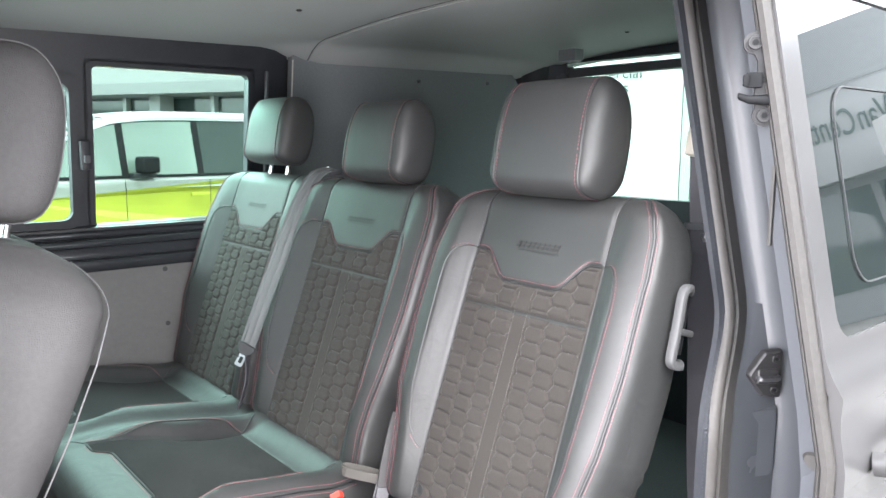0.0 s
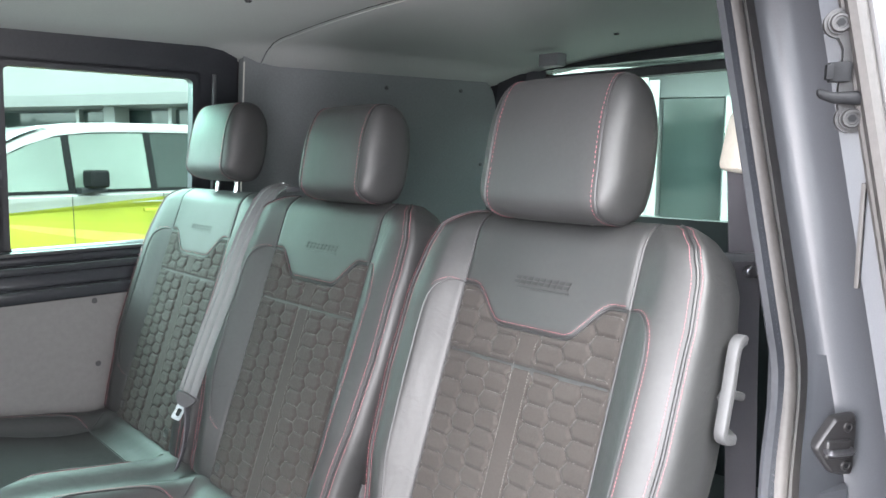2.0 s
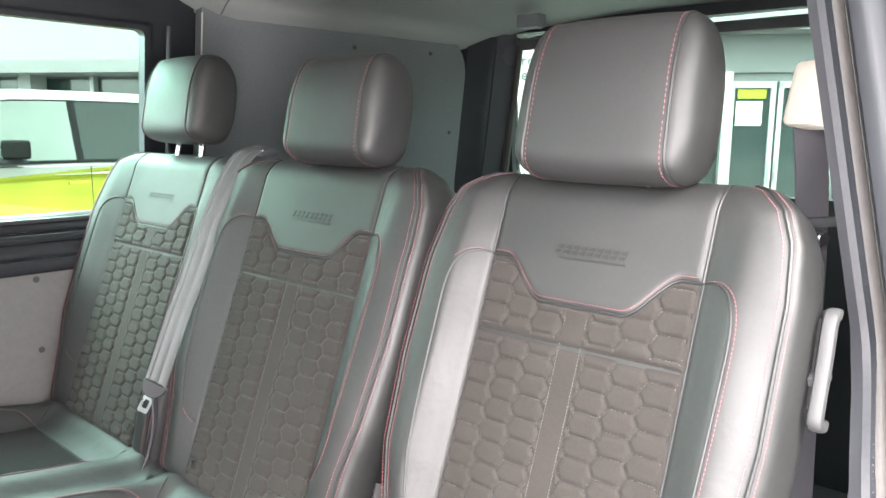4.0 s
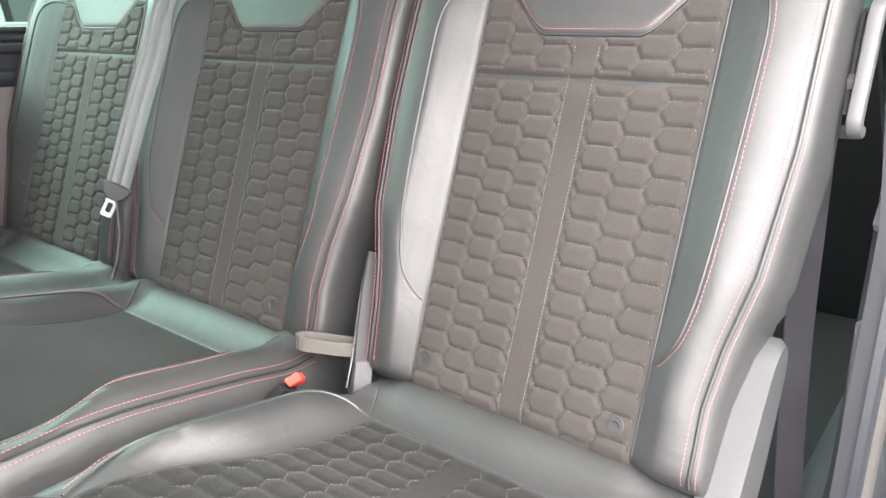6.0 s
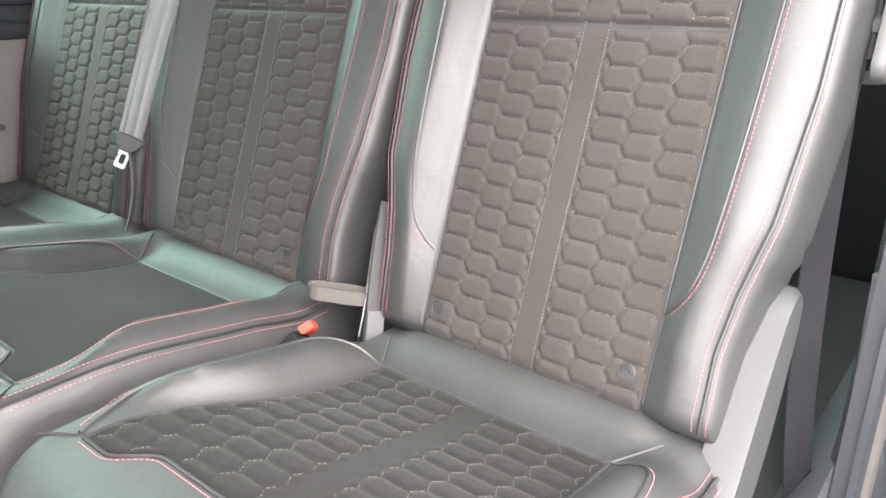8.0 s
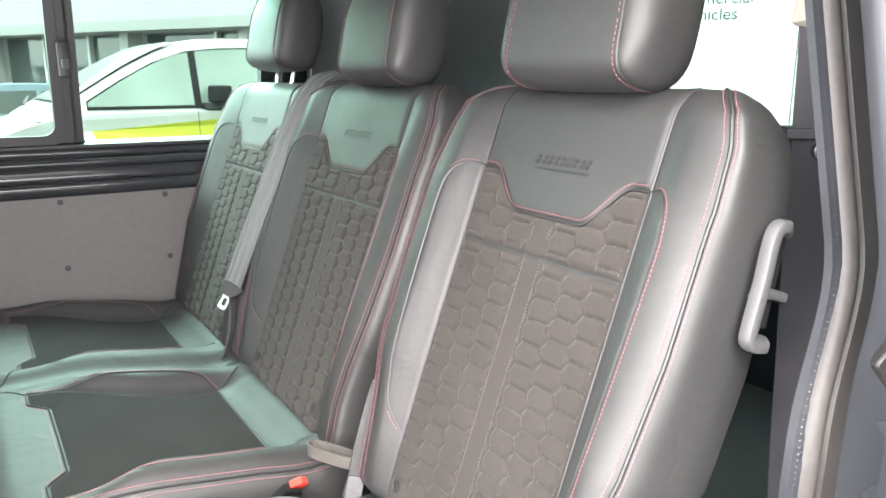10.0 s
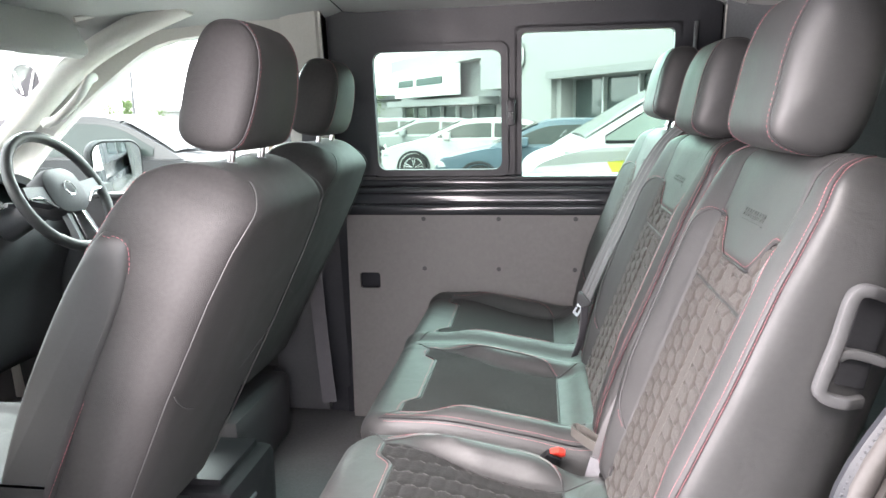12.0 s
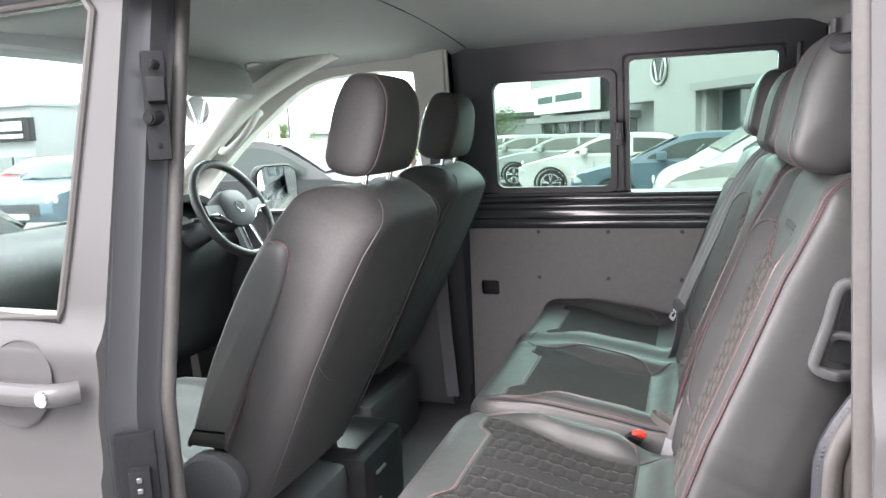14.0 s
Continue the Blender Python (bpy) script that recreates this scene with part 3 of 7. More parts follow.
def seal(name, xs, side, label):
    """A door seal: a lipped ribbon with a round bulb, following the pillar."""
    zs = np.linspace(0.5, 1.9, 60)
    px = np.array([xs(z) for z in zs])
    lip = tube(name, [(x, lean(z) + 0.098, z) for x, z in zip(px, zs)], 0.012, RUBBER, label=label, sides=10)
    tagged(lip, category="seal", kind="structure")
    flange = loft_bm([[(x + side * 0.008, lean(z) + 0.105, z), (x + side * 0.016, lean(z) + 0.088, z), (x + side * (0.05 if side > 0 else 0.022), lean(z) + 0.092, z), (x + side * (0.053 if side > 0 else 0.025), lean(z) + 0.106, z)] for x, z in zip(px, zs)])
    tagged(part("seal_flange", flange, RUBBER, label="rubber flange beside the door seal"), category="seal", kind="structure")
    if side < 0:
        return
    strip = loft_bm([[(x - side * 0.021, lean(z) + 0.100, z), (x - side * 0.004, lean(z) + 0.092, z), (x - side * 0.004, lean(z) + 0.106, z), (x - side * 0.021, lean(z) + 0.108, z)] for x, z in zip(px, zs)])
    tagged(part("seal_strip", strip, TRIM_BLACK, label="dark inner strip of the door seal"), category="seal", kind="structure")
    bars = [box_bm(x - 0.0040 - side * 0.0125, x + 0.0030 - side * 0.0125, lean(z) + 0.0972, lean(z) + 0.104, z - 0.0022, z + 0.0022, 0.0008, 1) for x, z in [(xs(z), z) for z in np.arange(0.9, 1.85, 0.0058)]]
    tagged(part("seal_ridge", joined(*bars), TRIM_BLACK, label="fine ridges of the door seal"), category="seal", kind="structure")


seal("door_seal_rear", c_seal, 1, "ridged black rubber door seal")
seal("door_seal_front", lambda z: -0.782, -1, "ridged black rubber door seal of the middle pillar")
# header over the door opening and the roof side outside
tagged(part("header_left", loft_bm([[(x, 0.085, 1.875), (x, 0.10, 1.865), (x, 0.19, 1.885), (x, 0.19, 1.93), (x, 0.12, 1.99), (x, 0.09, 1.96)] for x in (-1.3, -0.6, 0.3, 1.75)]), PAINT_INNER, label="painted roof rail above the sliding door"), category="roof rail", kind="structure")
tagged(part("roof_outer", loft_bm([[(x, 0.085, 1.95), (x, 0.14, 2.0), (x, 0.4, 2.04), (x, 1.4, 2.04), (x, 1.70, 2.0), (x, 1.78, 1.92), (x, 1.72, 1.96), (x, 0.95, 2.025), (x, 0.15, 1.96)] for x in (-1.9, -0.5, 1.0, 1.8)]), PAINT, label="grey painted outer roof"), category="roof", kind="structure")
tagged(part("sill_left", loft_bm([[(x, -0.03, 0.40), (x, -0.035, 0.50), (x, 0.0, 0.535), (x, 0.10, 0.545), (x, 0.10, 0.40)] for x in (-0.85, 0.0, 0.42)]), PAINT_INNER, label="painted step of the sliding door opening"), category="sill", kind="structure")
tagged(part("wall_right_outer", loft_bm([[(x, far_lean(1.39) + 0.10 - (lean(z) if z > 1.3 else 0) * 0.4, z) for z in (0.35, 0.8, 1.25)] + [(x, 1.83, 1.25), (x, 1.83, 0.35)] for x in (-2.4, 1.75)]), PAINT, label="grey painted outer side of the van"), category="body side", kind="structure")

tagged(part("wall_right_rear_outer", plate_bm([(0.33, 1.2), (1.80, 1.2), (1.80, 1.98), (0.33, 1.98)], (), 0.02, lambda x, y, z: (x, far_lean(z) + 0.055 + y, z), 6), PAINT, label="grey painted outer rear quarter"), category="body side", kind="structure")

# fittings in the rear jamb
def socket_bolt(parent, m, r, depth, material):
    """A round bolt head with a raised rim and a recessed six-sided socket, facing -y in its own frame."""
    hexa = [(0.42 * r * math.cos(a), 0.42 * r * math.sin(a)) for a in np.linspace(0, 2 * math.pi, 6, endpoint=False)]
    circ = [(r * math.cos(a), r * math.sin(a)) for a in np.linspace(0, 2 * math.pi, 20, endpoint=False)]
    head = part("bolt", moved(loft_bm([[(x * k, y, z * k) for x, z in circ] for y, k in ((0.0, 1.0), (-depth * 0.7, 1.0), (-depth, 0.9), (-depth, 0.66), (-depth * 0.7, 0.6))]), m), material, parent, "round socket bolt")
    part("socket", moved(loft_bm([[(x, y, z) for x, z in hexa] for y in (-depth * 0.95, -depth * 0.6)]), m), BLACK_FIT, head)
    return head


striker = thing("door_striker", "dark grey pointed door striker plate with a loop and two screws", "striker", (0.317, 0.044, 1.283))
sx = spline([(-0.040, 0.0), (-0.034, 0.011), (-0.012, 0.040), (-0.004, 0.046), (0.020, 0.048), (0.030, 0.044), (0.031, 0.0), (0.030, -0.044), (0.020, -0.048), (-0.004, -0.044), (-0.012, -0.038), (-0.034, -0.011)], 3, closed=True)
SR_ = pose(0, 0, 0, 0, 0, -30) @ Matrix.Scale(0.80, 4)
part("plate", moved(loft_bm([[(x * k, d, z * k) for x, z in sx] for d, k in ((-0.006, 0.90), (-0.003, 0.98), (0.0, 1.0), (0.010, 1.0))]), SR_), FIT_GREY, striker, "dark metal plate")
part("cushion_block", moved(box_bm(-0.026, 0.018, -0.013, 0.004, -0.017, 0.013, 0.006, 3), SR_), FIT_GREY, striker)
tube("loop", [tuple(SR_ @ Vector(p)) for p in spline([(-0.022, -0.006, -0.004), (-0.022, -0.017, -0.004), (-0.004, -0.019, -0.004), (0.014, -0.017, -0.004), (0.016, -0.006, -0.004)], 6)], 0.0044, BOLT, striker, "steel striker loop")
for sz in (0.031, -0.031):
    socket_bolt(striker, SR_ @ pose(0.014, -0.005, sz), 0.0085, 0.004, FIT_GREY)
bump = thing("pillar_bracket", "raised grey metal shelf pressed into the door pillar", "bracket", (0.29, 0.055, 1.17))
ledge = [(-0.052, 0.052), (-0.046, 0.058), (0.06, 0.058), (0.06, -0.05), (0.052, -0.058), (-0.026, -0.058), (-0.034, -0.05), (-0.034, 0.012), (-0.040, 0.020), (-0.050, 0.022), (-0.056, 0.030)]
part("shelf", moved(loft_bm([[(x * k, d, z * k) for x, z in ledge] for d, k in ((-0.012, 0.93), (-0.004, 1.0), (0.012, 1.0))]), pose(0, 0.012, 0, 0, 0, -24)), PAINT_INNER, bump)
part("slot", moved(box_bm(-0.03, 0.055, 0.0, 0.012, -0.072, -0.056, 0.004), pose(0, 0.012, 0, 0, 0, -24)), TRIM_BLACK, bump, "dark slot under the shelf")
part("ledge", moved(loft_bm([[(x, d, z) for x, z in ((-0.045, -0.085), (0.06, -0.075), (0.06, -0.30), (-0.03, -0.30))] for d in (0.0, 0.008)]), pose(0, 0.020, 0, 0, 0, -24)), PAINT_INNER, bump)
part("bolt", moved(cyl_bm((-0.045, -0.006, 0.038), (-0.045, 0.02, 0.038), 0.006, seg=12, bevel=0.001), pose(0, 0, 0, 0, 0, -20)), PLASTIC_DARK, bump)

# fittings on the middle pillar
plate_up = thing("pillar_lock_plate", "black lock plate with a round bolt on the middle pillar", "lock plate", (-0.79, 0.055 + lean(1.68), 1.69))
part("plate", moved(box_bm(-0.018, 0.018, -0.006, 0.006, -0.09, 0.088, 0.005), pose(0, 0, 0, -12, 0, 35)), BLACK_FIT, plate_up, "black plate")
part("bolt", cyl_bm((0.004, -0.028, -0.02), (0.004, 0.0, -0.02), 0.012, seg=18, bevel=0.003), BLACK_FIT, plate_up, "black round bolt")
part("bolt", cyl_bm((0.008, -0.018, -0.066), (0.008, 0.0, -0.066), 0.008, seg=14, bevel=0.002), BLACK_FIT, plate_up)
part("bolt", cyl_bm((0.008, -0.018, 0.062), (0.008, 0.0, 0.062), 0.008, seg=14, bevel=0.002), BLACK_FIT, plate_up)
part("catch", moved(box_bm(-0.01, 0.018, -0.024, -0.004, 0.0, 0.04, 0.004), pose(0, 0, 0, -12, 0, 30)), BLACK_FIT, plate_up)
plate_low = thing("pillar_contact_plate", "black contact block with metal pins on the middle pillar", "contact plate", (-0.80, 0.035 + lean(1.1), 1.10))
part("plate", moved(box_bm(-0.03, 0.03, -0.008, 0.008, -0.09, 0.085, 0.006), pose(0, 0, 0, 0, 0, 35)), BLACK_FIT, plate_low)
part("block", moved(box_bm(-0.012, 0.02, -0.026, -0.004, -0.05, 0.03, 0.004), pose(0, 0, 0, 0, 0, 35)), BLACK_FIT, plate_low)
for k in range(4):
    part("pin", moved(box_bm(0.0, 0.008, -0.03, -0.02, -0.042 + 0.018 * k, -0.034 + 0.018 * k, 0.001, 1), pose(0, 0, 0, 0, 0, 35)), BOLT, plate_low)


# ---- rear seats ----
S_TOP = 0.645


def smooth01(t):
    t = np.clip(t, 0, 1)
    return t * t * (3 - 2 * t)


class Back:
    """The shape of a backrest: across (y), up along its slope (s), and out towards the sitter (n)."""

    def __init__(self, angle, top, wide, depth, bolster=0.036, flat=0.139, taper=-0.25, crest=0.0):
        self.taper, self.crest = taper, crest
        a = radians(angle)
        self.u, self.nv = np.array([math.sin(a), 0, math.cos(a)]), np.array([-math.cos(a), 0, math.sin(a)])
        self.kept = {}
        self.top, self.wide, self.depth, self.bolster, self.flat = top, wide, depth, bolster, flat

    def w(self, s):
        return float(np.interp(s / self.top, [p[0] for p in self.wide], [p[1] for p in self.wide]))

    def t(self, s):
        return self.depth * (1.0 + self.taper * (s / self.top))

    def k(self, s):
        r = 0.05
        e = max(0.0, (s - (self.top - r)) / r, (0.034 - s) / 0.034 if self.crest else 0.0)
        return math.sqrt(max(0.0, 1 - min(1.0, e) ** 2)) * 0.96 + 0.04

    def half(self, s):
        key = round(float(s), 6)
        if key not in self.kept:
            self.kept[key] = self.half_at(key)
        return self.kept[key]

    def half_at(self, s):
        w, t, b = self.w(s), self.t(s), self.bolster * float(np.interp(s / self.top, [0, 0.15, 0.35, 0.75, 0.93, 1.0], [0.25, 0.7, 1.0, 0.85, 0.4, 0.15]))
        f = min(self.flat, w - 0.075)
        if self.crest:
            p = min(self.crest, w - 0.046)
            q = w - 0.016
            fold = 0.0026 * math.sin((s - 0.2) * 300) * math.exp(-((s - 0.195) / 0.028) ** 2)
            w += fold
            return spline([(0, 0), (f * 0.55, 0.0), (f, 0.001), (f + 0.30 * (p - f), b * 0.26), (f + 0.72 * (p - f), b * 0.76), (p, b * 1.0), (0.5 * (p + q), b * 0.97), (q, b * 0.74), (w - 0.002, b * 0.30), (w + 0.001, -0.03), (w + 0.001, -0.5 * t), (w - 0.008, -t + 0.030), (w - 0.045, -t), (w * 0.5, -t - 0.004), (0, -t - 0.006)], 7)
        return spline([(0, 0), (f * 0.55, 0.0), (f, 0.002), (f + 0.5 * (w - 0.060 - f), b * 0.42), (w - 0.058, b * 0.82), (w - 0.036, b * 1.0), (w - 0.015, b * 0.92), (w - 0.002, b * 0.40), (w + 0.001, -0.03), (w + 0.001, -0.5 * t), (w - 0.008, -t + 0.030), (w - 0.045, -t), (w * 0.5, -t - 0.004), (0, -t - 0.006)], 7)

    def section(self, s):
        h = self.half(s)
        m, k = -self.t(s) / 2, self.k(s)
        h = np.array([(y, m + k * (n - m)) for y, n in h])
        return np.vstack([h, [(-y, n) for y, n in h[-2:0:-1]]])

    def front(self, y, s):
        h = self.half(s)
        n = float(np.interp(abs(y), h[:50, 0], h[:50, 1]))
        m = -self.t(s) / 2
        return m + self.k(s) * (n - m)

    def at(self, y, s, lift=0.0):
        return self.u * s + np.array([0, y, 0]) + self.nv * (self.front(y, s) + lift)

    def shell(self, name, material, parent, label=""):
        ss = (list(np.linspace(0.002, 0.03, 6)) if self.crest else [0.0]) + list(np.linspace(0.04, self.top - 0.05, 45)) + [self.top - 0.05 + 0.05 * math.sin(a) for a in np.linspace(0.15, math.pi / 2, 10)]
        rings = [[self.u * s + np.array([0, y, 0]) + self.nv * n for y, n in self.section(s)] for s in ss]
        return part(name, loft_bm(rings), material, parent, label)


REAR = Back(20.0, S_TOP, [(0, 0.222), (0.16, 0.223), (0.25, 0.231), (0.36, 0.247), (0.55, 0.256), (0.78, 0.255), (0.88, 0.247), (0.94, 0.232), (0.98, 0.206), (1.0, 0.178)], 0.155, 0.036, crest=0.194)

HEX_H, HEX_P = 0.0275, 0.0410
HEX_F, HEX_C = 0.395 * HEX_P, 0.605 * HEX_P
HEX_L = math.hypot(HEX_H / 2, HEX_C - HEX_F)


def hex_edge(a, b):
    """Distance from a point of the quilting (a across, b along) to the nearest seam of its cell."""
    best = 0.0
    i0 = round(a / HEX_P)
    for i in (i0 - 1, i0, i0 + 1):
        off = HEX_H / 2 if i % 2 else 0.0
        x, y = abs(a - i * HEX_P), abs((b - off + HEX_H / 2) % HEX_H - HEX_H / 2)
        best = max(best, min(HEX_H / 2 - y, ((HEX_C - x) * HEX_H / 2 - y * (HEX_C - HEX_F)) / HEX_L))
    return best


def hex_seams(inside, flats=1.0):
    """The seam lines of the quilting, as short 2D lines where inside() allows; flats: how much of each level seam."""
    lines = []
    f, c = HEX_F, HEX_C
    for i in range(-6, 7):
        off = HEX_H / 2 if i % 2 else 0.0
        for j in range(-3, 27):
            x, y = i * HEX_P, off + j * HEX_H
            for p, q in (((x + f * (1 - 2 * flats), y + HEX_H / 2), (x + f, y + HEX_H / 2)), ((x + f, y + HEX_H / 2), (x + c, y)), ((x + c, y), (x + f, y - HEX_H / 2))):
                pts = [np.array(p) + (np.array(q) - np.array(p)) * t for t in np.linspace(0, 1, 9)]
                pts = [r for r in pts if inside(r[0], r[1])]
                if len(pts) > 2:
                    lines.append(pts)
    return lines


def cap_edge(y):
    """Lower edge of the leather head panel: level at the sides, with a drop in the middle."""
    return 0.516 - 0.052 * smooth01((0.124 - abs(y)) / 0.068)


SEAM_S = 0.414
HALF = 0.147


def quilt_back(y, s):
    if abs(y) < 0.0165:
        q = 0.35
    else:
        q = 1 - (1 - min(1.0, hex_edge(y, s + 0.6 * HEX_H) / 0.0075)) ** 2.6
    d = s - SEAM_S
    q = q * smooth01(abs(d) / 0.012)
    if d < 0:
        q -= 0.5 * smooth01((0.022 + d) / 0.022)
    else:
        q += 0.75 * smooth01(d / 0.004) * smooth01((0.034 - d) / 0.03) - 0.5 * (1 - smooth01(d / 0.004))
    edge = min(HALF - abs(y), cap_edge(y) - s, s - 0.012, 0.02)
    return 0.0015 + 0.0046 * q * smooth01(edge / 0.008) - 0.004 * (1 - smooth01(edge / 0.004)) - 0.0022 * (1 - smooth01(abs(abs(y) - 0.0175) / 0.003))


def inner_seam(t):
    """The curved seam that bounds the inner bolster, from the head panel's corner down; t from 0 to 1."""
    p = spline([(0.150, 0.517), (0.168, 0.516), (0.187, 0.500), (0.196, 0.465), (0.196, 0.40), (0.193, 0.30), (0.188, 0.22), (0.178, 0.165), (0.163, 0.138), (0.150, 0.125)], 6)
    return p


def lettering_bars(parent, place, width, height, count, material):
    """A maker's word shown as a row of slanted bars over a thin line."""
    vs, fs = [], []
    step = width / count
    for k in range(count):
        a0 = -width / 2 + k * step
        for lo, hi in ((0.0, 0.40), (0.55, 1.0)):
            pts = [(a0 + 0.004 * lo, lo * height), (a0 + step * 0.70 + 0.004 * lo, lo * height), (a0 + step * 0.70 + 0.004 * hi, hi * height), (a0 + 0.004 * hi, hi * height)]
            o = len(vs)
            vs += [place(x, y, 0.0007) for x, y in pts] + [place(x, y, -0.0004) for x, y in pts]
            fs += [(o, o + 1, o + 2, o + 3)] + [(o + i, o + 4 + i, o + 4 + (i + 1) % 4, o + (i + 1) % 4) for i in range(4)]
    o = len(vs)
    pts = [(-width * 0.42, -0.006), (width * 0.5, -0.006), (width * 0.5, -0.0042), (-width * 0.42, -0.0042)]
    vs += [place(x, y, 0.0012) for x, y in pts] + [place(x, y, 0.0) for x, y in pts]
    fs += [(o, o + 1, o + 2, o + 3)] + [(o + i, o + 4 + i, o + 4 + (i + 1) % 4, o + (i + 1) % 4) for i in range(4)]
    return raw("embossed_mark", vs, fs, material, parent, "embossed plain bars above a line", smooth=False)


def headrest(parent, centre, width, height, depth, tilt, lift=0.0, rod_gap=0.10, taper=0.06, cover=LEATHER_SOFT):
    """A padded headrest on two chrome rods, with a seam ring near each end."""
    prof = spline([(-depth * 0.50, -height * 0.18), (-depth * 0.46, -height * 0.42), (-depth * 0.20, -height * 0.505), (depth * 0.22, -height * 0.49), (depth * 0.44, -height * 0.36), (depth * 0.50, -height * 0.02), (depth * 0.43, height * 0.30), (depth * 0.20, height * 0.48), (-depth * 0.10, height * 0.505), (-depth * 0.36, height * 0.42), (-depth * 0.49, height * 0.16)], 5, closed=True)
    rot = np.array(Matrix.Rotation(radians(tilt), 3, "Y"))
    c = np.array(centre)

    def ring(y, k, out=0.0):
        p = prof * k
        if out:
            p = p * (1 + out / (0.4 * height))
        return [c + rot @ np.array([q[0], y * (1 - taper * (q[1] / height + 0.35)), q[1]]) for q in p]
    h = width / 2
    stations = [(-h - 0.003, 0.28), (-h - 0.001, 0.54), (-h + 0.003, 0.74), (-h + 0.009, 0.865), (-h + 0.017, 0.94), (-h + 0.024, 0.97), (-h + 0.0265, 0.967), (-h + 0.031, 0.982), (-h * 0.5, 1.0), (0, 1.005)]
    stations += [(-y, k) for y, k in stations[-2::-1]]
    hr = part("headrest", loft_bm([ring(y, k) for y, k in stations]), cover, parent, "black leather headrest")
    for sgn in (-1, 1):
        tube("piping", ring(sgn * (h - 0.0265), 0.971), 0.0018, PIPING, hr, closed=True, sides=6)
    lines = []
    for sgn in (-1, 1):
        r = ring(sgn * (h - 0.032), 0.988)
        lines.append(r + r[:1])
    vs, fs = dashes(lines, 0.0036, 0.0030, 0.0004)
    raw("stitching", vs, fs, THREAD_RED, hr, "red stitching", smooth=False, kind="stuff")
    base = c + rot @ np.array([0.018, 0, -height * 0.45])
    down = rot @ np.array([0, 0, -1.0])
    for sgn in (-1, 1):
        a = base + np.array([0, sgn * rod_gap / 2, 0])
        part("rod", cyl_bm(a, a + down * (0.03 + 2 * lift), 0.0058, seg=14), CHROME, hr, "chrome rod")
        b = a + down * (0.012 + lift)
        part("collar", cyl_bm(b + down * 0.006, b + down * 0.018, 0.012, seg=14, bevel=0.002), PLASTIC_DARK, hr)
    return hr


def backrest_parts(seat, base, grip=True):
    """Backrest cover, quilted insert, head panel, seams and stitching, under the seat at a base point."""
    B = REAR
    hold = REAR.shell("backrest", LEATHER, seat, "black leather backrest with padded bolsters")
    hold.location = base
    us = np.linspace(-HALF, HALF, 171)
    vv = np.linspace(0, 1, 251)
    grid_raw("quilted_insert", lambda y, v: B.at(y, 0.012 + v * (cap_edge(y) - 0.012), quilt_back(y, 0.012 + v * (cap_edge(y) - 0.012))), us, vv, SUEDE, hold, "charcoal suede insert quilted in hexagons")
    # head panel, running over the top edge
    cu, cv = np.linspace(-HALF, HALF, 61), np.linspace(0, 1, 31)

    def cap(y, v):
        s = cap_edge(y) + v * (S_TOP - 0.002 - cap_edge(y))
        e = min(HALF - abs(y), (s - cap_edge(y)) * 0.9, 0.02)
        return B.at(y, s, 0.0045 * smooth01(e / 0.007) - 0.001)
    grid_raw("head_panel", cap, cu, cv, LEATHER_SOFT, hold, "smooth black leather head panel")
    # seams
    tubes, red, grey = [], [], []
    edge_line = [B.at(y, cap_edge(y), 0.002) for y in np.linspace(-HALF, HALF, 60)]
    tubes.append(tube_data(edge_line, 0.0017, 6))
    red.append([B.at(y, cap_edge(y) + 0.0055, 0.0052) for y in np.linspace(-HALF + 0.004, HALF - 0.004, 60)])
    ridge = 0.013
    for sg in (-1, 1):
        p = inner_seam(0)
        tubes.append(tube_data([B.at(sg * y, s, 0.0006) for y, s in p], 0.0017, 6))
        seam = [B.at(sg * (y + 0.005), s + 0.002 * (s > 0.45), 0.001) for y, s in p]
        red += [seam] if sg < 0 else [seam[:14], seam[-9:]]
        tubes.append(tube_data([B.at(sg * HALF, s, 0.001) for s in np.linspace(0.517, S_TOP - 0.006, 20)], 0.0018, 6))
        tubes.append(tube_data([B.at(sg * (HALF + 0.0005), s, 0.0) for s in np.linspace(0.03, 0.517, 40)], 0.0009, 6))
        ss = np.concatenate([np.linspace(0.02, S_TOP - 0.05, 50), S_TOP - 0.05 + 0.048 * np.sin(np.linspace(0.1, 1.5, 14))])
        tubes.append(tube_data([B.at(sg * (B.w(s) - ridge), s, 0.0006) for s in ss], 0.0022, 6))
        for off in (-0.0075, 0.0062):
            red.append([B.at(sg * (B.w(s) - ridge + off), s, 0.001) for s in ss])
    vs, fs = merge(tubes)
    raw("piping", vs, fs, PIPING, hold, "dark seam piping")
    vs, fs = dashes(red, 0.0030, 0.0020, 0.00034)
    raw("stitching", vs, fs, THREAD_RED, hold, "red contrast stitching", smooth=False, kind="stuff")
    lift = 0.6 * HEX_H
    ok = lambda a, b: 0.0185 < abs(a) < HALF - 0.004 and 0.016 < b - lift < cap_edge(a) - 0.007 and abs(b - lift - SEAM_S) > 0.006
    lines = [[B.at(a, b - lift, quilt_back(a, b - lift) + 0.0006) for a, b in l] for l in hex_seams(ok)]
    for sg in (-1, 1):
        lines.append([B.at(sg * 0.0150, s, 0.0034) for s in np.linspace(0.02, 0.45, 120) if abs(s - SEAM_S) > 0.012])
    vs, fs = dashes(lines, 0.0022, 0.0020, 0.00028)
    raw("quilt_stitching", vs, fs, THREAD_GREY, hold, "fine grey quilting stitches", smooth=False, kind="stuff")
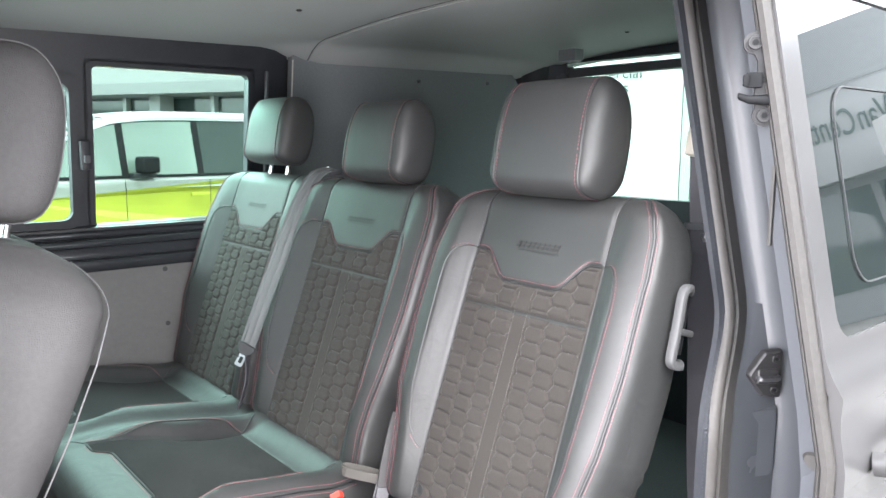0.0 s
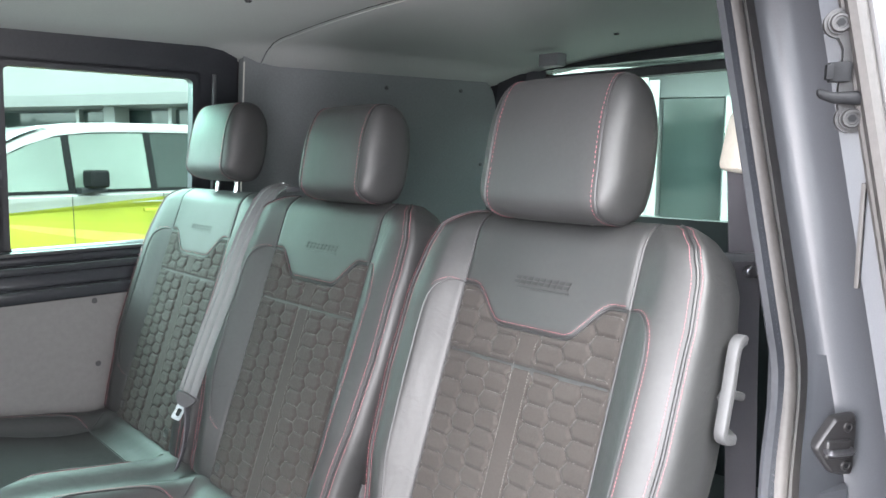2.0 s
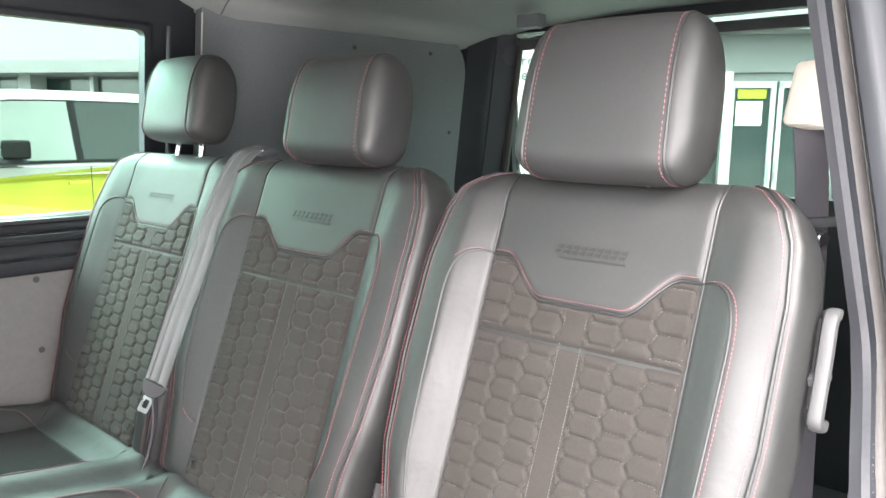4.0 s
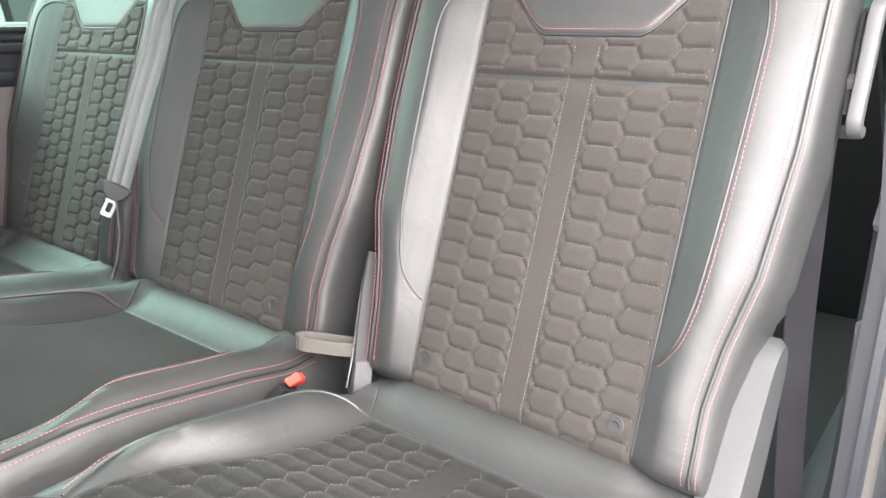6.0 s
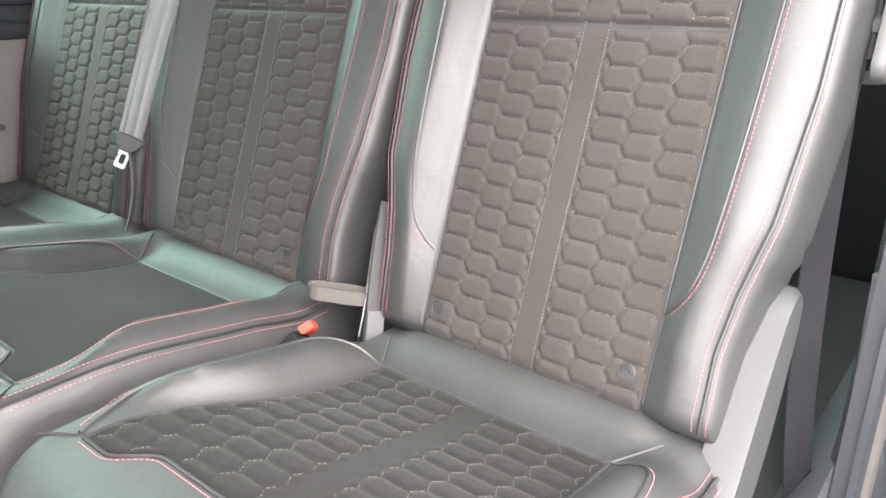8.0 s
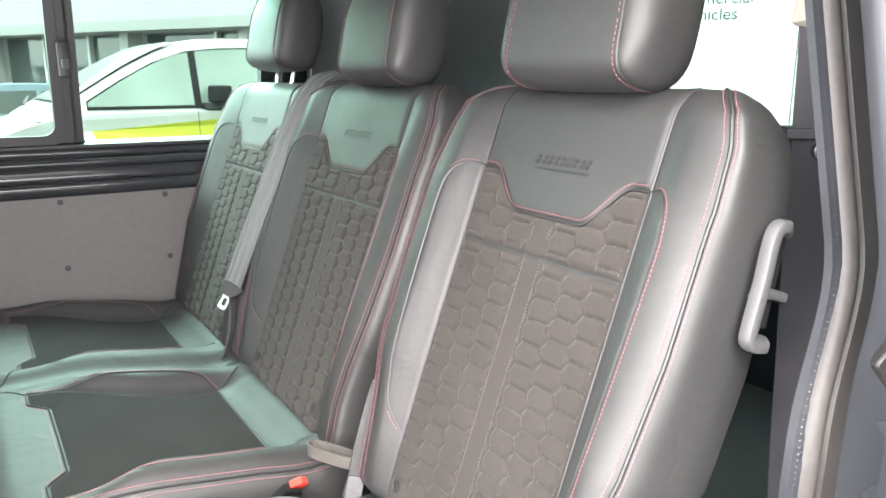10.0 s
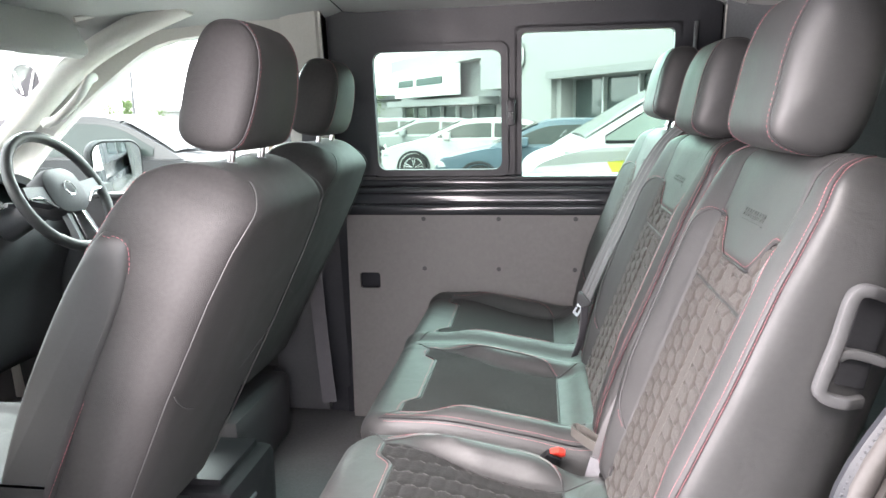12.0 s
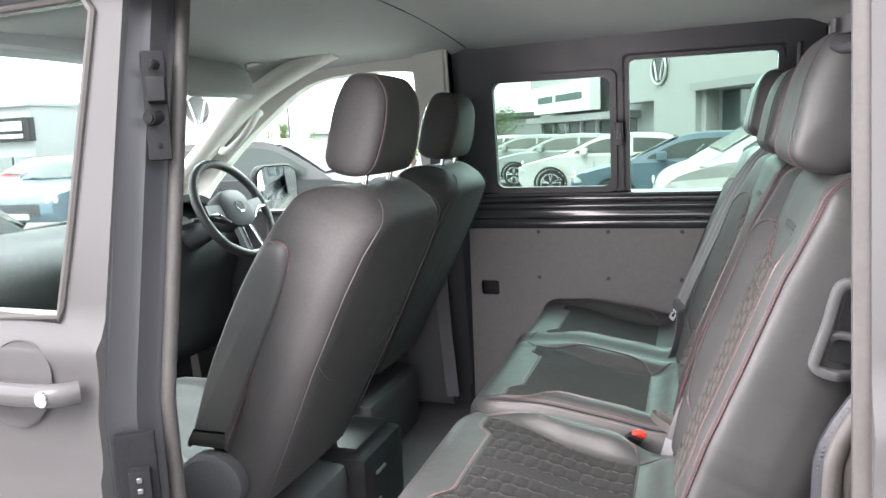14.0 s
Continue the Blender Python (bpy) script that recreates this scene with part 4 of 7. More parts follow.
    for sg in (-1, 1):
        a = B.at(sg * 0.126, 0.056, 0.005)
        knob = part("button", cyl_bm(a - B.nv * 0.003, a + B.nv * 0.0016, 0.0085, seg=20, bevel=0.0012), PIPING, hold, "small dark round button")
        tube("button_rim", [a + B.nv * 0.001 + np.array([0, 0.0088 * math.cos(w), 0]) + B.u * 0.0088 * math.sin(w) for w in np.linspace(0, 2 * math.pi, 20, endpoint=False)], 0.0009, PIPING, knob, closed=True, sides=5)
        tube("button_mark", [a + B.nv * 0.002 + np.array([0, 0.004 * math.cos(w), 0.004 * math.sin(w)]) for w in np.linspace(0, 4, 10)], 0.0006, PIPING, knob, sides=4)
    lettering_bars(hold, lambda x, y, l: B.at(-x, 0.529 + y, l + 0.0038), 0.100, 0.0115, 9, MARK)
    return hold


# cushion shape: d runs forwards from the backrest, y across
C_LEN = 0.475


def patch_half(d):
    return 0.150 + 0.048 * smooth01((d - 0.20) / 0.17)


def patch_front(y):
    return 0.390 - 0.030 * smooth01((0.160 - abs(y)) / 0.045)


def cushion_top(y, d, hw, keep=0.0, rise=0.030):
    """Height of the padding: a hollow in the middle, raised rolls at the sides and a lifted front."""
    foot = patch_half(d) - 0.004
    roll = rise * smooth01((abs(y) - foot) / 0.040) * (keep + (1 - keep) * smooth01((d - 0.02) / 0.11)) * (1 - 0.25 * smooth01((d - 0.25) / 0.16))
    roll -= 0.024 * smooth01((abs(y) - hw + 0.050) / 0.050)
    dip = -0.010 * math.exp(-((d - 0.13) / 0.10) ** 2) * (1 - smooth01((abs(y) - 0.15) / 0.06))
    front = 0.048 * smooth01((d + 0.02) / 0.42)
    back = 0.020 * math.exp(-(max(d, 0) / 0.028) ** 2) * (1 - 0.8 * smooth01((abs(y) - 0.14) / 0.06))
    return roll + dip + front + back


def quilt_cushion(y, d, deep):
    hw = patch_half(d)
    q = 0.35 if abs(y) < 0.016 else 1 - (1 - min(1.0, hex_edge(y, d) / 0.0098)) ** 2.2
    edge = min(hw - abs(y), d - 0.064, patch_front(y) - d, 0.02)
    return 0.001 + deep * q * smooth01(edge / 0.008) - 0.004 * (1 - smooth01(edge / 0.004))


def cushion_body(name, spans, parent, label, flare=0.0, keep=0.0):
    """One padded cushion, made of seat places [(centre y, half width)]."""
    y0, y1 = min(c - h for c, h in spans), max(c + h for c, h in spans)

    def top(y, d):
        c, h = min(spans, key=lambda q: abs(y - q[0]) - q[1])
        return cushion_top(y - c, d, h, keep)
    def wide(y, d):
        return y + flare * max(0.0, y / y1) * smooth01((d - 0.03) / 0.30)
    ys = np.linspace(y0, y1, int((y1 - y0) / 0.009))
    ds = list(np.linspace(-0.045, C_LEN - 0.05, 44))
    rings = []
    prof = []
    for d in ds:
        prof.append((d, 0.0, d))
    for a in np.linspace(0.12, math.pi / 2, 8):
        prof.append((C_LEN - 0.05 + 0.05 * math.sin(a), -0.05 * (1 - math.cos(a)), C_LEN - 0.05))
    for z in (-0.08, -0.11, -0.14):
        prof.append((C_LEN - 0.004 - 0.1 * (-0.06 - z), z, C_LEN - 0.05))
    vs, fs = [], []
    n = len(ys)
    for y in ys:
        e = min(y - y0, y1 - y)
        r = 0.030
        drop = r - math.sqrt(max(0.0, r * r - max(0.0, r - e) ** 2))
        pull = 0.035 * (1 - smooth01(e / 0.05))
        for d, z, dt in prof:
            vs.append((-(d - pull * smooth01((d - 0.3) / 0.15)), wide(y, d), z + top(y, dt) - drop * (1 if z > -0.07 else 0.3)))
    m = len(prof)
    for i in range(n - 1):
        for j in range(m - 1):
            fs.append((i * m + j, i * m + j + 1, (i + 1) * m + j + 1, (i + 1) * m + j))
    # sides down to the base, and the underside
    o = len(vs)
    for i, sgn in ((0, -1), (n - 1, 1)):
        for j in range(m):
            x, y, z = vs[i * m + j]
            vs.append((x, y, min(z - 0.01, -0.145)))
    for k, i in enumerate((0, n - 1)):
        for j in range(m - 1):
            a, b = i * m + j, i * m + j + 1
            c, d = o + k * m + j + 1, o + k * m + j
            fs.append((a, b, c, d) if k else (d, c, b, a))
    fs.append(tuple(o + j for j in range(m)) + tuple(o + 2 * m - 1 - j for j in range(m)))
    body = raw(name, vs, fs, LEATHER, parent, label)

    def at(y, d, lift=0.0):
        return (-d, wide(y, d), top(y, d) + lift)
    return body, at


def cushion_trim(body, at, c, h, deep, sides=(-1, 1), leaf_y=0.212):
    us, vv = np.linspace(-1, 1, 101), np.linspace(0, 1, 101)

    def place(u, v):
        d = 0.064 + v * 0.32
        y = u * patch_half(min(d, 0.38))
        d = 0.064 + v * (patch_front(y) - 0.064)
        y = u * patch_half(d)
        return at(c + y, d, quilt_cushion(y, d, deep))
    grid_raw("quilted_insert" if deep else "plain_insert", place, us, vv, SUEDE_NAP_SHADED, body, "charcoal suede insert quilted in hexagons" if deep else "plain suede insert with nap shade in its colour")
    tubes, red = [], []
    front = [(y, patch_front(y)) for y in np.linspace(-0.197, 0.197, 70)]
    tubes.append(tube_data([at(c + y, d + 0.001, 0.001) for y, d in front], 0.002, 6))
    red.append([at(c + y, d + 0.007, 0.001) for y, d in front])
    for sg in (-1, 1):
        side = [(sg * patch_half(d), d) for d in np.linspace(0.064, 0.388, 30)]
        tubes.append(tube_data([at(c + y, d, 0.0) for y, d in side], 0.0016, 6))
        leaf = spline([(sg * 0.150, 0.064), (sg * (leaf_y - 0.034), 0.070), (sg * (leaf_y - 0.011), 0.095), (sg * leaf_y, 0.150), (sg * (leaf_y + 0.003), 0.25), (sg * (leaf_y + 0.008), 0.335), (sg * 0.205, 0.390)], 6)
        tubes.append(tube_data([at(c + y, d, 0.0005) for y, d in leaf], 0.0018, 6))
        red.append([at(c + y + sg * 0.005, d, 0.001) for y, d in leaf])
        tubes.append(tube_data([at(c + y, d, 0.0) for y, d in [(sg * (0.150 + 0.032 * t), 0.064 - 0.05 * t) for t in np.linspace(0, 1, 10)]], 0.0018, 6))
        tubes.append(tube_data([at(c + y, d, 0.0) for y, d in [(sg * (0.203 + (h - 0.211) * t), 0.392 + 0.035 * t) for t in np.linspace(0, 1, 10)]], 0.0018, 6))
        if sg in sides:
            for off in (0.006, 0.018):
                red.append([at(c + sg * (h - off), d, 0.001 if off > 0.01 else -0.004) for d in np.linspace(0.0, 0.42, 50)])
            tubes.append(tube_data([at(c + sg * (h - 0.012), d, -0.0008) for d in np.linspace(0.0, 0.42, 50)], 0.0022, 6))
    tubes.append(tube_data([at(c + y, 0.064, 0.0) for y in np.linspace(-0.150, 0.150, 30)], 0.0016, 6))
    vs, fs = merge(tubes)
    raw("piping", vs, fs, PIPING, body, "dark seam piping")
    vs, fs = dashes(red, 0.0032, 0.0020, 0.00046)
    raw("stitching", vs, fs, THREAD_RED, body, "red contrast stitching", smooth=False, kind="stuff")
    if not deep:
        return
    ok = lambda a, b: 0.018 < abs(a) < patch_half(b) - 0.005 and 0.070 < b < patch_front(a) - 0.006
    lines = [[at(c + a, b, quilt_cushion(a, b, deep) + 0.0006) for a, b in l] for l in hex_seams(ok, 0.1)]
    vs, fs = dashes(lines, 0.0028, 0.0018, 0.00033)
    raw("quilt_stitching", vs, fs, THREAD_PALE, body, "fine grey quilting stitches", smooth=False, kind="stuff")


SEAT_Z = 0.955
Y1, Y2, Y3 = 0.3945, 0.947, 1.472
single = thing("single_rear_seat", "black leather and suede rear seat with red stitching", "seat", (-0.006, Y1, SEAT_Z), "rear seats")
first_back = backrest_parts(single, (0, 0, 0))
headrest(single, (0.232, 0, 0.690), 0.246, 0.205, 0.115, 12)
body, at = cushion_body("cushion", [(0.0, 0.245)], single, "black leather seat cushion", 0.012)
cushion_trim(body, at, 0.0, 0.245, 0.0025, (-1,))
part("seat_base", box_bm(-0.42, 0.16, -0.20, 0.20, FLOOR_Z - SEAT_Z, -0.14, 0.02), PLASTIC_DARK, single, "black seat base")
# recliner cover and folding handle on the door side
rc = spline([(-0.085, -0.15), (-0.045, -0.085), (0.0, -0.02), (0.045, 0.055), (0.085, 0.115), (0.102, 0.134), (0.128, 0.143), (0.150, 0.130), (0.153, 0.100), (0.138, 0.05), (0.105, -0.03), (0.06, -0.10), (0.03, -0.16), (-0.02, -0.20), (-0.08, -0.20)], 4, closed=True)
part("recliner_cover", loft_bm([[(x * 0.94 + 0.002, -0.252, z * 0.96) for x, z in rc], [(x, -0.245, z) for x, z in rc], [(x, -0.212, z) for x, z in rc]]), PLASTIC_GREY, single, "grained grey plastic recliner cover")
def bent_bar(pts, wide, thick, y, sink=0.0):
    """A rounded flat bar along a bent line (x, z) in the side plane; its ends sink towards the seat."""
    p = spline(pts, 6)
    t = np.gradient(p, axis=0)
    t /= np.linalg.norm(t, axis=1)[:, None]
    rings = []
    for i in range(len(p)):
        n = np.array([-t[i][1], t[i][0]])
        e = sink * smooth01(abs(2 * i / (len(p) - 1) - 1) * 4 - 3)
        ring = []
        for k in range(12):
            w = 2 * math.pi * (k + 0.5) / 12
            cu, sv = math.cos(w), math.sin(w)
            q = p[i] + n * wide / 2 * math.copysign(abs(cu) ** 0.55, cu)
            ring.append((q[0], y + e + thick * math.copysign(abs(sv) ** 0.55, sv), q[1]))
        rings.append(ring)
    return loft_bm(rings)


grip = part("folding_handle", bent_bar([(0.250, 0.452), (0.222, 0.464), (0.209, 0.464), (0.201, 0.452), (0.192, 0.412), (0.180, 0.370), (0.179, 0.357), (0.188, 0.350), (0.205, 0.346), (0.226, 0.342)], 0.0135, 0.0075, -0.272, 0.016), HANDLE_GREY, single, "pale grey angular folding handle")
part("handle_stub", bent_bar([(0.196, 0.392), (0.206, 0.397), (0.224, 0.394), (0.242, 0.388)], 0.011, 0.008, -0.262, 0.0), HANDLE_GREY, grip)
part("handle_plate", bent_bar([(0.232, 0.455), (0.222, 0.41), (0.212, 0.36)], 0.030, 0.003, -0.2585), BLACK_FIT, grip, "dark plate behind the handle")

double = thing("double_rear_seat", "black leather and suede two-place rear bench with red stitching", "seat", (-0.006, Y2, SEAT_Z), "rear seats")
for dy in (0.0, Y3 - Y2):
    twin = copy_thing(first_back, pose(0, dy, 0))
    twin.scale = (1, 1.10 if dy == 0 else 1.07, 1)
    twin.parent = double
headrest(double, (0.244, -0.028, 0.683), 0.240, 0.187, 0.112, 12)
headrest(double, (0.248, Y3 - Y2 - 0.020, 0.712), 0.240, 0.188, 0.112, 12, lift=0.02)
body, at = cushion_body("cushion", [(0.0, 0.245), (Y3 - Y2, 0.262)], double, "black leather bench cushion", keep=0.75)
cushion_trim(body, at, 0.0, 0.245, 0.0, (-1,), 0.190)
cushion_trim(body, at, Y3 - Y2, 0.262, 0.0, (), 0.196)
part("seat_base", box_bm(-0.42, 0.16, -0.18, 0.74, FLOOR_Z - SEAT_Z, -0.14, 0.02), PLASTIC_DARK, double, "black seat base")

# belts between and beside the seats
belt = thing("seat_belt", "grey lap and shoulder belt hanging between two backrests", "seat belt")
path = spline([(0.262, 1.205, 1.568), (0.212, 1.202, 1.552), (0.160, 1.194, 1.49), (0.106, 1.188, 1.385), (0.084, 1.190, 1.331), (0.054, 1.195, 1.262), (0.026, 1.197, 1.195), (0.000, 1.200, 1.130)], 8)
strap("webbing", path, 0.044, (0.56, -0.79, -0.1), WEBBING, belt, "grey webbing with woven stripes", fold=0.0016)
low = spline([(0.0, 1.202, 1.115), (-0.002, 1.202, 1.06), (-0.011, 1.207, 1.01), (-0.023, 1.215, 0.972)], 8)
strap("webbing", low, 0.026, (0.7, 0.7, 0.1), WEBBING_DARK, belt, "dark folded webbing")
TM = pose(-0.004, 1.200, 1.124, -14, 26, -50) @ Matrix.Scale(0.78, 4)
th = spline([(-0.031, 0.012), (-0.027, 0.019), (0.0, 0.021), (0.027, 0.019), (0.031, 0.012), (0.026, -0.002), (0.015, -0.014), (0.0, -0.017), (-0.015, -0.014), (-0.026, -0.002)], 3, closed=True)
part("tongue_housing", moved(loft_bm([[(x * k, d, z * k) for x, z in th] for d, k in ((-0.009, 0.86), (-0.005, 1.0), (0.005, 1.0), (0.009, 0.86))]), TM), PLASTIC_GREY, belt, "grey tongue housing")
tg_loop = rounded_rect(-0.0125, 0.0125, -0.056, -0.010, 0.005)
tg_in = rounded_rect(-0.006, 0.006, -0.046, -0.024, 0.003)
part("tongue", moved(plate_bm(tg_loop, [tg_in], 0.003), TM @ pose(0, -0.002, 0)), STEEL, belt, "steel belt tongue")
part("belt_guide", box_bm(0.245, 0.28, 1.185, 1.23, 1.552, 1.566, 0.005), PLASTIC_DARK, belt, "dark belt guide")
part("guide_bolt", cyl_bm((0.262, 1.225, 1.562), (0.262, 1.225, 1.573), 0.008, seg=16, bevel=0.002), CHROME, belt)

stalk = thing("belt_stalk", "steel belt anchor with a loop of grey webbing between the seats", "seat belt")
strap("anchor_strap", spline([(-0.022, 0.615, 0.94), (-0.012, 0.616, 0.975), (0.005, 0.622, 1.03), (0.028, 0.630, 1.085), (0.043, 0.634, 1.115)], 6), 0.019, (0.9, -0.35, -0.1), FIT_GREY, stalk, "dark steel anchor strap", thick=0.003)
strap("anchor_foot", spline([(-0.024, 0.609, 0.925), (-0.017, 0.610, 0.955), (-0.009, 0.612, 0.985)], 6), 0.024, (0.9, -0.35, -0.1), BOLT, stalk, "steel anchor foot", thick=0.003)
tube("anchor_bar", spline([(-0.022, 0.633, 0.945), (-0.006, 0.634, 0.99), (0.014, 0.640, 1.045), (0.030, 0.645, 1.082)], 6), 0.0017, BOLT, stalk, "thin bright steel bar", sides=8)
loop = spline([(0.004, 0.628, 0.998), (-0.020, 0.648, 1.004), (-0.042, 0.672, 1.010), (-0.051, 0.686, 1.013), (-0.047, 0.696, 1.014), (-0.034, 0.694, 1.012), (-0.012, 0.676, 1.006), (0.010, 0.650, 1.000)], 8)
strap("webbing_loop", [(x, y, z - 0.008) for x, y, z in loop], 0.0185, (0.05, 0.05, 1), WEBBING_RIB, stalk, "grey-brown ribbed webbing loop")
buckle = thing("belt_buckle", "red-buttoned belt buckle tucked between the cushions", "buckle", (-0.078, 0.668, 0.968))
tab = [(-0.013, -0.005), (0.010, -0.007), (0.016, 0.002), (0.010, 0.009), (-0.002, 0.010), (-0.007, 0.003)]
part("button", moved(loft_bm([[(x * k, d, z * k) for x, z in tab] for d, k in ((-0.006, 0.84), (-0.0045, 1.0), (0.0045, 1.0), (0.006, 0.84))]), pose(0, 0, 0, 38, 24, 14)), BUCKLE_RED, buckle, "red release button")
part("housing", moved(box_bm(-0.016, 0.016, -0.007, 0.007, -0.05, -0.012, 0.004), pose(0, 0, 0, 38, 24, 14)), BLACK_FIT, buckle)

belt2 = thing("side_seat_belt", "dark shoulder belt on the pillar with a pale top guide", "seat belt")
strap("webbing", spline([(0.405, 0.225, 1.66), (0.385, 0.208, 1.60), (0.368, 0.194, 1.50), (0.368, 0.187, 1.3), (0.385, 0.18, 1.0), (0.42, 0.168, 0.75), (0.455, 0.16, 0.63)], 8), 0.047, (0.75, -0.55, 0), WEBBING_DARK, belt2, "dark webbing")
part("top_guide", moved(box_bm(-0.02, 0.02, -0.03, 0.03, -0.042, 0.042, 0.018, 4), pose(0.376, 0.205, 1.655, 0, 10, -38)), CREAM, belt2, "cream plastic belt guide")
part("clip_bar", moved(box_bm(-0.034, 0.034, -0.006, 0.006, -0.006, 0.006, 0.003), pose(0.366, 0.190, 1.498, 0, 0, -36)), PLASTIC_DARK, belt2, "dark belt clip")
part("clip_stud", moved(cyl_bm((0, -0.012, 0), (0, 0.0, 0), 0.0085, seg=16, bevel=0.002), pose(0.362, 0.184, 1.480, 0, 0, -36)), STEEL, belt2)
part("anchor", moved(box_bm(-0.012, 0.012, -0.004, 0.004, -0.045, 0.030, 0.004), pose(0.452, 0.150, 0.652, 0, 28, -20)), BLACK_FIT, belt2, "dark belt anchor")
part("anchor_bar", moved(box_bm(-0.22, 0.03, -0.006, 0.006, -0.009, 0.009, 0.003), pose(0.452, 0.150, 0.612, 0, 4, -4)), BLACK_FIT, belt2, "dark anchor bar")
part("anchor_bolt", cyl_bm((0.452, 0.118, 0.628), (0.452, 0.150, 0.632), 0.017, seg=18, bevel=0.005), STEEL, belt2, "steel anchor bolt")


# ---- sliding door, slid open along the outside ----
sd = thing("sliding_door", "open grey sliding door with dark side glass", "door")
DX0, DX1 = 0.192, 1.18


def crease(z):
    """The waist ledge and the lower swage of the body side, as an offset outwards (negative)."""
    waist = -0.016 * math.exp(-((z - 1.318) / 0.020) ** 2) if z > 1.318 else -0.016 + 0.010 * smooth01((1.318 - z) / 0.05)
    low = -0.010 * smooth01((1.145 - z) / 0.018)
    return waist + low


def door_bend(x, y, z):
    return (x, lean(z) + crease(z) - 0.080 + y, z)


door_outer = [(DX0, 0.45), (DX1, 0.45), (DX1, 1.93), (DX0 + 0.02, 1.93), (DX0, 1.90)]
door_glass = rounded_rect(DX0 + 0.052, DX1 - 0.06, 1.375, 1.86, 0.04)
part("door_skin", plate_bm(door_outer, [door_glass], 0.018, door_bend, 60), PAINT, sd, "grey painted door skin")
part("door_inner", plate_bm([(DX0 + 0.014, 0.47), (DX1 - 0.02, 0.47), (DX1 - 0.02, 1.90), (DX0 + 0.014, 1.90)], [rounded_rect(DX0 + 0.10, DX1 - 0.10, 1.40, 1.83, 0.04)], 0.040, lambda x, y, z: (x, lean(z) - 0.066 + y, z), 16), PAINT_INNER, sd, "grey painted inner door shell")
part("pane", plate_bm(grown(door_glass, 0.002), (), 0.005, lambda x, y, z: (x, lean(z) - 0.076 + y, z), 16), GLASS_DARK, sd, "dark reflective side glass")
inner_pane = rounded_rect(DX0 + 0.14, DX0 + 0.52, 1.44, 1.72, 0.05)
part("pane_frame", plate_bm(grown(inner_pane, 0.002), [inner_pane], 0.002, lambda x, y, z: (x, lean(z) - 0.079 + y, z)), PLASTIC_GREY, sd, "thin grey edge of the sliding pane")
zs = np.linspace(0.5, 1.9, 40)
tube("edge_seal", [(DX0 - 0.002, lean(z) - 0.066, z) for z in zs], 0.010, RUBBER, sd, "rubber seal along the leading edge", sides=8, flat=1.4)
tube("edge_lip", [(DX0 + 0.004, lean(z) - 0.054, z) for z in zs], 0.006, RUBBER, sd, sides=8)
arm_line = spline([(0.000, 0.058), (0.004, 0.046), (0.010, 0.030), (0.011, 0.010), (0.010, -0.008), (0.012, -0.026), (0.016, -0.040)], 4)
BM_ = pose(DX0 - 0.004, lean(1.715) - 0.037, 1.715, 0, 0, -58)
catch = part("guide_bracket", moved(loft_bm([[(x - w, d, z) for d in (-0.005, 0.004)] + [(x + w, d, z) for d in (0.004, -0.005)] for (x, z), w in zip(arm_line, np.interp(range(len(arm_line)), [0, 3, 8, 16, len(arm_line) - 1], [0.011, 0.009, 0.006, 0.008, 0.011]))]), BM_), FIT_GREY, sd, "dark metal guide bracket with two bolts")
for bx, bz in ((-0.001, 0.055), (0.015, -0.040)):
    part("boss", moved(cyl_bm((bx, -0.007, bz), (bx, 0.006, bz), 0.0145, seg=22, bevel=0.003), BM_), FIT_GREY, catch)
    socket_bolt(catch, BM_ @ pose(bx, -0.006, bz), 0.0098, 0.005, FIT_GREY)
part("hook", moved(joined(box_bm(-0.010, 0.010, -0.016, -0.003, -0.004, 0.016, 0.003), box_bm(-0.014, -0.007, -0.022, -0.010, -0.002, 0.013, 0.002)), BM_), BLACK_FIT, catch, "black hook")
part("pin", moved(loft_bm([[(x, -0.014 + r * math.cos(a), -0.020 + 0.006 * (x / 0.02) ** 2 * (x < 0) + r * math.sin(a)) for a in np.linspace(0, 2 * math.pi, 12, endpoint=False)] for x, r in ((-0.020, 0.003), (-0.018, 0.0048), (-0.006, 0.0055), (0.010, 0.0065), (0.020, 0.0075))]), BM_), BLACK_FIT, catch, "black tapered pin")
part("edge_slot", box_bm(DX0 + 0.008, DX0 + 0.016, lean(1.55) - 0.034, lean(1.55) - 0.029, 1.50, 1.61, 0.003), RUBBER, sd, "dark slot in the door edge")
plug = [(0.020 * math.cos(a) * (1.0), 0.0, 0.012 * math.sin(a)) for a in np.linspace(0, 2 * math.pi, 24, endpoint=False)]
part("plug", moved(loft_bm([[(x, 0, z) for x, y, z in plug], [(x * 0.8, -0.005, z * 0.8) for x, y, z in plug]]), pose(DX0 + 0.012, lean(1.22) - 0.046, 1.215, 0, 18, -90)), RUBBER, sd, "oval black rubber plug")
dh = spline([(0.285, lean(1.2) - 0.088, 1.205), (0.295, lean(1.2) - 0.118, 1.21), (0.33, lean(1.2) - 0.128, 1.212), (0.44, lean(1.2) - 0.128, 1.212), (0.47, lean(1.2) - 0.088, 1.208)], 6)
tube("outer_handle", dh, 0.017, PAINT, sd, "painted outer handle", sides=10)

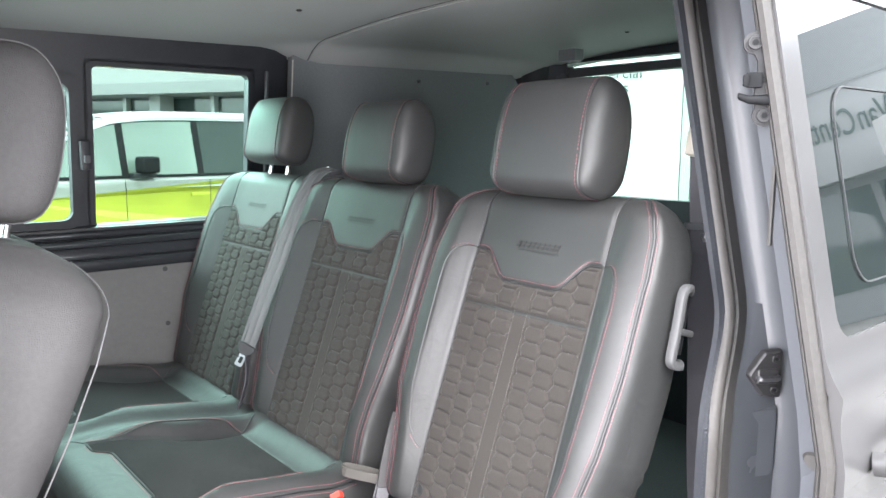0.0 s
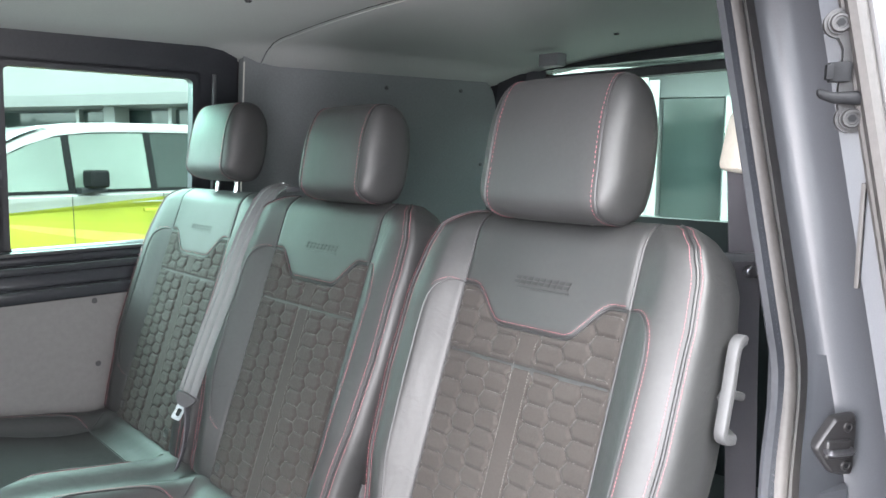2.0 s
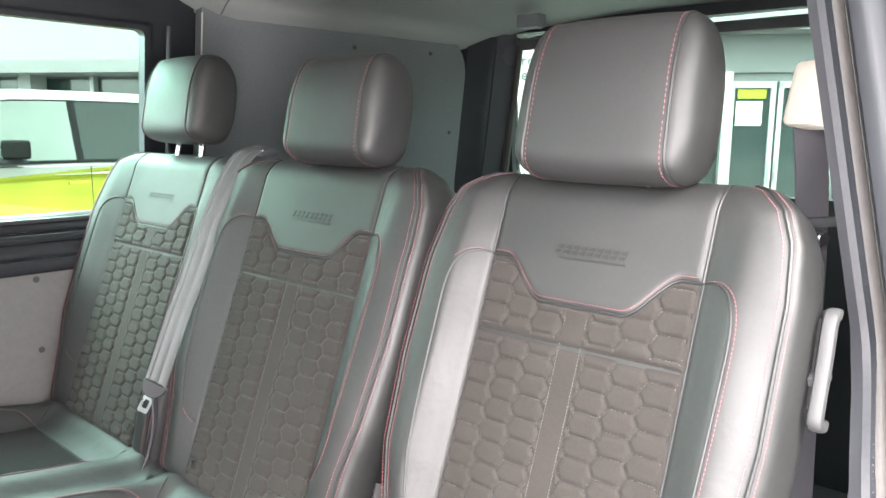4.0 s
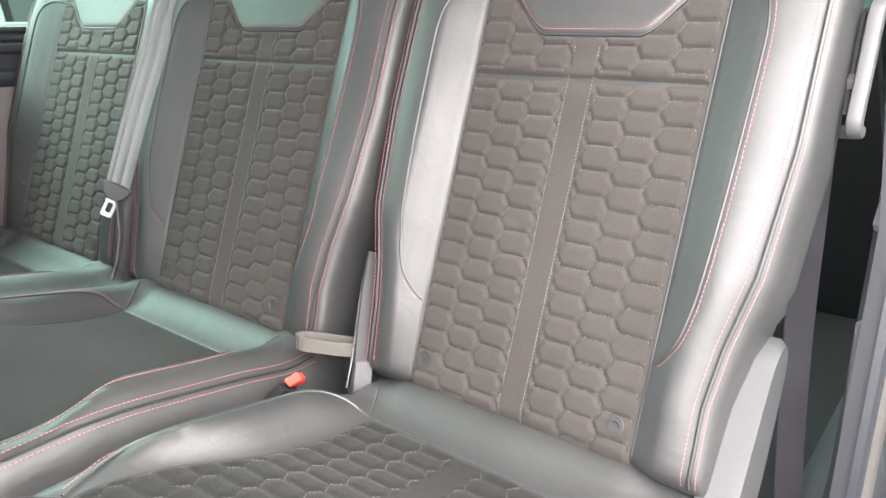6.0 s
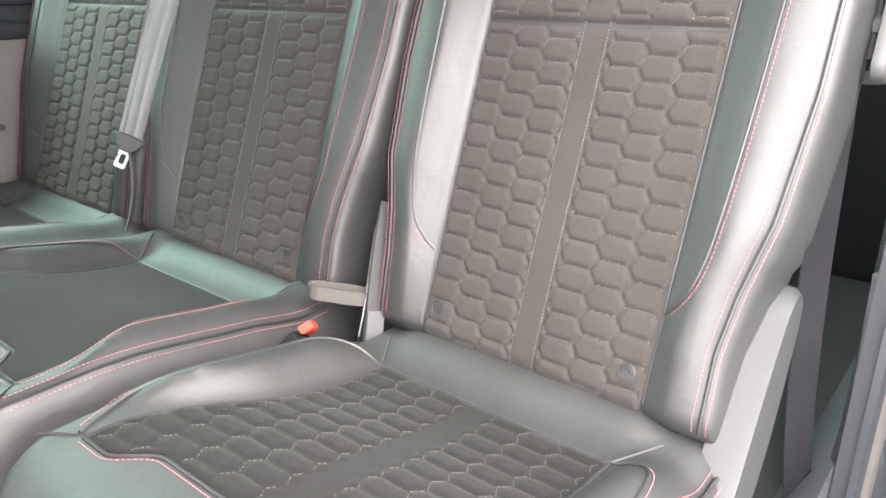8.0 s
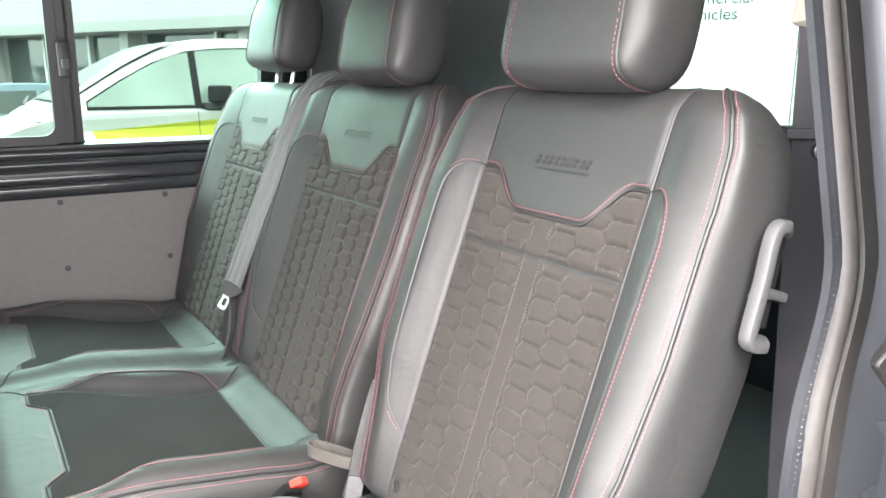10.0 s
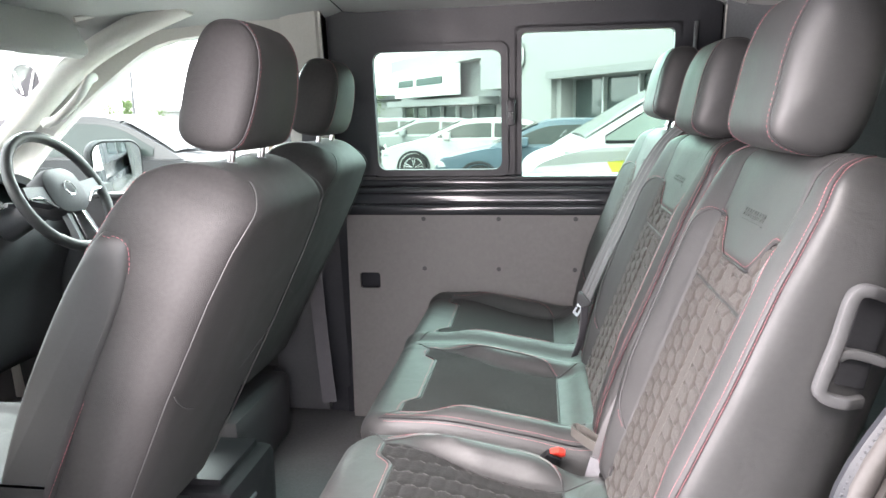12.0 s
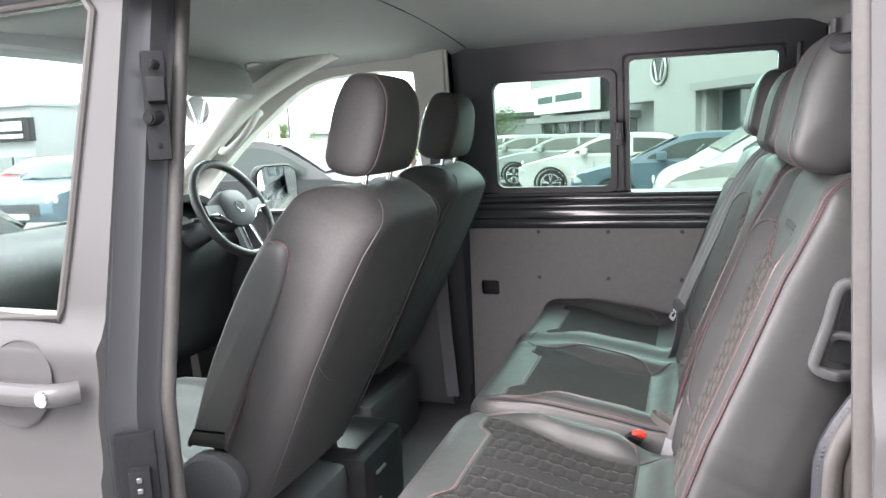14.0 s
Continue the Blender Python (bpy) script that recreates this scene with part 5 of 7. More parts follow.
# ---- front passenger door, closed ----
fd = thing("front_door", "closed grey front passenger door with a clear window", "door")
front_outer = [(-0.832, 0.45), (-0.832, 1.32), (-0.822, 1.93), (-1.55, 1.90), (-1.95, 1.42), (-1.98, 0.45)]
front_hole = [(-0.918, 1.362), (-0.905, 1.50), (-0.880, 1.84), (-0.90, 1.865), (-1.50, 1.85), (-1.86, 1.44), (-1.88, 1.372)]
part("door_skin", plate_bm(front_outer, [front_hole], 0.045, lambda x, y, z: (x, lean(z) + crease(z) + 0.006 + y, z), 60), PAINT, fd, "grey painted door skin")
pane = part("pane", plate_bm(grown(front_hole, 0.004), (), 0.004, lambda x, y, z: (x, lean(z) + 0.018 + y, z), 6), GLASS_CLEAR, fd, "clear door glass")
pane.visible_shadow = False
seal_path = [(a[0] + (b[0] - a[0]) * t, a[1] + (b[1] - a[1]) * t) for a, b in zip(front_hole, front_hole[1:] + front_hole[:1]) for t in np.linspace(0, 1, 8, endpoint=False)]
tube("window_seal", [(x, lean(z) + 0.004, z) for x, z in seal_path], 0.007, RUBBER, fd, "black window seal", closed=True)
cup = [(-0.985 + 0.066 * math.cos(a), 1.262 + 0.066 * math.sin(a)) for a in np.linspace(0, 2 * math.pi, 32, endpoint=False)]
part("handle_recess", plate_bm(cup, (), 0.004, lambda x, y, z: (x, lean(z) - 0.008 + 0.04 * max(0, 1 - ((x + 0.985) / 0.066) ** 2 - ((z - 1.262) / 0.066) ** 2) + y * 0.2, z)), PAINT, fd, "round handle recess")
ring_r = [(-0.985 + 0.068 * math.cos(a), lean(1.26 + 0.068 * math.sin(a)) - 0.008, 1.262 + 0.068 * math.sin(a)) for a in np.linspace(0, 2 * math.pi, 40, endpoint=False)]
tube("recess_rim", ring_r, 0.0012, PAINT, fd, closed=True, sides=6)
hl = spline([(-1.075, lean(1.25) - 0.03, 1.262), (-1.045, lean(1.25) - 0.045, 1.262), (-0.935, lean(1.25) - 0.045, 1.262), (-0.877, lean(1.25) - 0.036, 1.262), (-0.855, lean(1.25) - 0.014, 1.262)], 6)
tube("outer_handle", hl, 0.0185, PAINT, fd, "grey painted pull handle", sides=12)
part("lock_cylinder", cyl_bm((-0.884, lean(1.25) - 0.060, 1.262), (-0.884, lean(1.25) - 0.03, 1.262), 0.0115, seg=18, bevel=0.002), CHROME, fd, "chrome lock cylinder")
part("door_card", plate_bm([(-0.87, 0.6), (-0.87, 1.32), (-1.9, 1.34), (-1.93, 0.6)], (), 0.05, lambda x, y, z: (x, lean(z) + 0.05 + y, z)), PLASTIC_DARK, fd, "dark inner door card")

# far front door, its window and mirror
dd = thing("driver_door", "closed driver door with a clear window and pale trim", "door")
drv_hole = list(spline([(-0.925, 1.38), (-0.922, 1.6), (-0.93, 1.82), (-0.96, 1.855), (-1.15, 1.862), (-1.36, 1.832), (-1.55, 1.72), (-1.74, 1.58), (-1.93, 1.40), (-1.9, 1.352), (-1.45, 1.345), (-0.95, 1.355)], 4, closed=True))
drv_hole = [(float(a), float(b)) for a, b in drv_hole]
part("door_frame", plate_bm([(-0.80, 0.5), (-0.80, 1.94), (-1.42, 1.94), (-1.60, 1.87), (-2.10, 1.46), (-2.15, 0.5)], [drv_hole], 0.06, lambda x, y, z: (x, far_lean(z) - 0.06 + y, z)), PILLAR_TRIM, dd, "pale grey window surround")
part("door_card", plate_bm([(-0.86, 0.56), (-0.86, 1.34), (-2.05, 1.345), (-2.05, 0.56)], (), 0.05, lambda x, y, z: (x, far_lean(z) - 0.12 + y, z)), PLASTIC_DARK, dd, "dark door card")
part("sill_strip", box_bm(-1.98, -0.86, far_lean(1.34) - 0.125, far_lean(1.34) - 0.06, 1.335, 1.352, 0.005), PLASTIC_GREY, dd)
pane = part("pane", plate_bm(grown(drv_hole, 0.005), (), 0.004, lambda x, y, z: (x, far_lean(z) - 0.03 + y, z)), GLASS_CLEAR, dd, "clear door glass")
pane.visible_shadow = False
grab = tube("grab_handle", spline([(-1.545, 1.610, 1.735), (-1.535, 1.565, 1.722), (-1.538, 1.535, 1.69), (-1.575, 1.525, 1.645), (-1.635, 1.530, 1.603), (-1.69, 1.555, 1.590), (-1.715, 1.60, 1.60)], 6), 0.0145, PILLAR_TRIM, dd, "pale grab handle on the pillar", sides=10)
mir = thing("wing_mirror", "large black wing mirror on the driver side", "mirror", (-1.72, 1.98, 1.40))
mo = rounded_rect(-0.105, 0.105, -0.125, 0.125, 0.055)
part("housing", moved(loft_bm([[(x * k, yy, z * k) for x, z in mo] for yy, k in ((0.0, 0.96), (-0.012, 1.0), (-0.05, 0.98), (-0.10, 0.78), (-0.115, 0.5))]), pose(0, 0, 0, 0, 0, -122)), BLACK_FIT, mir, "black mirror housing")
mi = rounded_rect(-0.094, 0.094, -0.113, 0.113, 0.046)
part("mirror_glass", moved(plate_bm(mi, (), 0.004), pose(0, 0, 0, 0, 0, -122) @ pose(0, 0.002, 0)), MIRROR, mir, "mirror glass")
part("arm", box_bm(-0.08, 0.0, -0.16, -0.04, -0.11, -0.03, 0.02), PLASTIC_DARK, mir)

# windscreen frame, dashboard, wheel
ws = thing("windscreen", "wide raked windscreen with pale pillars", "windscreen", kind="structure")
pane = part("pane", loft_bm([[(x + d * 0.6, y, z + d * 0.8) for x, y, z in ((-1.60, 0.28, 1.90), (-1.60, 1.58, 1.90), (-2.28, 1.68, 1.30), (-2.28, 0.18, 1.30))] for d in (0.0, 0.004)]), GLASS_CLEAR, ws, "clear windscreen glass", False)
pane.visible_shadow = False
for y0, y1 in ((1.60, 1.72), (0.25, 0.13)):
    p = spline([(-1.20, y0 - 0.01, 1.95), (-1.38, y0, 1.885), (-1.58, y0 + 0.01, 1.785), (-1.80, (y0 + y1) / 2, 1.635), (-2.06, y1, 1.45), (-2.28, y1, 1.29)], 6)
    tube("pillar_trim", p, 0.055, PILLAR_TRIM, ws, "pale grey windscreen pillar trim", sides=12, flat=0.7)
part("header", box_bm(-1.72, -1.56, 0.2, 1.66, 1.885, 1.925, 0.015), LINER, ws)
visor = thing("sun_visor", "grey sun visor folded against the roof", "sun visor", (-1.50, 1.27, 1.835))
vis = rounded_rect(-0.21, 0.22, -0.058, 0.075, 0.045)
part("flap", moved(loft_bm([[(d, a * k, b * k) for a, b in vis] for d, k in ((-0.016, 0.93), (-0.011, 1.0), (0.011, 1.0), (0.016, 0.93))]), pose(0, 0, 0, 0, -28, 0)), LINER, visor)
part("hinge", cyl_bm((0.0, 0.20, 0.06), (0.03, 0.26, 0.08), 0.008, seg=10), PILLAR_TRIM, visor)

dash = thing("dashboard", "dark moulded dashboard with an instrument hood", "dashboard")
dp = spline([(-2.25, 1.31), (-2.0, 1.33), (-1.82, 1.315), (-1.75, 1.27), (-1.74, 1.18), (-1.79, 1.05), (-1.84, 0.80), (-2.25, 0.80)], 5, closed=True)
part("top_pad", loft_bm([[(p[0], y, p[1]) for p in dp] for y in np.linspace(0.12, 1.68, 8)]), DASH_BLACK, dash)
hood = spline([(-0.02, 0.0), (0.0, 0.06), (0.08, 0.10), (0.2, 0.10), (0.3, 0.06), (0.34, 0.0)], 5)
part("instrument_hood", loft_bm([[(x, 1.24 + q[0], 1.34 + q[1]) for q in hood] + [(x, 1.24 + q[0] * 0.9 + 0.015, 1.33 + q[1] * 0.85) for q in hood[::-1]] for x in (-1.98, -1.82, -1.735)]), DASH_BLACK, dash, "curved instrument hood")
part("instrument_screen", moved(box_bm(-0.006, 0.006, -0.14, 0.14, -0.05, 0.05, 0.006), pose(-1.81, 1.40, 1.372, 0, -15, 0)), GLASS_DARK, dash, "dark instrument screen")
for k in range(2):
    tube("trim_line", spline([(-1.745, 1.02, 1.25 - 0.03 * k), (-1.735, 1.15, 1.285 - 0.03 * k), (-1.73, 1.24, 1.36 - 0.03 * k)], 6), 0.004, CHROME, dash, "thin bright trim line")

wheel = thing("steering_wheel", "black leather steering wheel with bright spoke edges", "steering wheel", (-1.555, 1.405, 1.385))
R = 0.19
wm = pose(0, 0, 0, 0, 62, 0)


def wp(x, y, z=0.0):
    return wm @ Vector((x, y, z))


rim_path = [wp(-R * math.cos(a) * (1.0 if math.cos(a) > -0.75 else 0.96), R * math.sin(a)) for a in np.linspace(0, 2 * math.pi, 56, endpoint=False)]
tube("rim", [tuple(p) for p in rim_path], 0.0165, LEATHER_SOFT, wheel, "black leather rim", closed=True, sides=12)
hub = [(0.078 * math.copysign(abs(math.cos(a)) ** 0.7, math.cos(a)), 0.088 * math.copysign(abs(math.sin(a)) ** 0.75, math.sin(a))) for a in np.linspace(0, 2 * math.pi, 32, endpoint=False)]
part("hub", loft_bm([[tuple(wp(x * k, y * k, z)) for x, y in hub] for z, k in ((-0.05, 0.9), (0.0, 1.0), (0.016, 0.93), (0.024, 0.7), (0.026, 0.3))]), DASH_BLACK, wheel, "black hub pad")
for sg in (-1, 1):
    sp_ = [(-0.02, sg * 0.06), (-0.028, sg * 0.165), (0.012, sg * 0.172), (0.045, sg * 0.07)]
    part("spoke", loft_bm([[tuple(wp(x, y, z)) for x, y in sp_] for z in (-0.014, 0.012)]), PLASTIC_DARK, wheel, "black side spoke with buttons")
    tube("spoke_trim", [tuple(wp(x, y, 0.015)) for x, y in spline([(0.05, sg * 0.075), (0.016, sg * 0.12), (0.012, sg * 0.168)], 5)], 0.0035, CHROME, wheel, "bright spoke trim", sides=6)
    lo = [(0.06, sg * 0.018), (0.06, sg * 0.045), (0.172, sg * 0.055), (0.176, sg * 0.03)]
    part("lower_spoke", loft_bm([[tuple(wp(x, y, z)) for x, y in lo] for z in (-0.012, 0.008)]), PLASTIC_DARK, wheel)
    tube("spoke_trim", [tuple(wp(x, y, 0.011)) for x, y in ((0.07, sg * 0.022), (0.165, sg * 0.034))], 0.003, CHROME, wheel, sides=6)
em = [tuple(wp(0.022 * math.cos(a), 0.022 * math.sin(a), 0.030)) for a in np.linspace(0, 2 * math.pi, 28, endpoint=False)]
tube("emblem_ring", em, 0.0022, CHROME, wheel, "plain bright emblem ring", closed=True, sides=6)
part("column", cyl_bm(tuple(wp(0, 0, -0.24)), tuple(wp(0, 0, -0.04)), 0.05, 0.045, 18), PLASTIC_DARK, wheel, "dark column shroud")
for sg in (-1, 1):
    part("stalk", cyl_bm(tuple(wp(0, sg * 0.05, -0.07)), tuple(wp(-0.01, sg * 0.17, -0.06)), 0.009, 0.007, 10), PLASTIC_DARK, wheel)

# ---- front seats, seen from behind ----
FRONT = Back(22.5, 0.70, [(0, 0.225), (0.2, 0.235), (0.5, 0.255), (0.75, 0.252), (0.86, 0.238), (0.93, 0.212), (0.97, 0.18), (1.0, 0.14)], 0.116, 0.055, 0.14, 0.42)


def front_seat(name, x, y, z, label):
    seat = thing(name, label, "seat", (x, y, z), "front seats")
    shell = FRONT.shell("backrest", FRONT_LEATHER_HAZED, seat, "black leather backrest")
    F = FRONT

    def back(yy, s, lift=0.0):
        return F.u * s + np.array([0, yy, 0]) - F.nv * (F.t(s) + 0.004 + lift)
    lines = []
    for sg in (-1, 1):
        ss = np.concatenate([np.linspace(0.02, 0.65, 40), 0.65 + 0.045 * np.sin(np.linspace(0.1, 1.5, 10))])
        pts = []
        for s in ss:
            m = -F.t(s) / 2
            pts.append(F.u * s + np.array([0, sg * (F.w(s) - 0.026), 0]) + F.nv * (m + F.k(s) * (-F.t(s) - m) - 0.0006))
        lines.append(tube_data(pts, 0.0011, 6))
    lines.append(tube_data([back(yy, 0.36 - 0.10 * (1 - (yy / 0.22) ** 2), 0.0) for yy in np.linspace(-0.215, 0.215, 40)], 0.0011, 6))
    vs, fs = merge(lines)
    raw("piping", vs, fs, SEAM_GREY, shell, "grey back seams")
    red = []
    for sg in (-1, 1):
        red.append([F.at(sg * (F.w(s) - 0.022), s, 0.001) for s in np.linspace(0.02, 0.66, 50)])
        red.append([F.at(sg * (F.w(s) - 0.036), s, 0.001) for s in np.linspace(0.02, 0.66, 50)])
    vs, fs = dashes(red, 0.0045, 0.0026, 0.0006)
    raw("stitching", vs, fs, THREAD_RED, shell, "red contrast stitching", smooth=False, kind="stuff")
    tip = F.u * 0.70
    headrest(seat, (tip[0] + 0.062, 0, tip[2] + 0.098), 0.268, 0.205, 0.118, 12, lift=0.01, rod_gap=0.13, taper=0.26, cover=FRONT_LEATHER_HAZED)
    body, at = cushion_body("cushion", [(0.0, 0.255)], seat, "black leather seat cushion")
    part("seat_base", box_bm(-0.46, 0.10, -0.22, 0.22, FLOOR_Z - z, -0.14, 0.05, 4), DASH_BLACK, seat, "black seat box")
    kn = [(0.075 * math.cos(a) + 0.02, 0.065 * math.sin(a) + 0.02) for a in np.linspace(0, 2 * math.pi, 28, endpoint=False)]
    for sg in (-1, 1):
        part("side_cover", loft_bm([[(px, sg * yy, pz) for px, pz in [(q[0] * k, q[1] * k) for q in kn]] for yy, k in ((0.235, 1.0), (0.262, 1.0), (0.27, 0.88))]), DASH_BLACK, seat, "dark recliner cover")
    return seat


ps = front_seat("front_seat", -0.94, 0.58, 0.905, "black leather front passenger seat seen from behind")
ds = front_seat("front_seat", -1.045, 1.40, 0.905, "black leather driver seat behind the steering wheel")
ar = spline([(-0.172, -0.245), (-0.165, -0.235), (-0.10, -0.07), (-0.02, 0.085), (0.045, 0.185), (0.075, 0.203), (0.108, 0.183), (0.090, 0.10), (0.01, -0.06), (-0.075, -0.235), (-0.085, -0.245)], 5, closed=True)
arm = part("side_bolster", moved(loft_bm([[(p[0] * k - 0.01 * (1 - k), d, p[1] * k) for p in ar] for d, k in ((-0.038, 0.80), (-0.034, 0.90), (-0.026, 0.96), (-0.012, 1.0), (0.03, 1.0), (0.05, 0.9))]), Matrix.Translation((0.135, -0.225, 0.335))), LEATHER_SOFT, ps, "black leather side bolster")
vs, fs = dashes([[(p[0] * 0.97 + 0.135 - off, -0.252, p[1] * 0.97 + 0.335) for p in ar[26:46]] for off in (0.0, 0.014)], 0.0045, 0.0030, 0.0005)
raw("stitching", vs, fs, THREAD_RED, arm, "red seam", smooth=False, kind="stuff")

# far middle pillar trim, belt and small cab fittings
tagged(part("pillar_right_middle", loft_bm([[(-0.765, far_lean(z) - 0.05, z), (-0.79, far_lean(z) - 0.075, z), (-0.86, far_lean(z) - 0.08, z), (-0.90, far_lean(z) - 0.05, z), (-0.90, far_lean(z) + 0.03, z), (-0.765, far_lean(z) + 0.03, z)] for z in np.linspace(0.54, 1.36, 12)]), TRIM_BLACK, label="black trim of the far middle pillar"), category="pillar", kind="structure")
tagged(part("pillar_right_middle_upper", loft_bm([[(-0.80, far_lean(z) - 0.05, z), (-0.815, far_lean(z) - 0.068, z), (-0.90, far_lean(z) - 0.068, z), (-0.93, far_lean(z) - 0.062, z), (-0.93, far_lean(z) + 0.03, z), (-0.80, far_lean(z) + 0.03, z)] for z in np.linspace(1.36, 1.94, 12)]), PILLAR_TRIM, label="pale upper trim of the far middle pillar"), category="pillar", kind="structure")
belt3 = thing("driver_belt", "dark belt hanging beside the far pillar", "seat belt")
strap("webbing", spline([(-0.85, 1.69, 1.72), (-0.87, 1.68, 1.3), (-0.85, 1.66, 0.95), (-0.82, 1.64, 0.64)], 8), 0.047, (1, 0.1, 0), WEBBING_DARK, belt3)
kit = thing("seat_side_pocket", "dark plastic box with bright clips between the front seats", "storage box", (-0.93, 0.93, FLOOR_Z))
part("body", box_bm(-0.16, 0.14, -0.14, 0.14, 0.0, 0.235, 0.05, 4), BLACK_FIT, kit)
part("lid", box_bm(-0.13, 0.10, -0.11, 0.11, 0.225, 0.25, 0.012), BLACK_FIT, kit)
for cy, cz in ((-0.05, 0.17), (-0.09, 0.09)):
    part("clip", box_bm(0.137, 0.145, cy - 0.03, cy + 0.03, cz - 0.004, cz + 0.004, 0.001), STEEL, kit, "bright metal clip")
tagged(part("bulkhead_front", box_bm(-2.32, -2.25, 0.08, 1.86, 0.45, 1.32, 0.02), PLASTIC_DARK, label="dark front wall below the windscreen"), category="wall", kind="structure")
tagged(part("bonnet", loft_bm([[(-2.25, y, 1.30), (-2.6, y, 1.22), (-2.95, y, 1.05), (-3.05, y, 0.8), (-2.95, y, 0.5), (-2.3, y, 0.5)] for y in (0.12, 0.5, 1.3, 1.75)]), PAINT, label="grey painted bonnet"), category="bonnet", kind="structure")


# ---- outside ----
g = bmesh.new()
bmesh.ops.create_grid(g, x_segments=40, y_segments=40, size=700)
tagged(part("ground", g, ASPHALT, label="pale grey paved forecourt"), category="ground", kind="structure")


def road_wheel(parent, x, y, r, w, side):
    wh = part("wheel", loft_bm([[(x + q * math.cos(a), y + dy, r + q * math.sin(a)) for a in np.linspace(0, 2 * math.pi, 28, endpoint=False)] for dy, q in ((-w / 2, r * 0.7), (-w / 2, r * 0.93), (-w / 3, r), (w / 3, r), (w / 2, r * 0.93), (w / 2, r * 0.7))]), TYRE, parent, "black tyre")
    sp = []
    for k in range(5):
        a = 2 * math.pi * k / 5 + 0.3
        for d in (-0.16, 0.16):
            p0 = (x + 0.10 * r * math.cos(a), y + side * w * 0.42, r + 0.10 * r * math.sin(a))
            p1 = (x + 0.70 * r * math.cos(a + d), y + side * w * 0.46, r + 0.70 * r * math.sin(a + d))
            sp.append(tube_data([p0, p1], 0.022, 5))
    ringp = [(x + 0.70 * r * math.cos(a), y + side * w * 0.47, r + 0.70 * r * math.sin(a)) for a in np.linspace(0, 2 * math.pi, 28, endpoint=False)]
    sp.append(tube_data(ringp, 0.018, 6, closed=True))
    sp.append(tube_data([(x, y + side * w * 0.30, r), (x, y + side * w * 0.46, r)], 0.055, 10))
    vs, fs = merge(sp)
    raw("rim", vs, fs, RIM, wh, "alloy rim")
    part("brake_disc", cyl_bm((x, y + side * w * 0.15, r), (x, y + side * w * 0.2, r), r * 0.6, seg=24), TRIM_BLACK, wh)


def car(name, label, at, heading, length, width, belt, lower, upper, paint, axle, wheel_r=0.33, two_tone=None, roof_paint=None, pillars=(0.3, 0.55, 0.8), tumble=0.16, lamp_z=0.68):
    """A parked car. lower: side outline of the body, nose at x = 0, tail at x = length; upper: outline of the cabin."""
    c = thing(name, label, "car", group="parked cars")
    c.matrix_world = pose(*at, 0, 0, heading)
    hw = width / 2
    low = [tuple(p) for p in spline(lower, 4)]
    z0 = 0.24
    st = [(-1.0, 0.985), (-0.97, 0.995), (-0.90, 1.0), (-0.6, 1.0), (0.0, 1.0), (0.6, 1.0), (0.90, 1.0), (0.97, 0.995), (1.0, 0.985)]
    n = len(low)
    rings = []
    cx = length / 2
    for f, k in st:
        ring = []
        for x, z in low:
            e = min(x, length - x) / length
            inset = 0.16 * math.exp(-e / 0.05)
            ring.append((cx + (x - cx) * (1 - 0.02 * abs(f) ** 4), f * hw * (1 - inset * abs(f) ** 3) , z - 0.03 * abs(f) ** 6 * (z > belt * 0.8)))
        ring += [(length - 0.15, f * hw * 0.96, z0), (0.15, f * hw * 0.96, z0)]
        rings.append(ring)
    if two_tone is None:
        part("body", loft_bm(rings), paint, c, "painted body")
    else:
        bm = loft_bm(rings)
        low_bm = bm.copy()
        zt = two_tone[1]
        for b, keep_low in ((bm, False), (low_bm, True)):
            bmesh.ops.bisect_plane(b, geom=b.verts[:] + b.edges[:] + b.faces[:], plane_co=(0, 0, zt), plane_no=(-0.072, 0, 0.9974), clear_inner=not keep_low, clear_outer=keep_low)
        nose_bm = low_bm.copy()
        for b, keep_nose in ((low_bm, False), (nose_bm, True)):
            bmesh.ops.bisect_plane(b, geom=b.verts[:] + b.edges[:] + b.faces[:], plane_co=(0.95, 0, 0.9), plane_no=(1, 0, 0.5), clear_inner=not keep_nose, clear_outer=keep_nose)
        for b in (bm, low_bm, nose_bm):
            bmesh.ops.holes_fill(b, edges=b.edges[:], sides=0)
        part("nose", nose_bm, paint, c, "white nose panel", False)
        part("body", bm, paint, c, "white upper body", False)
        part("lower_body", low_bm, two_tone[0], c, "bright yellow-green lower body", False)
    up = [tuple(p) for p in upper]
    ru = spline(up, 5)
    cab = []
    top = max(z for _, z in up)
    for f in (-1.0, -0.985, -0.9, -0.5, 0, 0.5, 0.9, 0.985, 1.0):
        ring = []
        for x, z in ru:
            h = (z - belt) / (top - belt + 1e-6)
            ring.append((x, f * (hw * 0.955 - tumble * max(h, 0)), z - 0.05 * abs(f) ** 8 * max(h, 0)))
        cab.append(ring)
    part("cabin", loft_bm(cab), paint, c, "painted cabin")
    pane_mat = GLASS_PALE if two_tone else CAR_GLASS
    rx, rz = ru[:, 0], ru[:, 1]

    def flank(sg, off):
        return lambda x, y, z: (x, sg * (hw * 0.955 - tumble * (z - belt) / (top - belt) + off) + 0.5 * y, z)

    def window_poly(x0, x1, low_z, inset):
        xs = [x for x in np.linspace(x0, x1, 14) if float(np.interp(x, rx, rz)) - inset > low_z + 0.02]
        return [(xs[0], low_z)] + [(x, float(np.interp(x, rx, rz)) - inset) for x in xs] + [(xs[-1], low_z)]
    splits = [rx[0] + 0.10] + [rx[0] + (rx[-1] - rx[0]) * f for f in pillars[1:-1]] + [rx[-1] - 0.22]
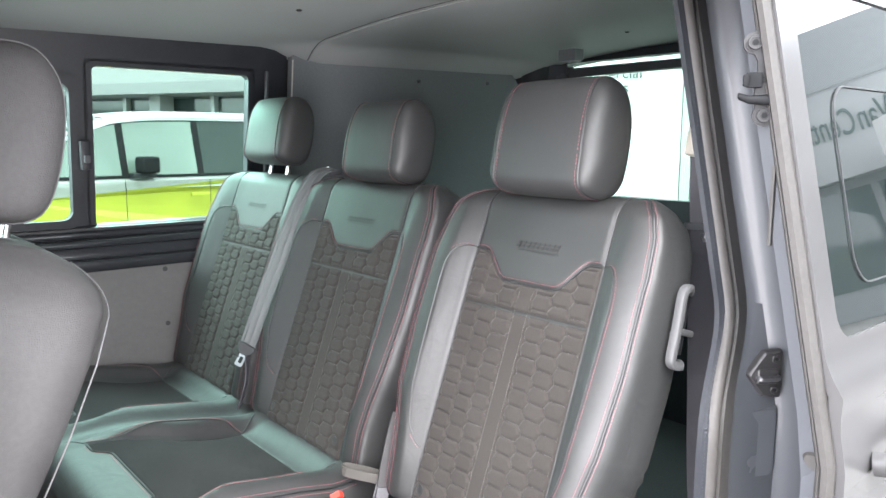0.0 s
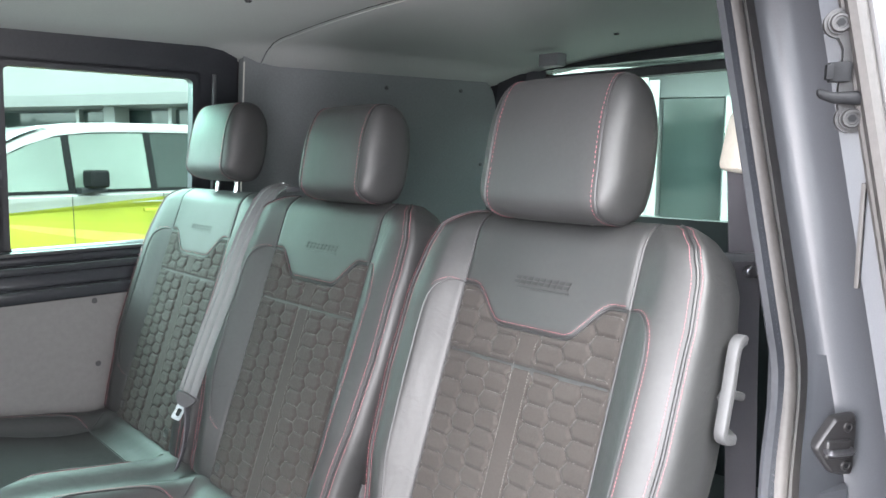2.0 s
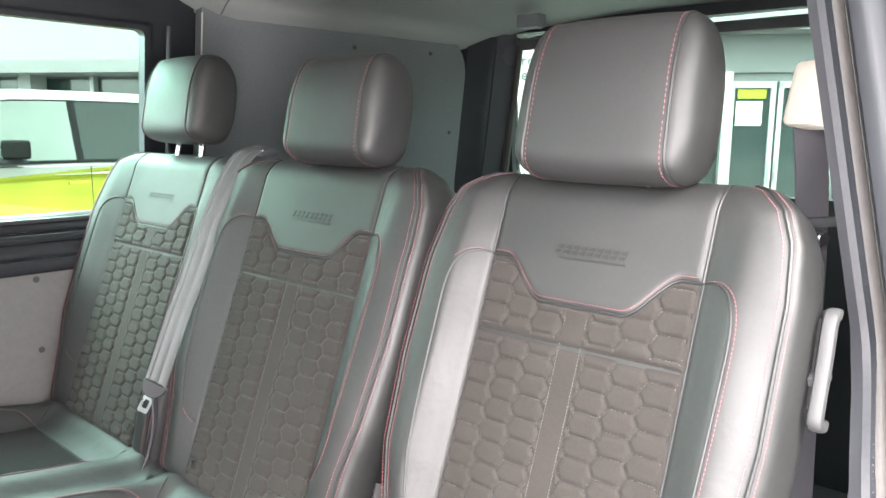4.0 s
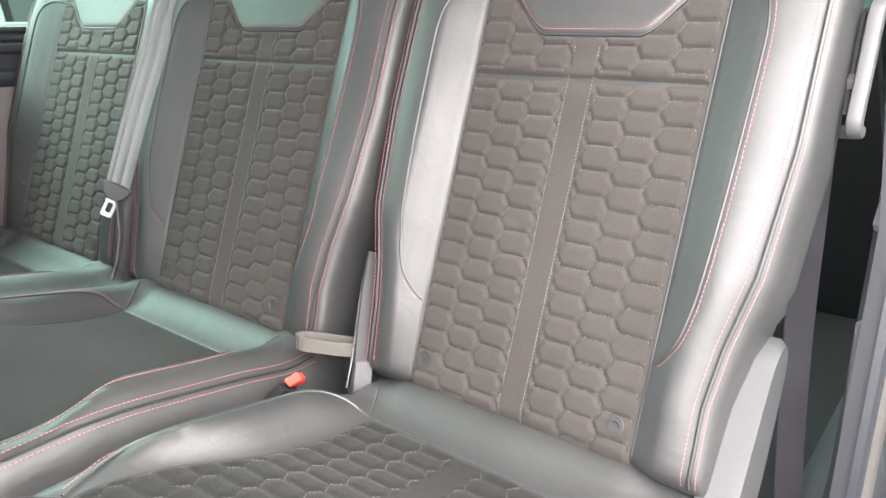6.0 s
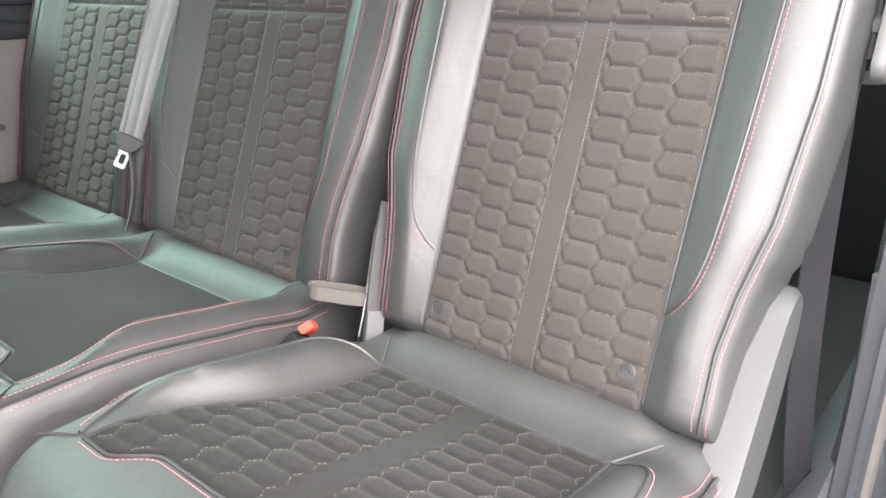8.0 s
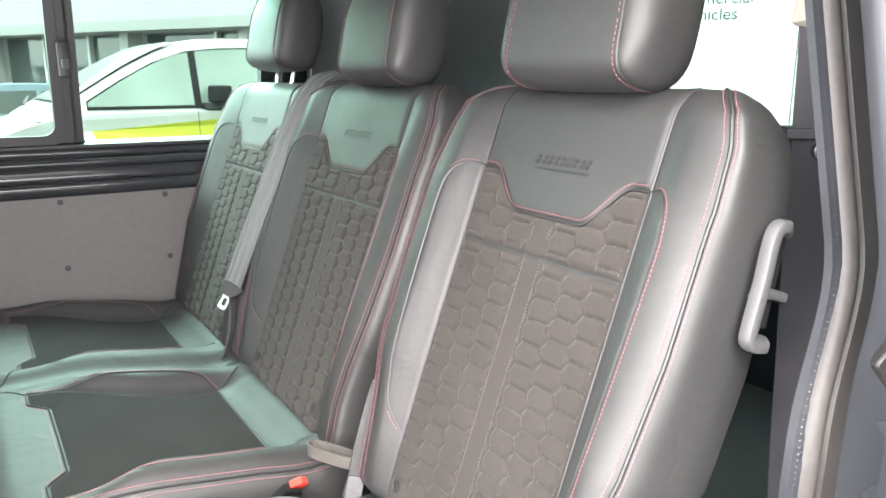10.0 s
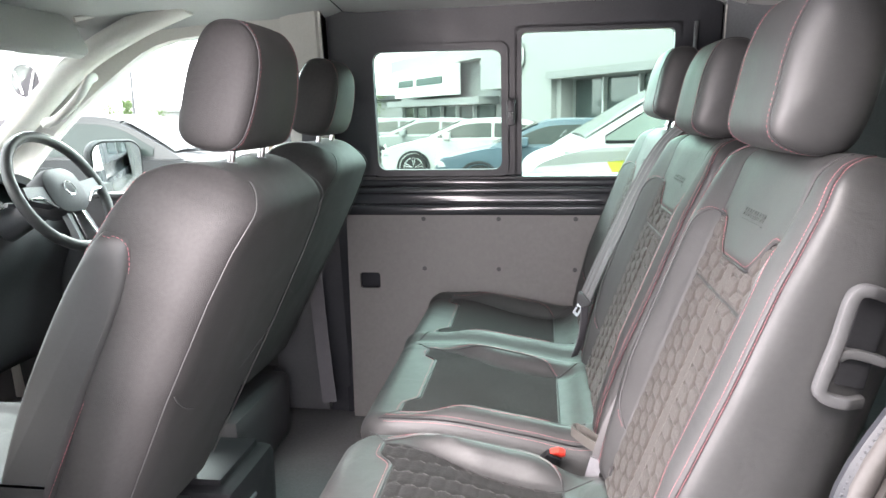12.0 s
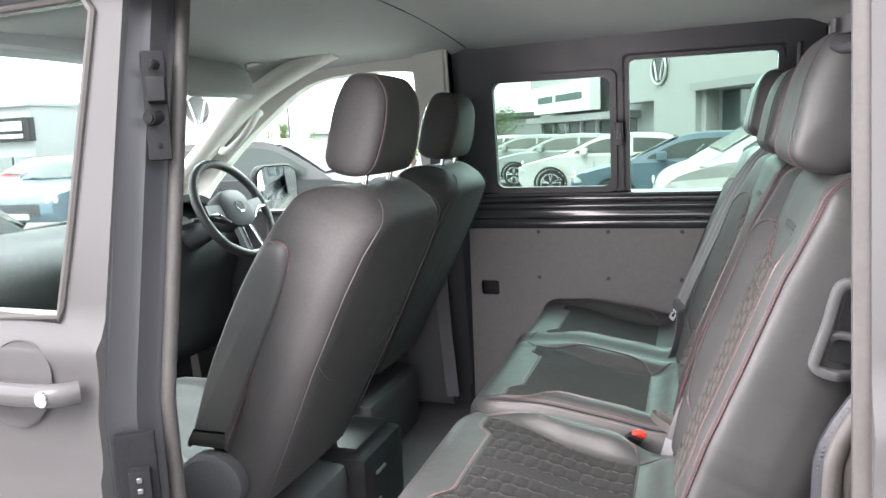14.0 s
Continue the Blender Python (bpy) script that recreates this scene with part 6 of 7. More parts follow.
    for sg in (-1, 1):
        if two_tone:
            part("window_band", plate_bm(window_poly(splits[0], splits[-1] + 0.1, belt - 0.005, 0.085), (), 0.004, flank(sg, 0.004)), BLACK_FIT, c, "black window band")
        for k, (x0, x1) in enumerate(zip(splits[:-1], splits[1:])):
            part("side_window", plate_bm(window_poly(x0 + 0.035, x1 - 0.035, belt + 0.025, 0.10), (), 0.004, flank(sg, 0.009)), CAR_GLASS if k == len(splits) - 2 else pane_mat, c, "side window glass")
    for name_, ends in (("windscreen", [(x, z) for x, z in ru if x < rx[int(np.argmax(rz))] and belt + 0.02 < z < top - 0.05]), ("rear_window", [(x, z) for x, z in ru if x > rx[int(np.argmax(rz))] and belt + 0.10 < z < top - 0.07])):
        if len(ends) > 1:
            fr = -1 if name_ == "windscreen" else 1
            grid_raw(name_, lambda f, k: (float(np.interp(k, range(len(ends)), [e[0] for e in ends])) + fr * 0.02, f * (hw * 0.955 - tumble * (float(np.interp(k, range(len(ends)), [e[1] for e in ends])) - belt) / (top - belt) - 0.05), float(np.interp(k, range(len(ends)), [e[1] for e in ends])) + 0.022 - 0.02 * abs(f) ** 6), np.linspace(-1, 1, 9), np.linspace(0, len(ends) - 1, len(ends)), pane_mat, c, "sloping glass")
    # roof skin over the top of the cabin
    x_a, x_b = [x for x, z in ru if z > top - 0.07][0], [x for x, z in ru if z > top - 0.07][-1]
    roof = []
    for x in np.linspace(x_a, x_b, 10):
        z = float(np.interp(x, ru[:, 0], ru[:, 1]))
        w = hw * 0.955 - tumble + 0.012
        roof.append([(x, -w, z - 0.062), (x, -w * 0.98, z - 0.005), (x, -w * 0.6, z + 0.014), (x, w * 0.6, z + 0.014), (x, w * 0.98, z - 0.005), (x, w, z - 0.062), (x, w * 0.9, z - 0.035), (x, -w * 0.9, z - 0.035)])
    part("roof", loft_bm(roof), roof_paint or paint, c, "painted roof")
    for sg in (-1, 1):
        def edge(x, z):
            h = (z - belt) / (top - belt)
            return (x, sg * (hw * 0.955 - tumble * h + 0.006), z)
        i_top = int(np.argmax(ru[:, 1]))
        xm = ru[0][0] + (x_a - ru[0][0]) * 0.55 + (0.75 if two_tone else 0.12)
        if two_tone:
            xm = 1.98
            part("mirror_stem", box_bm(xm - 0.13, xm + 0.10, sg * (hw + 0.02) - 0.07, sg * (hw + 0.02) + 0.07, belt + 0.0, belt + 0.05, 0.02), TRIM_BLACK, c, "black mirror stem")
        part("door_mirror", moved(box_bm(-0.08, 0.09, -0.11, 0.11, -0.075, 0.085, 0.04, 3), Matrix.Translation((xm, sg * (hw + 0.10), belt + (0.125 if two_tone else 0.07)))), (roof_paint or paint) if two_tone is None else BLACK_FIT, c, "door mirror")
        hx0, hz0 = (2.46, 1.075) if two_tone else (x_a + (x_b - x_a) * 0.45, belt - 0.15)
        part("door_handle", box_bm(hx0, hx0 + 0.2, sg * hw - 0.012, sg * hw + 0.022, hz0, hz0 + 0.035, 0.01), two_tone[0] if two_tone else paint, c)
        for dx in ((1.80, 2.67) if two_tone else (x_a - 0.05, x_a + (x_b - x_a) * 0.52)):
            tube("door_gap", [(dx, sg * (hw + 0.001), 0.40), (dx, sg * (hw + 0.001), belt - 0.03)], 0.004, TRIM_BLACK, c, sides=4)
        part("headlamp", moved(box_bm(0.0, 0.30, -0.12, 0.10, -0.065, 0.065, 0.04, 3), Matrix.Translation((0.05, sg * (hw * 0.80), lamp_z)) @ pose(0, 0, 0, 0, 0, sg * -24)), LAMP_LENS, c, "headlamp")
        part("tail_lamp", moved(box_bm(-0.22, 0.0, -0.09, 0.07, -0.08, 0.08, 0.03, 2), Matrix.Translation((length - 0.03, sg * hw * 0.86, belt - 0.12))), BUCKLE_RED, c, "red tail lamp")
        for ax in axle:
            road_wheel(c, ax, sg * (hw - 0.11), wheel_r, 0.22, sg)
            arch = [(ax + (wheel_r + 0.05) * math.cos(a), sg * (hw + 0.003), wheel_r + (wheel_r + 0.05) * math.sin(a)) for a in np.linspace(-0.15, math.pi + 0.15, 20)]
            tube("wheel_arch", arch, 0.028, TRIM_BLACK, c, sides=6)
    grille = box_bm(-0.01, 0.06, -hw * 0.55, hw * 0.55, lamp_z - 0.30, lamp_z - 0.06, 0.02)
    part("grille", grille, TRIM_BLACK, c, "dark grille")
    em_ = [(-0.015 + 0.0 * a, 0.085 * math.cos(a), lamp_z + 0.10 + 0.085 * math.sin(a)) for a in np.linspace(0, 2 * math.pi, 24, endpoint=False)]
    tube("emblem_ring", em_, 0.012, CHROME, c, "plain bright emblem ring", closed=True, sides=6)
    part("front_plate", box_bm(-0.03, 0.0, -0.26, 0.26, lamp_z - 0.36, lamp_z - 0.25, 0.004), SIGN_WHITE, c, "white number plate")
    part("wiper", cyl_bm((ru[0][0] + 0.02, -0.1, belt + 0.03), (ru[0][0] + 0.14, 0.5, belt + 0.09), 0.012, seg=6), TRIM_BLACK, c)
    return c


HATCH_LOW = [(0.0, 0.42), (0.02, 0.66), (0.18, 0.80), (0.7, 0.93), (1.15, 0.99), (2.5, 1.0), (3.7, 0.99), (4.12, 0.94), (4.24, 0.75), (4.25, 0.42)]
HATCH_UP = [(1.05, 0.97), (1.5, 1.20), (1.95, 1.40), (2.4, 1.46), (3.2, 1.44), (3.75, 1.34), (4.05, 1.12), (4.15, 0.95)]
SUV_LOW = [(0.0, 0.45), (0.02, 0.82), (0.15, 0.98), (0.8, 1.07), (1.2, 1.11), (2.6, 1.12), (4.0, 1.12), (4.5, 1.06), (4.62, 0.8), (4.63, 0.45)]
SUV_UP = [(1.1, 1.09), (1.55, 1.36), (2.0, 1.58), (2.5, 1.65), (3.6, 1.63), (4.1, 1.54), (4.4, 1.28), (4.5, 1.08)]
BUZZ_LOW = [(0.0, 0.45), (-0.01, 0.85), (0.10, 1.08), (0.45, 1.21), (0.9, 1.27), (2.5, 1.28), (4.2, 1.28), (4.66, 1.2), (4.71, 0.8), (4.71, 0.45)]
BUZZ_UP = [(0.42, 1.19), (0.85, 1.45), (1.35, 1.74), (1.8, 1.90), (2.6, 1.94), (4.0, 1.92), (4.45, 1.80), (4.62, 1.35), (4.66, 1.15)]

WHITE_P = car_paint("white_car_paint", (0.5, 0.51, 0.51))
LIME_P = car_paint("yellow_green_car_paint", (0.44, 0.46, 0.05))
SILVER_P = car_paint("silver_car_paint", (0.30, 0.325, 0.325))
BLUE_P = car_paint("slate_blue_car_paint", (0.09, 0.14, 0.18))
DARK_P = car_paint("dark_grey_car_paint", (0.028, 0.03, 0.033))
GREEN_P = car_paint("grey_green_car_paint", (0.03, 0.04, 0.038))
RED_P = car_paint("red_car_paint", (0.35, 0.03, 0.03))
car("van_two_tone", "white over yellow-green electric van parked alongside", (-0.35, 7.85, 0), 3, 4.71, 1.98, 1.28, BUZZ_LOW, BUZZ_UP, WHITE_P, (0.86, 3.85), 0.36, (LIME_P, 1.026), WHITE_P, (0.2, 0.33, 0.513, 0.75), 0.17, 0.86)
car("blue_saloon", "slate blue saloon car parked in a row", (-2.1, 13.6, 0), 0, 4.3, 1.8, 1.0, HATCH_LOW, HATCH_UP, BLUE_P, (0.85, 3.4))
car("white_hatchback", "white hatchback parked in a row", (-4.0, 17.6, 0), 0, 4.25, 1.8, 1.0, HATCH_LOW, HATCH_UP, WHITE_P, (0.85, 3.4))
car("silver_hatchback", "silver hatchback with alloy wheels parked in a row", (-5.75, 21.3, 0), 0, 4.25, 1.8, 1.0, HATCH_LOW, HATCH_UP, SILVER_P, (0.85, 3.4))
car("silver_hatchback", "silver hatchback parked in a row", (-7.6, 24.5, 0), 0, 4.25, 1.8, 1.0, HATCH_LOW, HATCH_UP, SILVER_P, (0.85, 3.4))
car("white_hatchback", "white hatchback parked further along the row", (-9.6, 28.0, 0), 0, 4.25, 1.8, 1.0, HATCH_LOW, HATCH_UP, WHITE_P, (0.85, 3.4))
car("grey_hatchback", "grey hatchback parked further along the row", (-11.6, 31.5, 0), 0, 4.25, 1.8, 1.0, HATCH_LOW, HATCH_UP, DARK_P, (0.85, 3.4))
car("grey_suv", "dark grey sport utility car parked ahead", (-3.5, 9.0, 0), 180, 4.63, 1.85, 1.11, SUV_LOW, SUV_UP, DARK_P, (0.9, 3.6), 0.36)
car("green_hatchback", "dark grey-green hatchback parked ahead of the bonnet", (-6.85, -0.3, 0), 58, 4.25, 1.8, 1.0, HATCH_LOW, HATCH_UP, GREEN_P, (0.85, 3.4))
car("red_hatchback", "red hatchback across the forecourt", (-17.0, 13.0, 0), 90, 4.25, 1.8, 1.0, HATCH_LOW, HATCH_UP, RED_P, (0.85, 3.4))
car("blue_hatchback", "blue hatchback across the forecourt", (-12.5, 10.0, 0), 100, 4.25, 1.8, 1.0, HATCH_LOW, HATCH_UP, BLUE_P, (0.85, 3.4))
car("white_saloon", "white saloon across the forecourt", (-9.6, 9.2, 0), 80, 4.3, 1.8, 1.0, HATCH_LOW, HATCH_UP, WHITE_P, (0.85, 3.4))

# the dealership: a long front at an angle, in its own frame (s along the front, d out of it)
FM = Matrix.Translation((-1.0, 29.0, 0)) @ Matrix(((0.5, -0.8660254, 0, 0), (-0.8660254, -0.5, 0, 0), (0, 0, 1, 0), (0, 0, 0, 1)))
# columns of FM: along the front (0.5, -0.866), out of the front (-0.866, -0.5)


def dealer(name, bm, material, parent, label="", smooth=False):
    return part(name, moved(bm, FM), material, parent, label, smooth)


shop = thing("dealership_building", "white and grey car showroom with a tall sign tower", "building")
dealer("wall", box_bm(-15.8, 40, -14, -0.6, 0, 4.4, 0.02), CLADDING_GREY, shop, "pale grey wall")
dealer("fascia", box_bm(3.0, 22.6, -1.0, 0.5, 2.72, 4.7, 0.02), CLADDING, shop, "white fascia band")
dealer("fascia_band", box_bm(3.0, 22.6, 0.5, 0.56, 2.72, 2.98, 0.01), CLADDING_GREY, shop, "grey lower fascia edge")
dealer("fascia", box_bm(-15.7, -2.9, -1.0, 0.05, 3.95, 4.6, 0.02), CLADDING, shop, "white roof edge")
dealer("tower", box_bm(-2.9, 0.0, -2.0, 0.3, 2.55, 6.4, 0.03), CLADDING, shop, "white sign tower")
dealer("tower", box_bm(0.0, 3.0, -2.0, 0.32, 0, 6.4, 0.03), CLADDING, shop, "white sign tower")
dealer("canopy", box_bm(-15.6, -2.9, -1.0, 0.4, 1.98, 2.30, 0.02), CLADDING_GREY, shop, "grey canopy")
dealer("fascia", box_bm(22.6, 40, -1.0, 0.2, 3.4, 4.7, 0.02), CLADDING, shop, "white upper wall")
dealer("wall", box_bm(22.6, 40, -0.8, -0.5, 2.72, 3.4, 0.02), CLADDING_GREY, shop, "grey wall above the entrance")
sgn = thing("showroom_sign", "long white sign panel with dark lettering bars", "sign")
dealer("panel", box_bm(-13.6, -5.7, 0.0, 0.55, 2.45, 3.9, 0.03), SIGN_WHITE, sgn)
for k, (a, b) in enumerate(((-12.9, -10.6), (-10.1, -6.6))):
    dealer("lettering_bar", box_bm(a, b, 0.55, 0.58, 3.0, 3.35, 0.01), SIGN_INK, sgn, "dark bar in place of lettering")


def emblem(parent_name, label, place, r):
    em = thing(parent_name, label, "sign")
    ringv = [place(r * math.cos(a), r * math.sin(a)) for a in np.linspace(0, 2 * math.pi, 40, endpoint=False)]
    tube("ring", ringv, r * 0.09, ALU, em, "pale metal ring", closed=True, sides=8)
    disc = bmesh.new()
    disc.faces.new([disc.verts.new(place(r * 0.95 * math.cos(a), r * 0.95 * math.sin(a), -0.02)) for a in np.linspace(0, 2 * math.pi, 40, endpoint=False)])
    part("disc", disc, DARK_P, em, "dark disc")
    for sg in (-1, 1):
        tube("stroke", [place(sg * r * 0.62, r * 0.55), place(sg * r * 0.22, -r * 0.72)], r * 0.07, ALU, em, sides=6)
    return em


emblem("tower_emblem", "round plain emblem on the sign tower", lambda a, b, d=0.0: tuple(FM @ Vector((0.55 + a, 0.42 + d, 3.68 + b))), 0.55)
# shopfront: glazed bays with pale mullions between columns
bays = [(-15.2, -3.2, 6, 0.0, 1.98), (3.2, 9.0, 3, 0.0, 2.72), (9.2, 22.4, 5, 0.0, 2.72)]
for a, b, n, z0, z1 in bays:
    for k in range(n):
        p, q = a + (b - a) * k / n, a + (b - a) * (k + 1) / n
        win = dealer("shop_window", box_bm(p + 0.06, q - 0.06, -0.62, -0.55, z0 + 0.1, z1 - 0.05, 0.005), SHOP_GLASS, shop, "dark showroom glass")
        dealer("mullion", box_bm(p - 0.05, p + 0.05, -0.6, -0.40, z0, z1, 0.01), ALU, shop, "pale mullion")
for cs in (3.15, 9.1, 13.2, 18.0, 22.5):
    dealer("column", box_bm(cs - 0.16, cs + 0.16, -0.4, 0.1, 0, 2.75, 0.03), CLADDING, shop, "white column")
board = thing("notice_board", "white sign board with dark green lettering", "sign")
dealer("panel", box_bm(22.75, 25.22, 0.0, 0.09, 0.4, 3.25, 0.01), SIGN_WHITE, board)
for k in range(26):
    dealer("board_line", box_bm(22.76, 25.2, 0.088, 0.092, 0.5 + 0.1 * k, 0.506 + 0.1 * k, 0), CLADDING, board)
for word, z, end in (("Commercial", 2.83, 24.49), ("Vehicles", 2.56, 24.25)):
    cu = bpy.data.curves.new("lettering", "FONT")
    cu.body, cu.size, cu.extrude, cu.align_x = word, 0.29, 0.006, "RIGHT"
    to = new("lettering", cu)
    to.parent = board
    to.matrix_world = FM @ Matrix.Translation((end, 0.10, z)) @ Matrix(((1, 0, 0, 0), (0, 0, 1, 0), (0, 1, 0, 0), (0, 0, 0, 1)))
    cu.materials.append(SIGN_INK)
dealer("green_post", box_bm(25.24, 25.42, -0.1, 0.1, 0, 3.0, 0.01), ALU, shop, "pale green-white post")
for a, b in ((25.5, 26.6), (26.75, 27.7)):
    dealer("shop_window", box_bm(a, b, -0.6, -0.52, 0.1, 2.7, 0.005), SHOP_GLASS, shop, "dark showroom glass")
    dealer("mullion", box_bm(b, b + 0.15, -0.5, -0.2, 0, 2.72, 0.01), ALU, shop, "pale mullion")
doors = thing("entrance_doors", "pair of glazed entrance doors with white frames", "door")
for a, b in ((27.85, 28.66), (28.70, 29.55)):
    dealer("door_glass", box_bm(a + 0.08, b - 0.08, -0.55, -0.52, 0.2, 2.45, 0.003), SHOP_GLASS, doors, "dark glass")
    for x0, x1, z0, z1 in ((a, a + 0.09, 0.05, 2.55), (b - 0.09, b, 0.05, 2.55), (a, b, 0.05, 0.22), (a, b, 2.44, 2.56)):
        dealer("frame_bar", box_bm(x0, x1, -0.57, -0.46, z0, z1, 0.008), ALU, doors, "white frame")
    hx = b - 0.06 if a < 28 else a + 0.02
    dealer("pull_handle", box_bm(hx, hx + 0.05, -0.44, -0.38, 0.72, 1.12, 0.015), ALU, doors)
dealer("notice", box_bm(27.98, 28.45, -0.515, -0.51, 1.75, 2.2, 0.002), SIGN_WHITE, doors, "white notice on the glass")
dealer("poster", box_bm(28.0, 28.5, -0.515, -0.51, 2.25, 2.42, 0.002), LIME_P, doors, "yellow poster strip")
dealer("shop_window", box_bm(29.8, 34, -0.62, -0.55, 0.1, 2.7, 0.005), SHOP_GLASS, shop, "dark showroom glass")

# the second showroom, off to the side behind the van, seen in the door glass
VM = Matrix.Translation((20.5, -7.6, 0)) @ Matrix(((-0.5, -0.866, 0, 0), (-0.866, 0.5, 0, 0), (0, 0, 1, 0), (0, 0, 0, 1)))
# along the front (-0.5, -0.866), out of the front (-0.866, 0.5)
vb = thing("van_showroom", "grey showroom with a white fascia and dark windows", "building")
part("wall", moved(box_bm(-9, 14, -9, -0.3, 0, 8.2, 0.03), VM), CLADDING_GREY, vb)
part("fascia", moved(box_bm(-7, 12, -0.4, 0.4, 3.75, 6.2, 0.03), VM), CLADDING, vb, "white fascia")
part("band", moved(box_bm(-7, 12, 0.4, 0.46, 6.25, 6.4, 0.02), VM), CLADDING_GREY, vb)
for k in range(6):
    part("shop_window", moved(box_bm(-7 + 3.1 * k, -4.1 + 3.1 * k, -0.34, -0.26, 0.8, 3.5, 0.01), VM), SHOP_GLASS, vb, "dark showroom glass")
cu = bpy.data.curves.new("lettering", "FONT")
cu.body, cu.size, cu.extrude = "Van Centre", 1.05, 0.02
cu.space_word = 0.3
to = new("lettering", cu)
to.parent = vb
to.matrix_world = VM @ Matrix.Translation((-1.75, 0.43, 4.88)) @ Matrix.Diagonal((0.52, 1, 1, 1)) @ Matrix(((1, 0, 0, 0), (0, 0, 1, 0), (0, 1, 0, 0), (0, 0, 0, 1)))
cu.materials.append(SIGN_INK)

# rent office, far left, and a low brick unit
ro = thing("rental_office", "low white office with a dark sign board", "building")
part("wall", box_bm(-36, -24.9, 22, 30, 0, 3.5, 0.03), CLADDING_GREY, ro)
part("roof_edge", box_bm(-36.2, -24.8, 21.8, 30.2, 3.45, 3.6, 0.03), CLADDING_GREY, ro, "grey roof edge")
part("sign_board", box_bm(-31.0, -24.75, 21.7, 22, 2.05, 3.0, 0.03), BLACK_FIT, ro, "black sign board")
part("lettering_bar", box_bm(-29.0, -25.1, 21.62, 21.7, 2.5, 2.85, 0.01), SIGN_WHITE, ro, "white bar in place of lettering")
part("lettering_bar", box_bm(-28.6, -25.1, 21.62, 21.7, 2.2, 2.35, 0.01), SIGN_WHITE, ro)
for k in range(4):
    part("shop_window", box_bm(-31 + 1.7 * k, -29.5 + 1.7 * k, 21.9, 22.02, 0.2, 1.45, 0.01), SHOP_GLASS, ro, "dark office window")
shed = thing("far_shed", "low dark roofed shed beyond the office", "building")
part("wall", box_bm(-36, -29.5, 33, 40, 0, 2.0, 0.03), CLADDING_GREY, shed)
part("roof", box_bm(-36.3, -29.2, 32.7, 40.3, 2.0, 2.35, 0.03), PLASTIC_DARK, shed)
low = thing("low_unit", "low grey industrial unit beyond the car row", "building")
part("wall", box_bm(-15, -6.0, 52, 60, 0, 2.6, 0.03), CLADDING_GREY, low)
part("roof", box_bm(-15.3, -5.7, 51.6, 60.4, 2.6, 2.95, 0.03), PLASTIC_DARK, low)
post = thing("emblem_totem", "white sign totem with a round plain emblem", "sign")
part("panel", box_bm(-14.2, -11.65, 16.0, 16.3, 0, 5.2, 0.05), SIGN_WHITE, post)
emblem("totem_emblem", "round plain emblem on the white totem", lambda a, b, d=0.0: (-12.5 + a, 15.95 - d, 2.54 + b), 0.42)
shack = thing("low_store", "low pale store building far beyond the cars", "building")
part("wall", box_bm(-24.5, -19.5, 44, 50, 0, 2.0, 0.03), CLADDING, shack)
part("roof", box_bm(-24.8, -19.2, 43.7, 50.3, 2.0, 2.2, 0.03), CLADDING_GREY, shack)


def tree(name, at, height, spread, seed, label, slim=False):
    rnd = random.Random(seed)
    t = thing(name, label, "tree", at)
    trunk = spline([(0, 0, 0), (0.06, 0.03, height * 0.3), (-0.04, 0.05, height * 0.6), (0.02, 0, height * 0.9)], 5)
    bars = []
    n = len(trunk)
    p = np.array(trunk)
    vs, fs = [], []
    for i in range(n):
        r = 0.035 * height * (1 - 0.85 * i / n)
        for k in range(7):
            a = 2 * math.pi * k / 7
            vs.append((p[i][0] + r * math.cos(a), p[i][1] + r * math.sin(a), p[i][2]))
    for i in range(n - 1):
        for k in range(7):
            fs.append((i * 7 + k, i * 7 + (k + 1) % 7, (i + 1) * 7 + (k + 1) % 7, (i + 1) * 7 + k))
    bars.append((vs, fs))
    tips = []
    for k in range(16):
        z = height * rnd.uniform(0.25, 0.85)
        a = rnd.uniform(0, 6.28)
        l = spread * rnd.uniform(0.4, 1.0) * (0.5 if slim else 1) * (1 - 0.5 * z / height)
        tip = (l * math.cos(a), l * math.sin(a), z + l * 0.5)
        bars.append(tube_data([(0, 0, z * 0.92), (tip[0] * 0.5, tip[1] * 0.5, z + 0.1), tip], 0.008 * height, 5))
        tips.append(tip)
    vs, fs = merge(bars)
    raw("trunk", vs, fs, BARK, t, "brown trunk and limbs")
    lv, lf = [], []
    for tip in tips:
        for _ in range(150):
            d = np.array([rnd.gauss(0, 1), rnd.gauss(0, 1), rnd.gauss(0, 0.8)]) * spread * 0.24
            c = np.array(tip) + d
            u = np.array([rnd.gauss(0, 1), rnd.gauss(0, 1), rnd.gauss(0, 1)])
            u /= np.linalg.norm(u)
            w = np.cross(u, [rnd.gauss(0, 1), rnd.gauss(0, 1), rnd.gauss(0, 1)])
            w /= np.linalg.norm(w)
            s = 0.016 * height * rnd.uniform(0.7, 1.5)
            o = len(lv)
            lv += [c - u * s, c + w * s * 0.5, c + u * s, c - w * s * 0.5]
            lf.append((o, o + 1, o + 2, o + 3))
    raw("crown", lv, lf, LEAF, t, "green leaves", smooth=False, kind="stuff")
    return t


